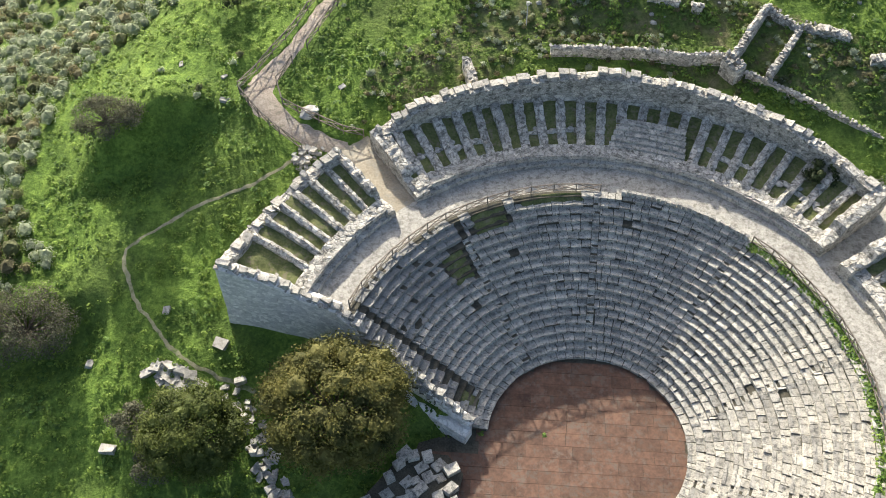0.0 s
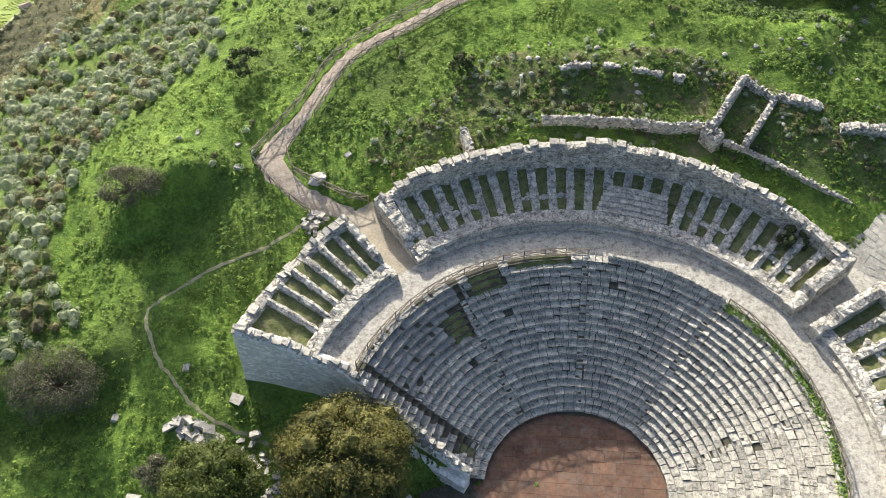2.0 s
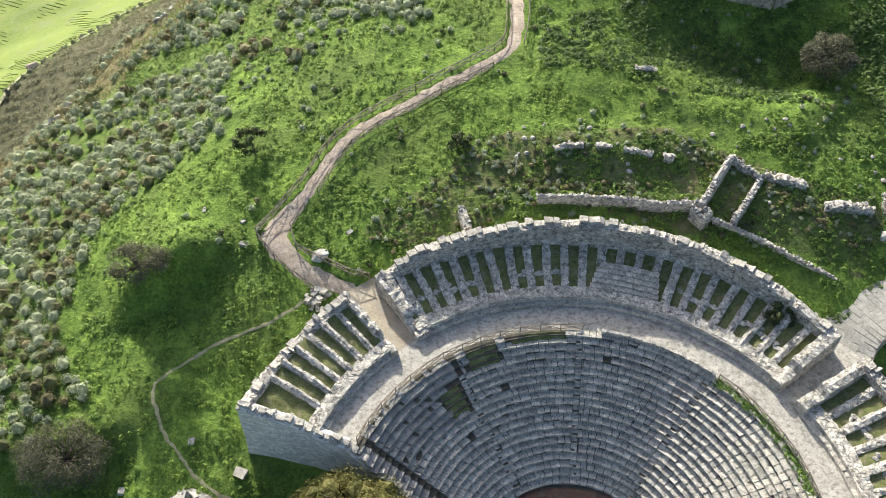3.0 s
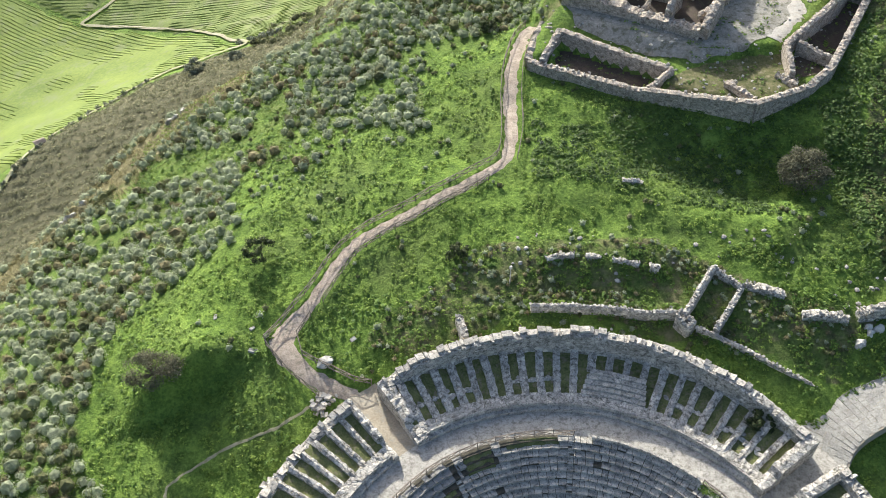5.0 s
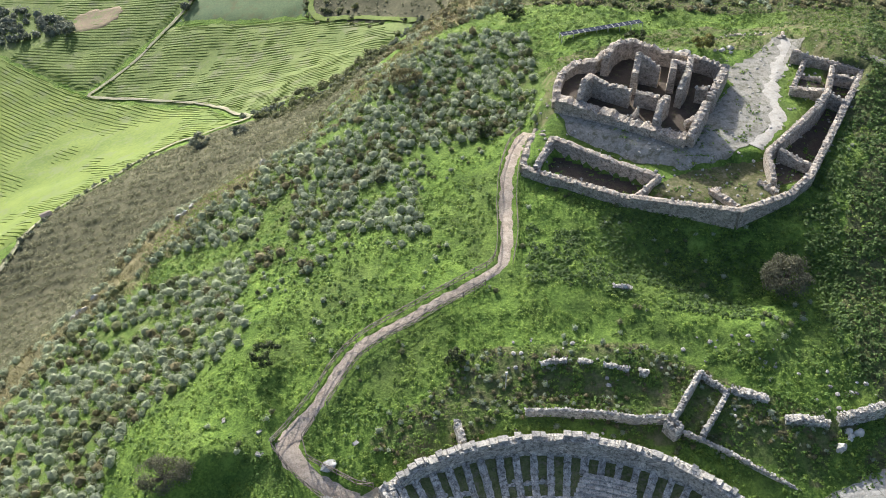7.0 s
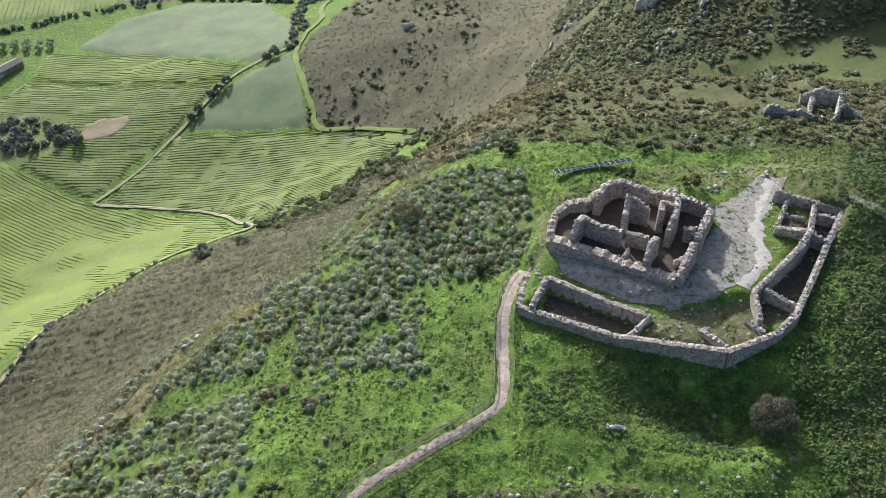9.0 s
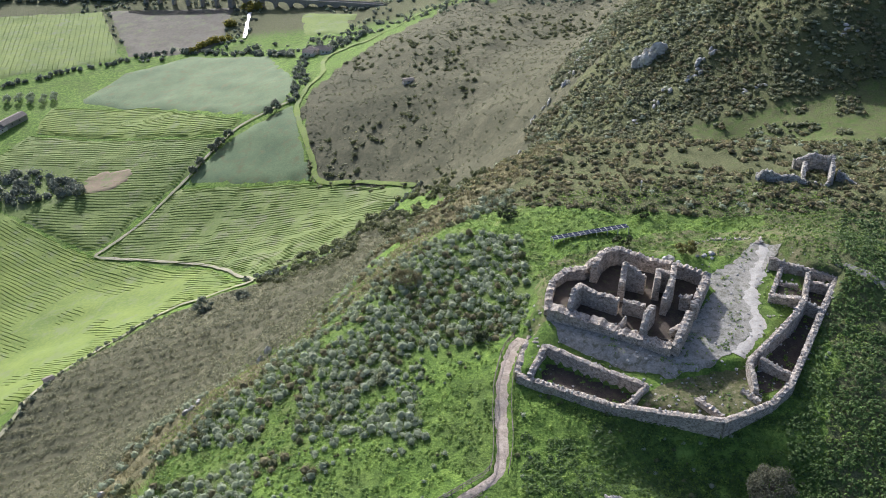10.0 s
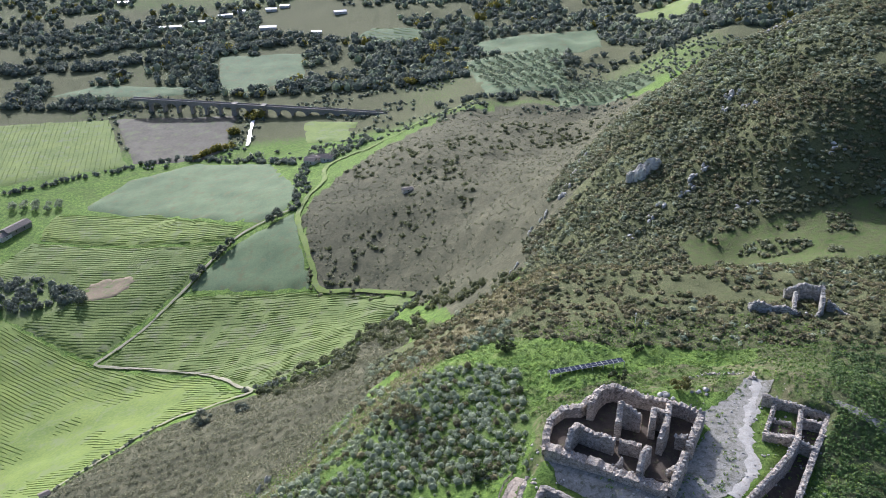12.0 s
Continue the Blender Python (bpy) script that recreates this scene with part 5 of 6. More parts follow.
tree("grey_bush", -23.6, 34.6, 1.7, 2.0, 1.7, LEAF_THORN, "grey brown bush among tumbled stones", "bush", clumps=26, sprays=120, size=.09, crown_low=.0, bare=1.0)
tree("dark_bush", -21.2, 81.4, 3.2, 2.2, 1.9, LEAF_GREEN, "dark green bush in the grass", "bush", clumps=16, sprays=60, size=.13, crown_low=.0)
tree("dark_bush", 7.6, 124.1, 2.2, 1.6, 1.5, LEAF_GREEN, "dark green bush in the grass", "bush", clumps=18, sprays=60, size=.14, crown_low=.0)
tree("dark_bush", -5.5, 145.0, 3.0, 3.0, 2.4, LEAF_DRY, "tall brown bush on the shoulder", "bush", clumps=26, sprays=60, size=.16, crown_low=.0, bare=1.0)
tree("dark_bush", 14.2, 163.0, 2.4, 2.2, 1.8, LEAF_GREEN, "dark green bush in the grass", "bush", clumps=18, sprays=60, size=.16, crown_low=.0)
tree("dark_bush", 39.0, 157.0, 2.0, 1.6, 1.5, LEAF_GREEN, "dark green bush in the grass", "bush", clumps=16, sprays=50, size=.16, crown_low=.0)
tree("dark_bush", 43.8, 140.8, 2.4, 1.9, 1.6, LEAF_OLIVE, "yellow green bush beyond the castle", "bush", clumps=18, sprays=60, size=.15, crown_low=.0)
tree("dark_bush", 33.2, 57.6, 2.0, 1.7, 1.5, LEAF_GREEN, "dark green bush growing in the upper seating", "bush", clumps=18, sprays=60, size=.12, crown_low=.0, base=17.9)
tree("dark_bush", 2.0, 79.5, 1.6, 1.6, 1.4, LEAF_GREEN, "dark green bush in the grass", "bush", clumps=14, sprays=60, size=.13, crown_low=.0)
tree("dark_bush", 33.8, 146.6, 1.7, 2.0, 1.3, LEAF_GREEN, "dark green bush in the grass", "bush", clumps=14, sprays=60, size=.14, crown_low=.0)


def scrub_cover():
    """Cushion shrubs of the slopes."""
    grey, dry, green, heath, hill = Shell(), Shell(), Shell(), Shell(), Shell()
    s, d, h = COVER

    def at(grid, x, y):
        i, j = np.clip(np.searchsorted(GX, x), 0, len(GX) - 1), np.clip(np.searchsorted(GY, y), 0, len(GY) - 1)
        return grid[j, i]
    # the western slope, close set
    pts = scatter(26000, -95, 16, 20, 182, lambda x, y: (at(s, x, y) > .38) & (near_line(BROW, x, y) > 3.6 + 2.5 * lumps(x, y, 6, 100)) & (x < 20) & ((x < -11) | (y > 86)) & (lumps(x, y, 5, 51) + .6 * lumps(x, y, 14, 52) > -.55 - .3 * np.clip((-30 - x) / 12, 0, 1)), 61)
    kept_at = {}

    def near(cells, x, y):
        i, j = int(x // 2), int(y // 2)
        return [q for a in (-1, 0, 1) for b in (-1, 0, 1) for q in cells.get((i + a, j + b), ())]
    for x, y in pts:
        r = rnd.uniform(.5, 1.3)
        if any((x - a) ** 2 + (y - b) ** 2 < (.6 * (r + q)) ** 2 for a, b, q in near(kept_at, x, y)):
            continue
        kept_at.setdefault((int(x // 2), int(y // 2)), []).append((x, y, r))
        t = rnd.random() + .25 * float(lumps(x, y, 9, 53))
        sh = grey if t < .72 else dry if t < .86 else green
        shrub_into(sh, x, y, r, r * rnd.uniform(.95, 1.3), 100 if y < 72 else 62 if y < 110 else 38, .10 if y < 72 else .12 if y < 110 else .15)
    # clumps on the meadow
    for x, y in scatter(900, -30, 60, 62, 130, lambda x, y: lumps(x, y, 6, 54) > .26, 62):
        r = rnd.uniform(.22, .6)
        shrub_into(grey if rnd.random() < .55 else green, x, y, r, r * 1.2, 20, .12)
    for x, y in scatter(1500, -8, 50, 66, 84, lambda x, y: (at(s, x, y) > .5) & (lumps(x, y, 3, 85) > -.15), 86):
        r = rnd.uniform(.18, .42)
        t = rnd.random()
        shrub_into(dry if t < .3 else green if t < .6 else grey, x, y, r, r * 1.1, 22, .1)
    for x, y in scatter(260, -18, -2, 100, 122, lambda x, y: lumps(x, y, 5, 55) > .15, 63):
        r = rnd.uniform(.4, .8)
        shrub_into(grey, x, y, r, r * 1.1, 24, .15)
    # the shoulder, the saddle and the second hill
    for x, y in scatter(42000, -44, 330, 158, 560, lambda x, y: (at(s, x, y) > .5) & (lumps(x, y, 19, 56) + .7 * lumps(x, y, 8, 59) > np.where(y < 320, -1.0, -1.15)) & ((y < 330) | (lumps(x, y, 40, 97) > -.45)) & ((y < 296) | (y > 338) | (x < 96) | (lumps(x, y, 9, 101) > .3)), 64):
        far = math.hypot(x, y)
        r = rnd.uniform(.5, 1.15) * (1 + max(0, far - 180) / 300)
        t = rnd.random() + .3 * float(lumps(x, y, 30, 57))
        sh = dry if t < (.5 if y < 240 and x < 110 else .14) else green if t < .9 else grey
        # green scrub this far off takes the haze-paled colour
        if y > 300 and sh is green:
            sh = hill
        shrub_into(sh, x, y, r, r * rnd.uniform(.6, 1.0), 8, .3 if r < 1 else .42 if r < 1.6 else .6)
    # heath on the lower slope, in rows along the slope, and on the brown hill
    HEATH_ROWS = (0.1381, 1.0486)
    for x, y in scatter(32000, -190, 0, 95, 420, lambda x, y: (at(h, x, y) > .85) & (np.sin((x * HEATH_ROWS[0] + y * HEATH_ROWS[1]) + 1.5 * lumps(x, y, 9, 99)) > -.1), 65):
        r = rnd.uniform(.6, 1.25)
        heath.shrubs.append((x, y, float(gz(x, y)), r, r * 1.25, .34, 10))
    for x, y in scatter(5200, -100, 230, 430, 800, lambda x, y: at(h, x, y) > .85, 70):
        r = rnd.uniform(.5, 1.2)
        shrub_into(heath if rnd.random() < .86 else green, x, y, r, r * .4, 6, .5)
    # dark bushes gathered at the edges of the brown hill
    for x, y in scatter(1500, -100, 200, 440, 830, lambda x, y: (at(h, x, y) > .85) & (lumps(x, y, 60, 77) + .5 * lumps(x, y, 22, 78) > .42), 76):
        r = rnd.uniform(1.2, 2.6)
        shrub_into(green, x, y, r, r * .9, 14, .6)
    # tall dark shrubs along the gullies
    line = [(-60, 384), (-30, 400), (-14, 430), (6, 400), (20, 370), (24, 340), (30, 300), (18, 260)]
    for x, y in scatter(2600, -90, 110, 200, 480, lambda x, y: (near_line(line, x, y) < 26) & (lumps(x, y, 16, 58) > -.1), 66):
        r = rnd.uniform(1.2, 3.0)
        shrub_into(green, x, y, r, r * 1.1, 22, .6)
    tagged(grey.put("silver_scrub", LEAF_GREY), "grey silver cushion shrubs over the slope", "shrubs", kind="stuff")
    tagged(hill.put("hill_scrub", LEAF_HILL), "green shrubs covering the second hill, paled grey as by haze", "shrubs", kind="stuff")
    tagged(heath.put("heath_cover", LEAF_HEATH), "grey brown heath tufts over the lower slopes", "heath", kind="stuff")
    tagged(dry.put("brown_scrub", LEAF_DRY), "brown dry shrubs and heath over the slopes", "shrubs", kind="stuff")
    tagged(green.put("green_scrub", LEAF_SCRUB), "dark green shrubs over the slopes and gullies", "shrubs", kind="stuff")


def grass_cover():
    """Tufts of the meadow, and broader weeds where it is rank."""
    blades, weeds, straw, rank = Shell(), Shell(), Shell(), Shell()

    def tuft(sh, x, y, h, n, w):
        z = float(gz(x, y))
        for _ in range(n):
            a = jit(math.pi)
            lean = rnd.uniform(.2, .9) * h
            c, s = math.cos(a), math.sin(a)
            bx, by = x + jit(w), y + jit(w)
            sh.add([(bx - s * .05, by + c * .05, z - .05), (bx + s * .05, by - c * .05, z - .05), (bx + c * lean * .5 + s * .05, by + s * lean * .5 - c * .05, z + h * .75), (bx + c * lean, by + s * lean, z + h)], [(0, 1, 2, 3)])

    def plant(sh, x, y, r, n, z=None):
        sh.plants.append((x, y, float(gz(x, y)) if z is None else z, r, n))
    for x, y in scatter(46000, -52, 80, 24, 172, lambda x, y: (x > -46 + 8 * lumps(x, y, 9, 71)) & (lumps(x, y, 2.2, 72) + .6 * lumps(x, y, 7, 75) > -.45), 67):
        plant(blades, x, y, rnd.uniform(.14, .34), 7)
    for x, y in scatter(19000, -50, 85, 24, 165, lambda x, y: lumps(x, y, 3.0, 73) + .7 * lumps(x, y, 13, 74) + np.clip((x - 40) / 30, 0, .8) > .22, 68):
        plant(weeds, x, y, rnd.uniform(.18, .42), 7)
    for x, y in scatter(11000, 49, 104, 76, 158, lambda x, y: (x - 49 > (y - 100) * .5) & (lumps(x, y, 3, 82) > -.5), 83):
        plant(rank, x, y, rnd.uniform(.3, .6), 6)
    # darker weeds again south of the wall, their colour deepening the castle's shade
    for x, y in scatter(3600, 12, 54, 82, 102, lambda x, y: (y > 84 + .25 * abs(x - 40)) & (lumps(x, y, 3, 87) + .5 * lumps(x, y, 9, 88) > -.35), 89):
        plant(rank, x, y, rnd.uniform(.22, .45), 6)
    for k in range(850):
        a, r = rnd.uniform(-32, 46), rnd.uniform(20.45, 21.25)
        x, y = polar(r, a)
        plant(weeds if k % 3 else blades, x, y, rnd.uniform(.14, .32), 5, DIAZOMA - .06)
    for x, y in scatter(26000, -85, 40, 84, 225, lambda x, y: near_line(BROW, x, y) < 7 + 3 * lumps(x, y, 8, 98), 69):
        tuft(straw, x, y, rnd.uniform(.35, .75), 4, .4)
    # weeds that overgrow the low walls behind the theatre
    for x, y in scatter(5200, 8, 54, 64, 80, lambda x, y: (near_line([(10.2, 72.4), (19, 72.2), (26.6, 71.4)], x, y) < .8) | (near_line([(28.4, 68.2), (33, 66), (40.6, 61.8)], x, y) < .9) | (near_line([(12.4, 77.4), (18.6, 77.6), (25.2, 76)], x, y) < .9) | (lumps(x, y, 2.4, 104) > .45), 105):
        plant(weeds if (x * 7.3) % 1 < .6 else blades, x, y, rnd.uniform(.16, .4), 6)
    # weeds and grass in the castle's yard
    for k in range(2600):
        x, y = rnd.uniform(16, 66), rnd.uniform(100, 146)
        if inside_plan(CASTLE_RING, x, y) and not inside_plan([(17.5, 122.6), (35.8, 112.5), (45.2, 130.2), (31.4, 137.6), (19, 131)], x, y) and float(near_line([(45.6, 113.2), (50.2, 119.4), (51.4, 127.5), (54, 133.6), (58, 142.6)], x, y)) > 1.5 and float(lumps(x, y, 4, 79)) > -.1:
            plant(weeds if k % 2 else blades, x, y, rnd.uniform(.15, .4), 6)
    tagged(blades.put("meadow_grass", BLADES), "bright green meadow grass", "grass", kind="stuff")
    tagged(weeds.put("meadow_weeds", WEEDS), "dark leafy weeds in the meadow", "weeds", kind="stuff")
    tagged(rank.put("rank_weeds", RANK), "dense dark weeds below the castle, some deepening its shade", "weeds", kind="stuff")
    tagged(straw.put("dry_grass", STRAW), "dry straw grass on the ridge", "grass", kind="stuff")


scrub_cover()
grass_cover()

# ---- the valley ----
VINE_SOIL = surface("vineyard_turf", (0.10, 0.148, 0.034), (0.178, 0.232, 0.058), 1.5, 25, relief=0.0, stain=(0.17, 0.19, 0.09), stain_size=14)
MEADOW = surface("pale_meadow", (0.066, 0.112, 0.05), (0.138, 0.195, 0.086), 0.9, 22, relief=0.0, stain=(0.115, 0.13, 0.055), stain_size=7)
BRIGHT = surface("bright_meadow", (0.108, 0.165, 0.03), (0.19, 0.25, 0.046), 1.5, 25, relief=0.0, stain=(0.16, 0.20, 0.075), stain_size=10)
PLOUGH = surface("ploughed_field", (0.075, 0.07, 0.05), (0.14, 0.13, 0.095), 2, 12, relief=0.1, stain=(0.13, 0.15, 0.07), stain_size=9)
CLAY = surface("bare_clay", (0.20, 0.165, 0.10), (0.27, 0.21, 0.135), 3, 9, relief=0.0, stain=(0.17, 0.22, 0.075), stain_size=4)
VINES = surface("vine_rows", (0.125, 0.182, 0.044), (0.205, 0.27, 0.066), 3, 25, relief=0.0, island=.1, through_light=0.6)
TRACK_FAR = surface("farm_track", (0.20, 0.20, 0.12), (0.34, 0.325, 0.225), 2, 12, relief=0.0, stain=(0.22, 0.26, 0.10), stain_size=8)
FIELDS = [
    ("vineyard", [(-202, 479), (-163, 534), (-74, 502), (-13, 465), (-46, 397), (-86, 388), (-120, 435), (-185, 473)], VINE_SOIL, "sloping green vineyard with close rows", (1, -.30), 2.4),
    ("vineyard", [(-290, 548), (-206, 482), (-122, 433), (-92, 386), (-130, 384), (-160, 345), (-176, 310), (-215, 290), (-330, 330), (-400, 480)], BRIGHT, "bright green vineyard at the foot of the hill", (1, -.75), 2.4),
    ("meadow", [(-161, 538), (-139, 573), (-97, 603), (-80, 530), (-75, 505)], MEADOW, "smooth blue green meadow between the tracks", None, 0),
    ("vineyard", [(-420, 560), (-312, 613), (-298, 643), (-142, 582), (-165, 538), (-206, 484), (-290, 550)], VINE_SOIL, "green vineyard with a bare clay patch", (1, -.30), 2.5),
    ("vineyard", [(-297, 646), (-297, 688), (-214, 664), (-128, 597), (-143, 584)], BRIGHT, "yellow green field with faint rows", (1, -.35), 2.7),
    ("meadow", [(-279, 694), (-256, 747), (-205, 775), (-136, 747), (-103, 660), (-99, 613), (-124, 600), (-198, 654)], MEADOW, "smooth domed blue green meadow", None, 0),
    ("vineyard", [(-440, 880), (-318, 900), (-268, 784), (-390, 735)], BRIGHT, "bright vineyard beyond the brook", (-.22, 1), 4.2),
    ("ploughed_field", [(-313, 903), (-190, 892), (-186, 800), (-203, 778), (-262, 784)], PLOUGH, "dark ploughed field beside the river", None, 0),
    ("meadow", [(-245, 1086), (-150, 1078), (-135, 990), (-196, 957), (-221, 962)], MEADOW, "pale meadow behind the viaduct", None, 0),
    ("meadow", [(47, 1099), (190, 1115), (182, 1024), (50, 1029)], MEADOW, "pale green meadow far across the valley", None, 0),
    ("meadow", [(-124, 860), (-70, 845), (-75, 787), (-112, 795)], BRIGHT, "small bright meadow among trees", None, 0),
    ("orchard", [(30, 1010), (140, 1040), (126, 862), (48, 840)], MEADOW, "olive orchard floor of pale grass", None, 0),
    ("orchard", [(112, 880), (190, 880), (190, 800), (110, 800)], MEADOW, "olive orchard floor of pale grass", None, 0),
    ("orchard", [(-74, 1164), (1, 1150), (-18, 1096), (-98, 1120)], MEADOW, "orchard rows far across the valley", (1, .15), 6.0),
    ("meadow", [(230, 1180), (330, 1180), (360, 1110), (240, 1090)], BRIGHT, "green slope far across the valley", None, 0),
    ("meadow", [(-360, 1000), (-250, 985), (-260, 960), (-400, 965)], MEADOW, "grassy strip along the viaduct", None, 0),
]


def vine_rows(poly, way, gap, name="vine_rows"):
    d = Vector((*way, 0)).normalized()
    n = Vector((-d.y, d.x, 0))
    us, vs = [p[0] * d.x + p[1] * d.y for p in poly], [p[0] * n.x + p[1] * n.y for p in poly]
    sh = Shell()
    v = min(vs) + gap / 2
    seg = 5.0
    while v < max(vs):
        u = np.arange(min(us), max(us), seg)
        px, py = d.x * u + n.x * v, d.y * u + n.y * v
        ok = inside_plan(poly, px, py) & (lumps(px, py, 70, 102) + .4 * lumps(px, py, 22, 103) > -.72)
        run = []
        for k in range(len(u) + 1):
            if k < len(u) and ok[k] and rnd.random() > .035:
                run.append((px[k], py[k], float(gz(px[k], py[k])) + .93))
                continue
            if len(run) > 1:
                pts, fs = [], []
                for x, y, z in run:
                    h, a = rnd.uniform(.03, .09), .17 + jit(.07)
                    pts += [(x - n.x * a, y - n.y * a, z - .3), (x - n.x * a * .7, y - n.y * a * .7, z + h * .6), (x + jit(.15), y + jit(.15), z + h), (x + n.x * a * .7, y + n.y * a * .7, z + h * .6), (x + n.x * a, y + n.y * a, z - .3)]
                for i in range(len(run) - 1):
                    fs += [(5 * i + k, 5 * i + 5 + k, 5 * i + 6 + k, 5 * i + 1 + k) for k in range(4)]
                sh.add(pts, fs)
            run = []
        v += gap
    return tagged(sh.put(name, VINES), "green vine rows trained along the slope", "vines", kind="stuff")


for name, poly, soil, label, way, gap in FIELDS:
    drape(name, poly, soil, 0.8, 6.0, label, "field", 0.8)
    if way:
        vine_rows(poly, way, gap)
drape("clay_patch", [(-219 + 20 * math.cos(a), 560 + 14 * math.sin(a)) for a in np.linspace(0, 5.8, 14)], CLAY, 1.0, 2.5, "bare reddish clay patch in the vineyard", "soil", 1.5)

ROAD_A = [(-89, 387), (-120, 434), (-151, 456), (-185, 473), (-203, 480), (-198, 487), (-178, 510), (-163, 536), (-149, 561), (-140, 577), (-127, 593), (-112, 602), (-97, 610)]
ROAD_B = [(-11, 464), (-39, 485), (-68, 500), (-75, 523), (-84, 555), (-93, 594), (-90, 628), (-82, 659), (-84, 704), (-55, 743), (0, 802), (40, 826)]
ROAD_C = [(-250, 190), (-200, 255), (-178, 289), (-172, 315), (-159, 340), (-136, 380), (-112, 384), (-89, 386)]
ribbon("farm_track", ROAD_A, 2.2, TRACK_FAR, 0.92, "pale farm track between the vineyards", "track", 5, 0.3, 2)
ribbon("farm_track", ROAD_B, 3.4, BRIGHT, 0.92, "grassy farm track along the brown hill", "track", 5, 0.5, 2)
ribbon("farm_track", ROAD_C, 2.4, TRACK_FAR, 0.92, "pale farm track at the foot of the hill", "track", 5, 0.3, 2)
WATER = surface("river_glint", (0.40, 0.42, 0.43), (0.58, 0.6, 0.6), 1, 4, rough=0.15, relief=0.02)
ribbon("water", [(-172, 872), (-170, 850), (-168, 830), (-166, 804)], 3.4, WATER, 1.3, "bright strip of river water among trees", "river", 5, 0.7, 2)


def hedge_into(sh, line, width, low, high, gap, sprays=16, size=.7):
    for p in curve_points(line, gap):
        x, y = p.x + jit(width), p.y + jit(width)
        r = rnd.uniform(low, high)
        shrub_into(sh, x, y, r, r * rnd.uniform(1.0, 1.5), sprays, size * (.6 + r * .25))


def valley_plants():
    dark, gold, pale = Shell(), Shell(), Shell()
    for line, w, lo, hi, gap in (
            ([(-8, 462), (-21, 444), (-46, 396), (-62, 388)], 1.0, 1.0, 1.8, 2.2),
            ([(-92, 392), (-82, 386), (-70, 386)], 2.5, 1.5, 2.6, 3),
            ([(-176, 292), (-160, 338), (-138, 377)], 1.5, .7, 1.6, 4),
            ([(-358, 728), (-318, 750), (-263, 776), (-216, 787), (-151, 757)], 4, 1.6, 3.0, 3),
            ([(-437, 935), (-378, 930), (-289, 936), (-250, 934)], 7, 3.5, 6, 3.2),
            ([(-520, 1010), (-482, 1050), (-433, 1090), (-349, 1135), (-264, 1152), (-182, 1150), (-120, 1120)], 8, 3.5, 6, 4),
            ([(-98, 768), (-103, 700), (-96, 640), (-98, 608)], 5, 1.4, 3.0, 2.4),
            ([(-146, 770), (-118, 735), (-80, 745), (-60, 790)], 12, 2, 4.2, 2.2),
            ([(-100, 981), (-60, 950), (-20, 945), (10, 1000)], 14, 3, 6, 2.6),
            ([(-156, 957), (-110, 975), (-60, 1010), (-20, 1080), (40, 1150)], 16, 3, 6.5, 3.0),
            ([(6, 836), (63, 830), (111, 850), (150, 870)], 10, 2.2, 4.5, 2.6),
            ([(120, 960), (200, 960), (300, 980)], 26, 3, 5, 2.4),
            ([(-640, 1030), (-478, 1041), (-359, 1064), (-308, 1100), (-242, 1106), (-172, 1128)], 12, 3.5, 6.5, 1.6),
            ([(-620, 1240), (-500, 1180), (-420, 1150)], 50, 3.5, 6.5, 1.3),
            ([(60, 1180), (160, 1160), (300, 1050), (420, 1000)], 34, 3, 6, 2.4)):
        hedge_into(dark, line, w, lo, hi, gap)
    r = np.random.RandomState(91)
    # the woods and gardens of the far side
    n = 0
    while n < 7000:
        x, y = r.uniform(-640, 520), 940 + 760 * r.rand() ** 1.4
        if any(inside_plan(p, x, y) for _, p, *_ in FIELDS) or float(lumps(x, y, 90, 92)) + .4 * float(lumps(x, y, 35, 93)) < -.22:
            n += .2
            continue
        k = r.uniform(2.8, 6.5)
        shrub_into(pale if r.rand() < .2 else gold if r.rand() < .05 else dark, x, y, k, k * r.uniform(1, 1.6), 8, 1.6)
        n += 1
    for x, y, k in ((-169, 880, 9), (-178, 890, 6), (-184, 842, 7), (-190, 800, 8), (-200, 794, 7), (-182, 806, 6), (-206, 786, 5), (-25, 941, 8), (-5, 1021, 9), (4, 1060, 10), (8, 1090, 9), (13, 1005, 7), (57, 1190, 9), (74, 1247, 10), (-86, 959, 7), (-68, 944, 6), (-100, 965, 6), (-140, 975, 5)):
        for _ in range(5):
            q = k * rnd.uniform(.35, .6)
            shrub_into(gold, x + jit(k * .7), y + jit(k * .5), q, q * 1.7, 36, 1.0)
    # rough ground round the river and behind the brown hill
    for _ in range(2600):
        x, y = r.uniform(-340, 330), r.uniform(770, 960)
        if float(lumps(x, y, 30, 95)) > -.2 and not any(inside_plan(p, x, y) for _, p, *_ in FIELDS):
            k = r.uniform(.8, 2.6)
            shrub_into(dark if r.rand() < .8 else pale, x, y, k, k * r.uniform(.8, 1.3), 10, .9)
    # tall dark grove in the vineyard, with its scrub
    for x, y in [(r.uniform(-330, -228), r.uniform(548, 592)) for _ in range(150)]:
        if inside_plan([(-330, 560), (-302, 590), (-278, 588), (-240, 566), (-226, 548), (-265, 548), (-330, 545)], x, y):
            k = r.uniform(2.4, 4.8)
            shrub_into(dark, x, y, k, k * 1.2, 22, .8)
    tagged(dark.put("valley_wood", LEAF_VALLEY), "green woods, hedges and thickets of the valley, paled as by haze", "woods", kind="stuff")
    tagged(gold.put("autumn_wood", LEAF_YELLOW), "yellow autumn trees along the river", "woods", kind="stuff")
    tagged(pale.put("garden_scrub", LEAF_GREY), "grey green trees and gardens across the valley", "woods", kind="stuff")


valley_plants()
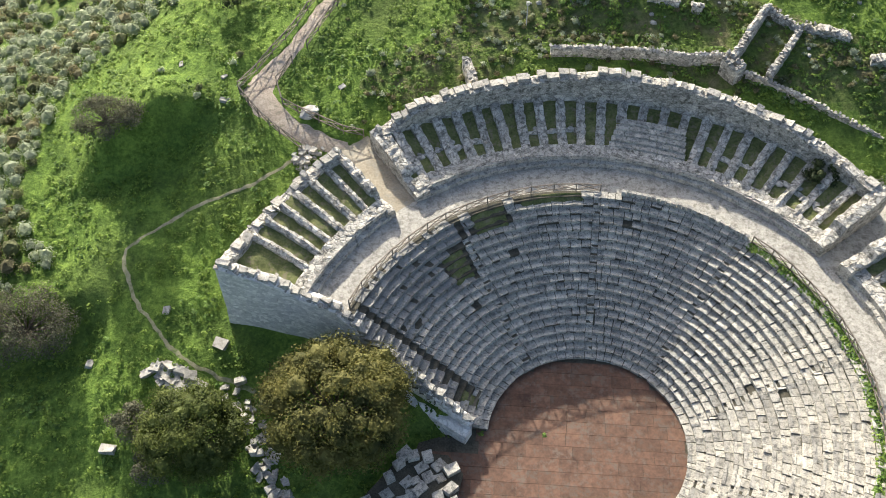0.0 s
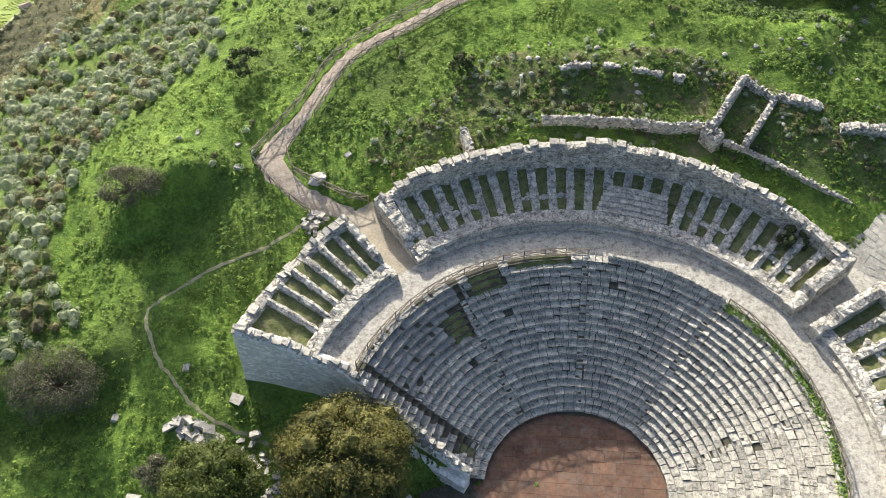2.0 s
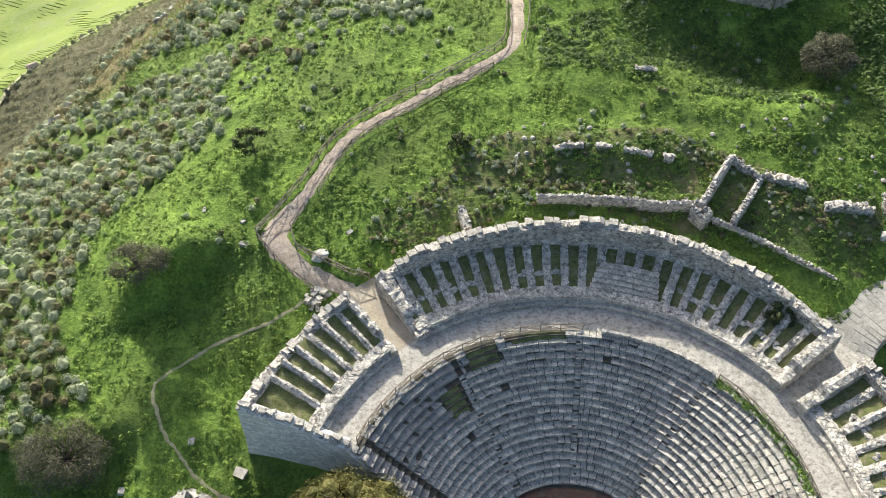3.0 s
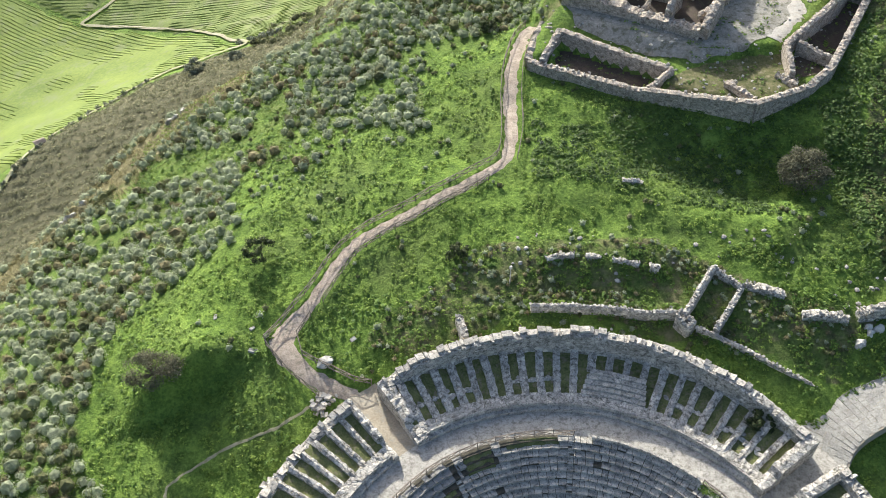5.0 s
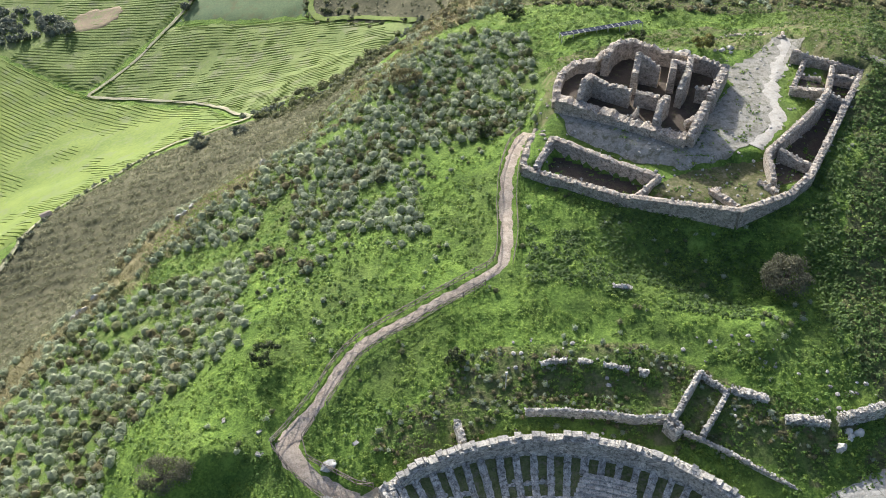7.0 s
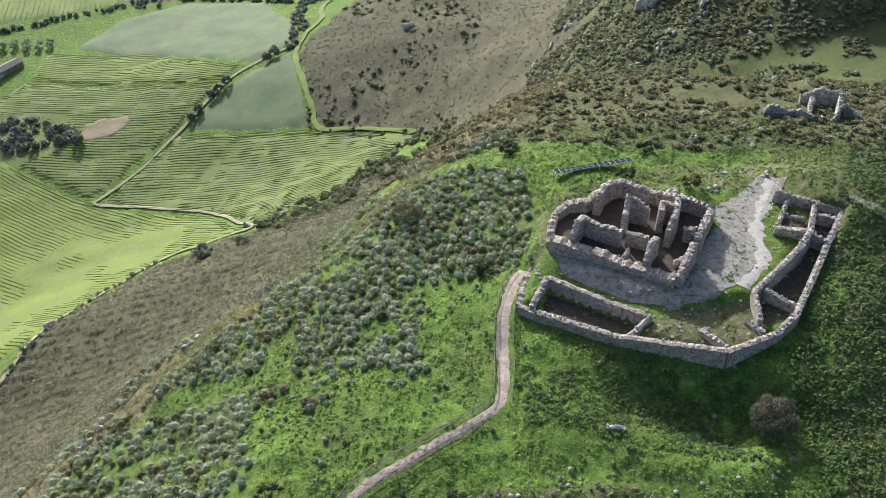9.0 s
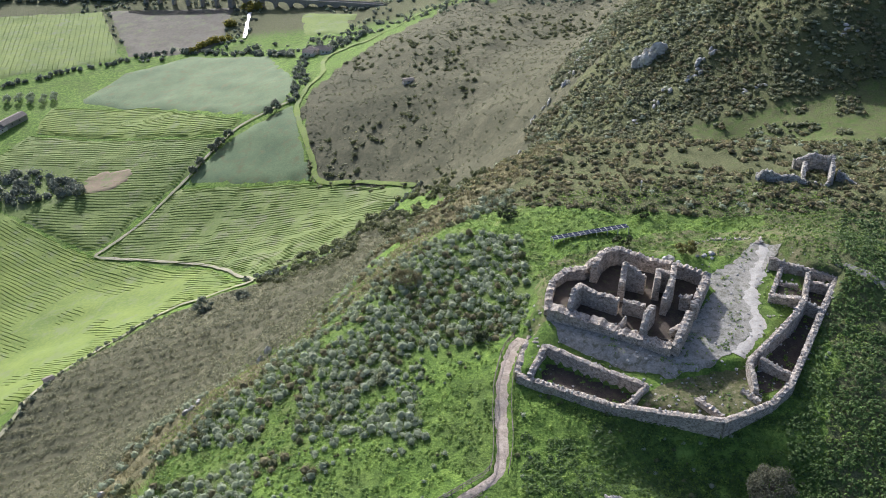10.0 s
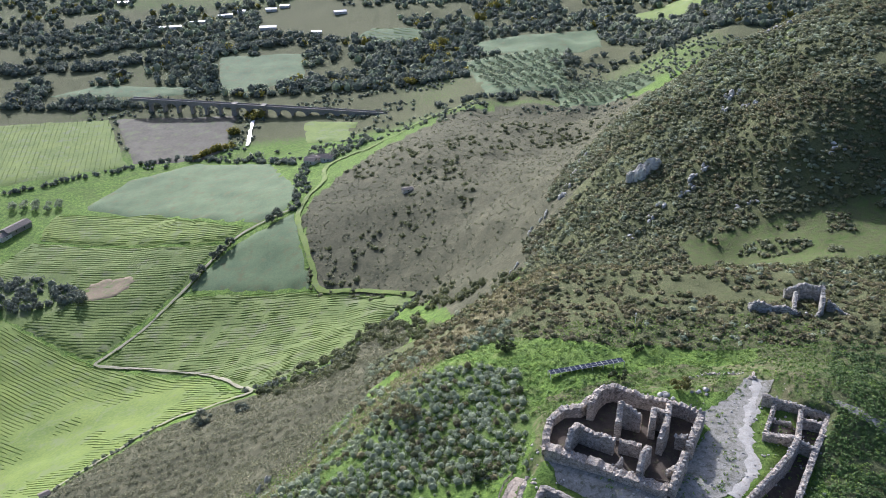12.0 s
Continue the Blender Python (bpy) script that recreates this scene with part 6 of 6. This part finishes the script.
# single trees that stand out in the fields
for x, y, h, rx in ((-113, 596, 6, 3.4), (-108, 600, 7, 3.6), (-142, 571, 6, 3.4), (-146, 565, 6, 3.2), (-137, 577, 6, 3), (-156, 547, 5, 3), (-152, 553, 6, 3.2), (-232, 548, 7, 4), (-246, 552, 6, 3.6), (-262, 550, 6, 3.6), (-106, 353, 6, 4.6), (-87, 352, 4, 3.4), (-242, 1011, 18, 9), (-236, 1005, 14, 7), (130, 900, 10, 8)):
    tree("field_tree", x, y, h, rx, rx, LEAF_VALLEY, "dark green tree standing in the fields", clumps=20, sprays=26, size=.5, group="field trees", crown_low=.05, spread=.36)

# olive orchards
olive = tree("olive_tree", 60.0, 900.0, 5.0, 2.9, 2.9, LEAF_GREY, "small grey green olive tree in an orchard row", clumps=10, sprays=14, size=.6, group="orchard olives", crown_low=.15, spread=.45, base=0.0)
olive.matrix_world = Matrix.Identity(4)
spots = []
for poly, gx, gy, turn in (([(34, 1005), (136, 1034), (122, 866), (52, 846)], 11.5, 11.5, .3), ([(114, 876), (190, 876), (190, 804), (114, 804)], 8, 9, .1), ([(-340, 712), (-296, 710), (-300, 698), (-338, 695)], 9, 7, .2)):
    mx, my = sum(p[0] for p in poly) / 4, sum(p[1] for p in poly) / 4
    c, s = math.cos(turn), math.sin(turn)
    for i in range(-12, 13):
        for k in range(-12, 13):
            x, y = mx + i * gx * c - k * gy * s + jit(.8), my + i * gx * s + k * gy * c + jit(.8)
            if inside_plan(poly, x, y):
                spots.append((x, y))
for i, (x, y) in enumerate(spots):
    m = Matrix.Translation((x, y, float(gz(x, y)))) @ Matrix.Rotation(jit(3), 4, "Z") @ Matrix.Diagonal((*(rnd.uniform(.8, 1.15),) * 3, 1)) @ Matrix.Translation((-60, -900, 0))
    if i == 0:
        olive.matrix_basis = m
    else:
        copy_thing(olive, m).scale = m.to_scale()


# ---- buildings of the valley ----
STONE_FAR = surface("viaduct_stone", (0.24, 0.22, 0.19), (0.38, 0.35, 0.30), 1.0, 8, relief=0.03, stain=(0.2, 0.19, 0.16), stain_size=4)
ROOF = surface("roof_tiles", (0.16, 0.138, 0.118), (0.26, 0.228, 0.195), 0.5, 3, relief=0.03)
PLASTER = surface("old_plaster", (0.50, 0.47, 0.42), (0.70, 0.67, 0.62), 0.6, 4, relief=0.01)
SHEET = surface("white_sheet_roof", (0.42, 0.43, 0.44), (0.60, 0.61, 0.61), 0.8, 5, rough=0.4, relief=0.0)


def viaduct():
    """Long stone railway viaduct on round arches."""
    thing = empty("viaduct", "long grey stone railway viaduct on round arches", "bridge")
    a, b = Vector((-280, 918, 0)), Vector((-62, 862, 0))
    d = (b - a).normalized()
    n = Vector((-d.y, d.x, 0))
    length = (b - a).length

    def deck(u):
        return -187.5 + 6.0 * u / length

    def box(kind, u0, u1, v0, v1, z0, z1):
        """z0, z1: heights under and over the deck, or a depth that reaches the ground."""
        p = []
        for z in (z0, z1):
            for u, v in ((u0, v0), (u1, v0), (u1, v1), (u0, v1)):
                q = a + d * u + n * v
                p.append((q.x, q.y, deck(u) + z))
        link(kind, p, BOX_FACES, STONE_FAR, thing)
    box("deck", -20, length + 20, -2.6, 2.6, -1.6, 0)
    for v in (-2.7, 2.4):
        box("parapet", -20, length + 20, v, v + .3, 0.004, 1.0)
    spans = 15
    span = length / spans
    for i in range(spans + 1):
        u = i * span
        c = a + d * u
        wide = 2.4 if i in (6, 8) else 1.2
        box("pier", u - wide, u + wide, -2.5 - (wide > 2) * .8, 2.5 + (wide > 2) * .8, min(-3.0, float(gz(c.x, c.y)) - 2 - deck(u)), 1.4 if wide > 2 else -1.6)
    k = 10
    for i in range(spans):
        u0, u1 = i * span + 1.1, (i + 1) * span - 1.1
        r = (u1 - u0) / 2
        vs, fs = [], []
        for j in range(k + 1):
            t = math.pi * j / k
            u = (u0 + u1) / 2 - r * math.cos(t)
            z = deck(u) - 2.2 - r * .75 * (1 - math.sin(t))
            for v in (-2.5, 2.5):
                q = a + d * u + n * v
                vs += [(q.x, q.y, z), (q.x, q.y, deck(u) - 1.55)]
        for j in range(k):
            o = 4 * j
            fs += [(o, o + 4, o + 5, o + 1), (o + 2, o + 3, o + 7, o + 6), (o, o + 2, o + 6, o + 4)]
        link("arch", vs, fs, STONE_FAR, thing)


def house(name, x, y, lx, ly, h, turn, wall, roof, label, pitch=.35, windows=2, group=""):
    z = float(gz(x, y))
    thing = empty(name, label, "building", group)
    m = pose(x, y, z, 0, 0, turn)

    def world_of(pts):
        return [m @ Vector(p) for p in pts]
    link("wall", world_of([(-lx / 2, -ly / 2, -1), (lx / 2, -ly / 2, -1), (lx / 2, ly / 2, -1), (-lx / 2, ly / 2, -1), (-lx / 2, -ly / 2, h), (lx / 2, -ly / 2, h), (lx / 2, ly / 2, h), (-lx / 2, ly / 2, h)]), BOX_FACES, wall, thing)
    e, rh = .4, ly / 2 * pitch
    pts = [(-lx / 2 - e, -ly / 2 - e, h), (lx / 2 + e, -ly / 2 - e, h), (lx / 2 + e, ly / 2 + e, h), (-lx / 2 - e, ly / 2 + e, h), (-lx / 2 - e, 0, h + rh + .2), (lx / 2 + e, 0, h + rh + .2)]
    link("roof", world_of(pts), [(0, 1, 5, 4), (2, 3, 4, 5), (3, 0, 4), (1, 2, 5), (0, 3, 2, 1)], roof, thing)
    for i in range(windows):
        u = -lx / 2 + lx * (i + 1) / (windows + 1)
        v = -ly / 2 - .05
        link("window", world_of([(u - .5, v, h * .45), (u + .5, v, h * .45), (u + .5, v + .3, h * .45), (u - .5, v + .3, h * .45), (u - .5, v, h * .78), (u + .5, v, h * .78), (u + .5, v + .3, h * .78), (u - .5, v + .3, h * .78)]), BOX_FACES, SOIL, thing)


viaduct()
house("farmhouse", -318, 662, 22, 9, 4.5, 62, STONE_FAR, ROOF, "old stone farmhouse with a tiled roof at the vineyard edge")
house("farmhouse", -323, 650, 9, 7, 3.5, 62, PLASTER, ROOF, "small pale farm annex beside the farmhouse", windows=1)
for x, y, lx, ly, t in ((-331, 1205, 30, 6, 12), (-295, 1222, 26, 6, 14), (-268, 1246, 18, 6, 16), (-204, 1184, 20, 9, 8), (-212, 1267, 14, 8, 5), (-196, 1280, 12, 8, -8), (-141, 1152, 12, 8, 10), (-250, 1262, 10, 7, 0), (-120, 1240, 16, 8, 20), (-420, 1320, 14, 8, 12), (30, 1290, 14, 8, 0)):
    house("farm_shed", x, y, lx, ly, 3.2, t, PLASTER, SHEET, "white roofed farm shed far across the valley", .15, 1, "valley sheds")
house("field_hut", -18, 585, 7, 4, 2.2, 20, PLASTER, ROOF, "tiny hut on the brown hillside", .3, 1)
house("field_hut", -168.5, 321, 4, 3, 1.8, 40, STONE_FAR, ROOF, "tiny grey hut beside the farm track", .3, 1)
for x, y in ((-96, 726), (-90, 730), (-86, 722), (-99, 719)):
    house("village_house", x, y, 9, 7, 4, rnd.uniform(-30, 30), PLASTER, ROOF, "small house half hidden among trees", .4, 2, "village houses")

# ---- small things ----
def stone_thing(x, y, s, label, z=None, flat=.6, group="fallen stones"):
    z = float(gz(x, y)) if z is None else z
    ob = link("fallen_stone", rough_box(0, 0, -.08 * s, s * rnd.uniform(.8, 1.3), s * rnd.uniform(.6, .95), s * flat * rnd.uniform(.7, 1.2), 0, s * .1, jit(.12)), BOX_FACES, RUBBLE)
    ob.matrix_world = Matrix.Translation((x, y, z)) @ Euler((jit(.2), jit(.2), jit(3))).to_matrix().to_4x4()
    return tagged(ob, label, "stone", group)


# blocks tumbled beside the trees
for k in range(70):
    t = rnd.random()
    x, y = -17.6 + 5.4 * t + jit(1.0), 41.0 - 10.0 * t + jit(.7)
    stone_thing(x, y, rnd.uniform(.3, .8), "pale fallen block beside the evergreen trees")
for k in range(34):
    t = rnd.random()
    x, y = -24.6 + 3.4 * t + jit(1.1), 43.2 - 2.4 * t + jit(.8)
    stone_thing(x, y, rnd.uniform(.4, 1.25), "flat grey slab tumbled in the grass", flat=.35)
for x, y, s in ((-18.9, 44.7, 1.3), (-27.6, 36.3, 1.2), (-24.0, 47.8, .9), (-17.0, 41.6, 1.1), (-18.2, 53.6, 1.0), (-17.6, 54.2, .9), (-30.6, 44.0, .7), (-21.2, 71.2, .5), (-9.6, 69.0, .6), (-25.6, 72.8, .6), (-20.8, 68.2, .7)):
    stone_thing(x, y, s, "single pale block lying in the grass", flat=.4)
for k in range(26):
    stone_thing(-12.4 + jit(1.5), 61.6 + jit(1.2), rnd.uniform(.3, .7), "loose stone heaped beside the passage")
rock = Shell()
rock.add(*boulder(-12.6, 66.6, float(gz(-12.6, 66.6)) + .12, 1.05, .8, .55, .4, .2, 2))
tagged(rock.put("boulder", ROCK), "pale rounded boulder at the path bend", "boulder")


def stage_ruin():
    """The low corner of masonry at the stage's edge."""
    thing = empty("stage_ruin", "low corner of large pale blocks beside the stage", "ruin")
    poly = [(-7.6, 30.0), (-3.0, 35.6), (.4, 35.2), (1.6, 33.6), (.2, 28.0), (-4, 26)]
    filled("bed", poly, FLOOR + .5, FLOOR - .6, CORE, thing)
    k = 0
    for i in range(-9, 4):
        for j in range(26, 37):
            x, y = i + .5 + jit(.3) + (j % 2) * .4, j + jit(.3)
            if inside_plan(poly, x, y) and rnd.random() < .86:
                edge = float(near_line(poly + poly[:1], x, y)) < .8
                link("block", rough_box(x, y, FLOOR + .3, rnd.uniform(.7, 1.15), rnd.uniform(.6, .95), rnd.uniform(.3, .5) + (.5 if edge else 0), .5 + jit(.3), .07), BOX_FACES, SEAT, thing)


stage_ruin()


def flag_road():
    """The ancient street of flagstones beside the theatre."""
    road = empty("stone_street", "ancient street of worn irregular flagstones", "street", kind="structure")
    line = curve_points([(38.6, 53.6), (41.2, 57.6), (45.4, 60.2), (50.6, 62.2), (58, 65)], .72)
    nor = sides(line)
    # the bed runs smoothly over the bumps of the ground
    along = np.array([max(float(gz(p.x + n.x * o, p.y + n.y * o)) for o in (-2, 0, 2)) for p, n in zip(line, nor)])
    along = np.convolve(np.pad(along, 6, mode="edge"), np.ones(13) / 13, "valid") + .12
    bed = Shell()
    vs = []
    for p, n, z in zip(line, nor, along):
        for o, drop in ((-2.9, .9), (-2.75, 0), (2.75, 0), (2.9, .9)):
            vs.append((p.x + n.x * o, p.y + n.y * o, z - drop))
    bed.add(vs, [(4 * i + k, 4 * i + 4 + k, 4 * i + 5 + k, 4 * i + 1 + k) for i in range(len(line) - 1) for k in (0, 1, 2)])
    bed.put("bedding", EARTH, road)
    rise = np.gradient(along) / .72
    for i, (p, n, z) in enumerate(zip(line, nor, along)):
        o = -2.7 + (i % 2) * .2
        while o < 2.3:
            w = rnd.uniform(.5, .85)
            q = p + n * (o + w / 2)
            link("flagstone", rough_box(q.x, q.y, z - .08, .71, w - .03, .12, math.atan2(-n.x, n.y) + jit(.03), .025, rise[i]), BOX_FACES, FLAG, road)
            o += w


flag_road()


def solar_array():
    glass = bpy.data.materials.new("solar_glass")
    glass.use_nodes = True
    b = glass.node_tree.nodes["Principled BSDF"]
    b.inputs["Base Color"].default_value, b.inputs["Roughness"].default_value = (0.03, 0.037, 0.055, 1), 0.7
    b.inputs["Specular IOR Level"].default_value = 0.0
    thing = empty("solar_array", "long row of tilted solar panels on a steel rack", "solar panels")
    a, e = Vector((21.6, 148.6, 0)), Vector((35.6, 150.6, 0))
    d = (e - a).normalized()
    n = Vector((-d.y, d.x, 0))
    za, ze = 26.5, 27.9
    cols, length = 14, (e - a).length

    def at(u, v):
        p = a + d * u + n * v
        return Vector((p.x, p.y, za + (ze - za) * u / length - v * .25))
    for i in range(cols):
        for j in range(2):
            u0, u1 = i * length / cols + .03, (i + 1) * length / cols - .03
            v0, v1 = j * 1.05 + .03, j * 1.05 + 1.02
            top = [at(u0, v0), at(u1, v0), at(u1, v1), at(u0, v1)]
            panel = link("panel", [q - Vector((0, 0, .05)) for q in top] + top, BOX_FACES, PALE_PANE, thing, "pale framed panel")
            inner = [at(u0 + .025, v0 + .025), at(u1 - .025, v0 + .025), at(u1 - .025, v1 - .025), at(u0 + .025, v1 - .025)]
            link("pane", [q + Vector((0, 0, .004)) for q in inner] + [q + Vector((0, 0, .012)) for q in inner], BOX_FACES, glass, panel)
    for i in range(8):
        for v in (.15, 1.9):
            p = at(i * length / 7, v)
            z = float(gz(p.x, p.y)) - .3
            link("post", [(p.x + x, p.y + y, w) for w in (z, p.z - .05) for x, y in ((-.05, -.05), (.05, -.05), (.05, .05), (-.05, .05))], BOX_FACES, PALE_PANE, thing)


solar_array()


def pole(x, y, h):
    thing = empty("survey_pole", "thin pale pole with a small white box on the bank", "pole")
    z = float(gz(x, y))
    sh = Shell()
    limb(sh, Vector((x, y, z - .3)), Vector((x, y, z + h)), .05, .045, 8)
    sh.put("shaft", PALE_PANE, thing)
    link("box", rough_box(x, y, z + h - .1, .3, .22, .35, .3, .01), BOX_FACES, PLASTER, thing)


pole(8.1, 75.4, 2.6)
pole(41.0, 168.0, 2.4)


def info_board(x, y):
    thing = empty("white_sign", "small white sign lying in the grass", "sign")
    z = float(gz(x, y))
    link("board", rough_box(x, y, z + .25, .7, .08, .5, .6, .01), BOX_FACES, PLASTER, thing)
    link("post", rough_box(x, y, z - .2, .07, .07, .5, .6, .005), BOX_FACES, TIMBER, thing)


info_board(14.4, 147.0)


# ---- rock on the slopes ----
def crag(x, y, sx, sy, h, turn, n, label):
    """An outcrop of several weathered faces."""
    thing = empty("rock_outcrop", label, "rock", "limestone outcrops")
    c, s = math.cos(radians(turn)), math.sin(radians(turn))
    for _ in range(n):
        u, v = jit(sx), jit(sy)
        px, py = x + u * c - v * s, y + u * s + v * c
        k = rnd.uniform(.5, 1.0)
        link("rock_face", *boulder(px, py, float(gz(px, py)) + h * .1, max(.5, sx * .42) * k, max(.5, sy * .6) * k, h * .62 * k, radians(turn) + jit(.5), .16, 2), ROCK, thing)


crag(94.5, 401.7, 6.5, 2.6, 9.0, -8, 22, "tall pale limestone outcrop with a dark cleft on the hill")
for x, y, sx, sy, h, t in ((112.3, 379.6, 5, 1.6, 2.4, 35), (105.2, 372.4, 5, 1.6, 2.2, 35), (93.9, 367.7, 3.5, 1.8, 2.2, 40), (89.3, 361.5, 2.6, 1.4, 2.0, 60), (124.6, 350.8, 4, 1.2, 1.2, -20), (136.7, 429.7, 4, 2, 4.0, -30), (141.1, 413.8, 3.4, 2, 3.0, -20), (133.0, 421.0, 2.5, 1.5, 3.0, 60), (175.9, 483.7, 6, 2.4, 4.0, 30), (168.0, 480.0, 3, 2, 2.4, 30), (159.7, 358.6, 4, 2, 1.6, 0), (80.0, 486.0, 4, 1.8, 3.6, 70), (72.0, 466.0, 3, 1.6, 3.0, 70), (66.2, 449.2, 5, 1.6, 3.2, 65), (55.4, 438.4, 4, 1.4, 3.2, 60), (48.2, 433.8, 4, 1.4, 2.6, 60), (38.0, 400.0, 4, 1.2, 2.6, 60), (30.0, 370.0, 4, 1.2, 2.0, 60), (26, 330, 4, 1.2, 1.6, 60), (79.0, 353.8, 5, 1.4, 1.0, 5), (72.0, 350.0, 4, 1.2, 1.0, 15), (-37.6, 164.9, 2.4, 1.1, 3.2, 60), (-44.0, 131.5, 2.0, .7, 1.4, 40), (-58.5, 113.6, 2.4, .7, 1.5, 40), (47.5, 68.2, 1.7, 1.0, 1.3, 10), (39.8, 138.2, 2.0, 1.0, .9, 20), (47.0, 139.8, 1.6, .8, .8, 0)):
    crag(x, y, sx, sy, h, t, 6, "pale weathered limestone rock breaking through the slope")


def yard_rubble():
    """Small stones strewn over the yard and below the walls."""
    sh = Shell()
    for _ in range(900):
        x, y = rnd.uniform(14, 68), rnd.uniform(98, 148)
        inner = inside_plan([(17.5, 122.6), (35.8, 112.5), (45.2, 130.2), (31.4, 137.6), (19, 131)], x, y)
        if inside_plan(CASTLE_RING, x, y) and not inner:
            s = rnd.uniform(.1, .34)
            sh.add(*boulder(x, y, float(gz(x, y)) + .06, s, s * .8, s * .55, jit(3)))
    for _ in range(170):
        x, y = rnd.uniform(8, 52), rnd.uniform(66, 82)
        if 68 + .06 * x < y and clear_of_works(x, y) and float(lumps(x, y, 4, 81)) > .1:
            s = rnd.uniform(.12, .4)
            sh.add(*boulder(x, y, float(gz(x, y)) + .06, s, s * .8, s * .55, jit(3)))
    tagged(sh.put("strewn_stones", RUBBLE), "small pale stones strewn over the yard and the bank", "stones", kind="stuff")


yard_rubble()
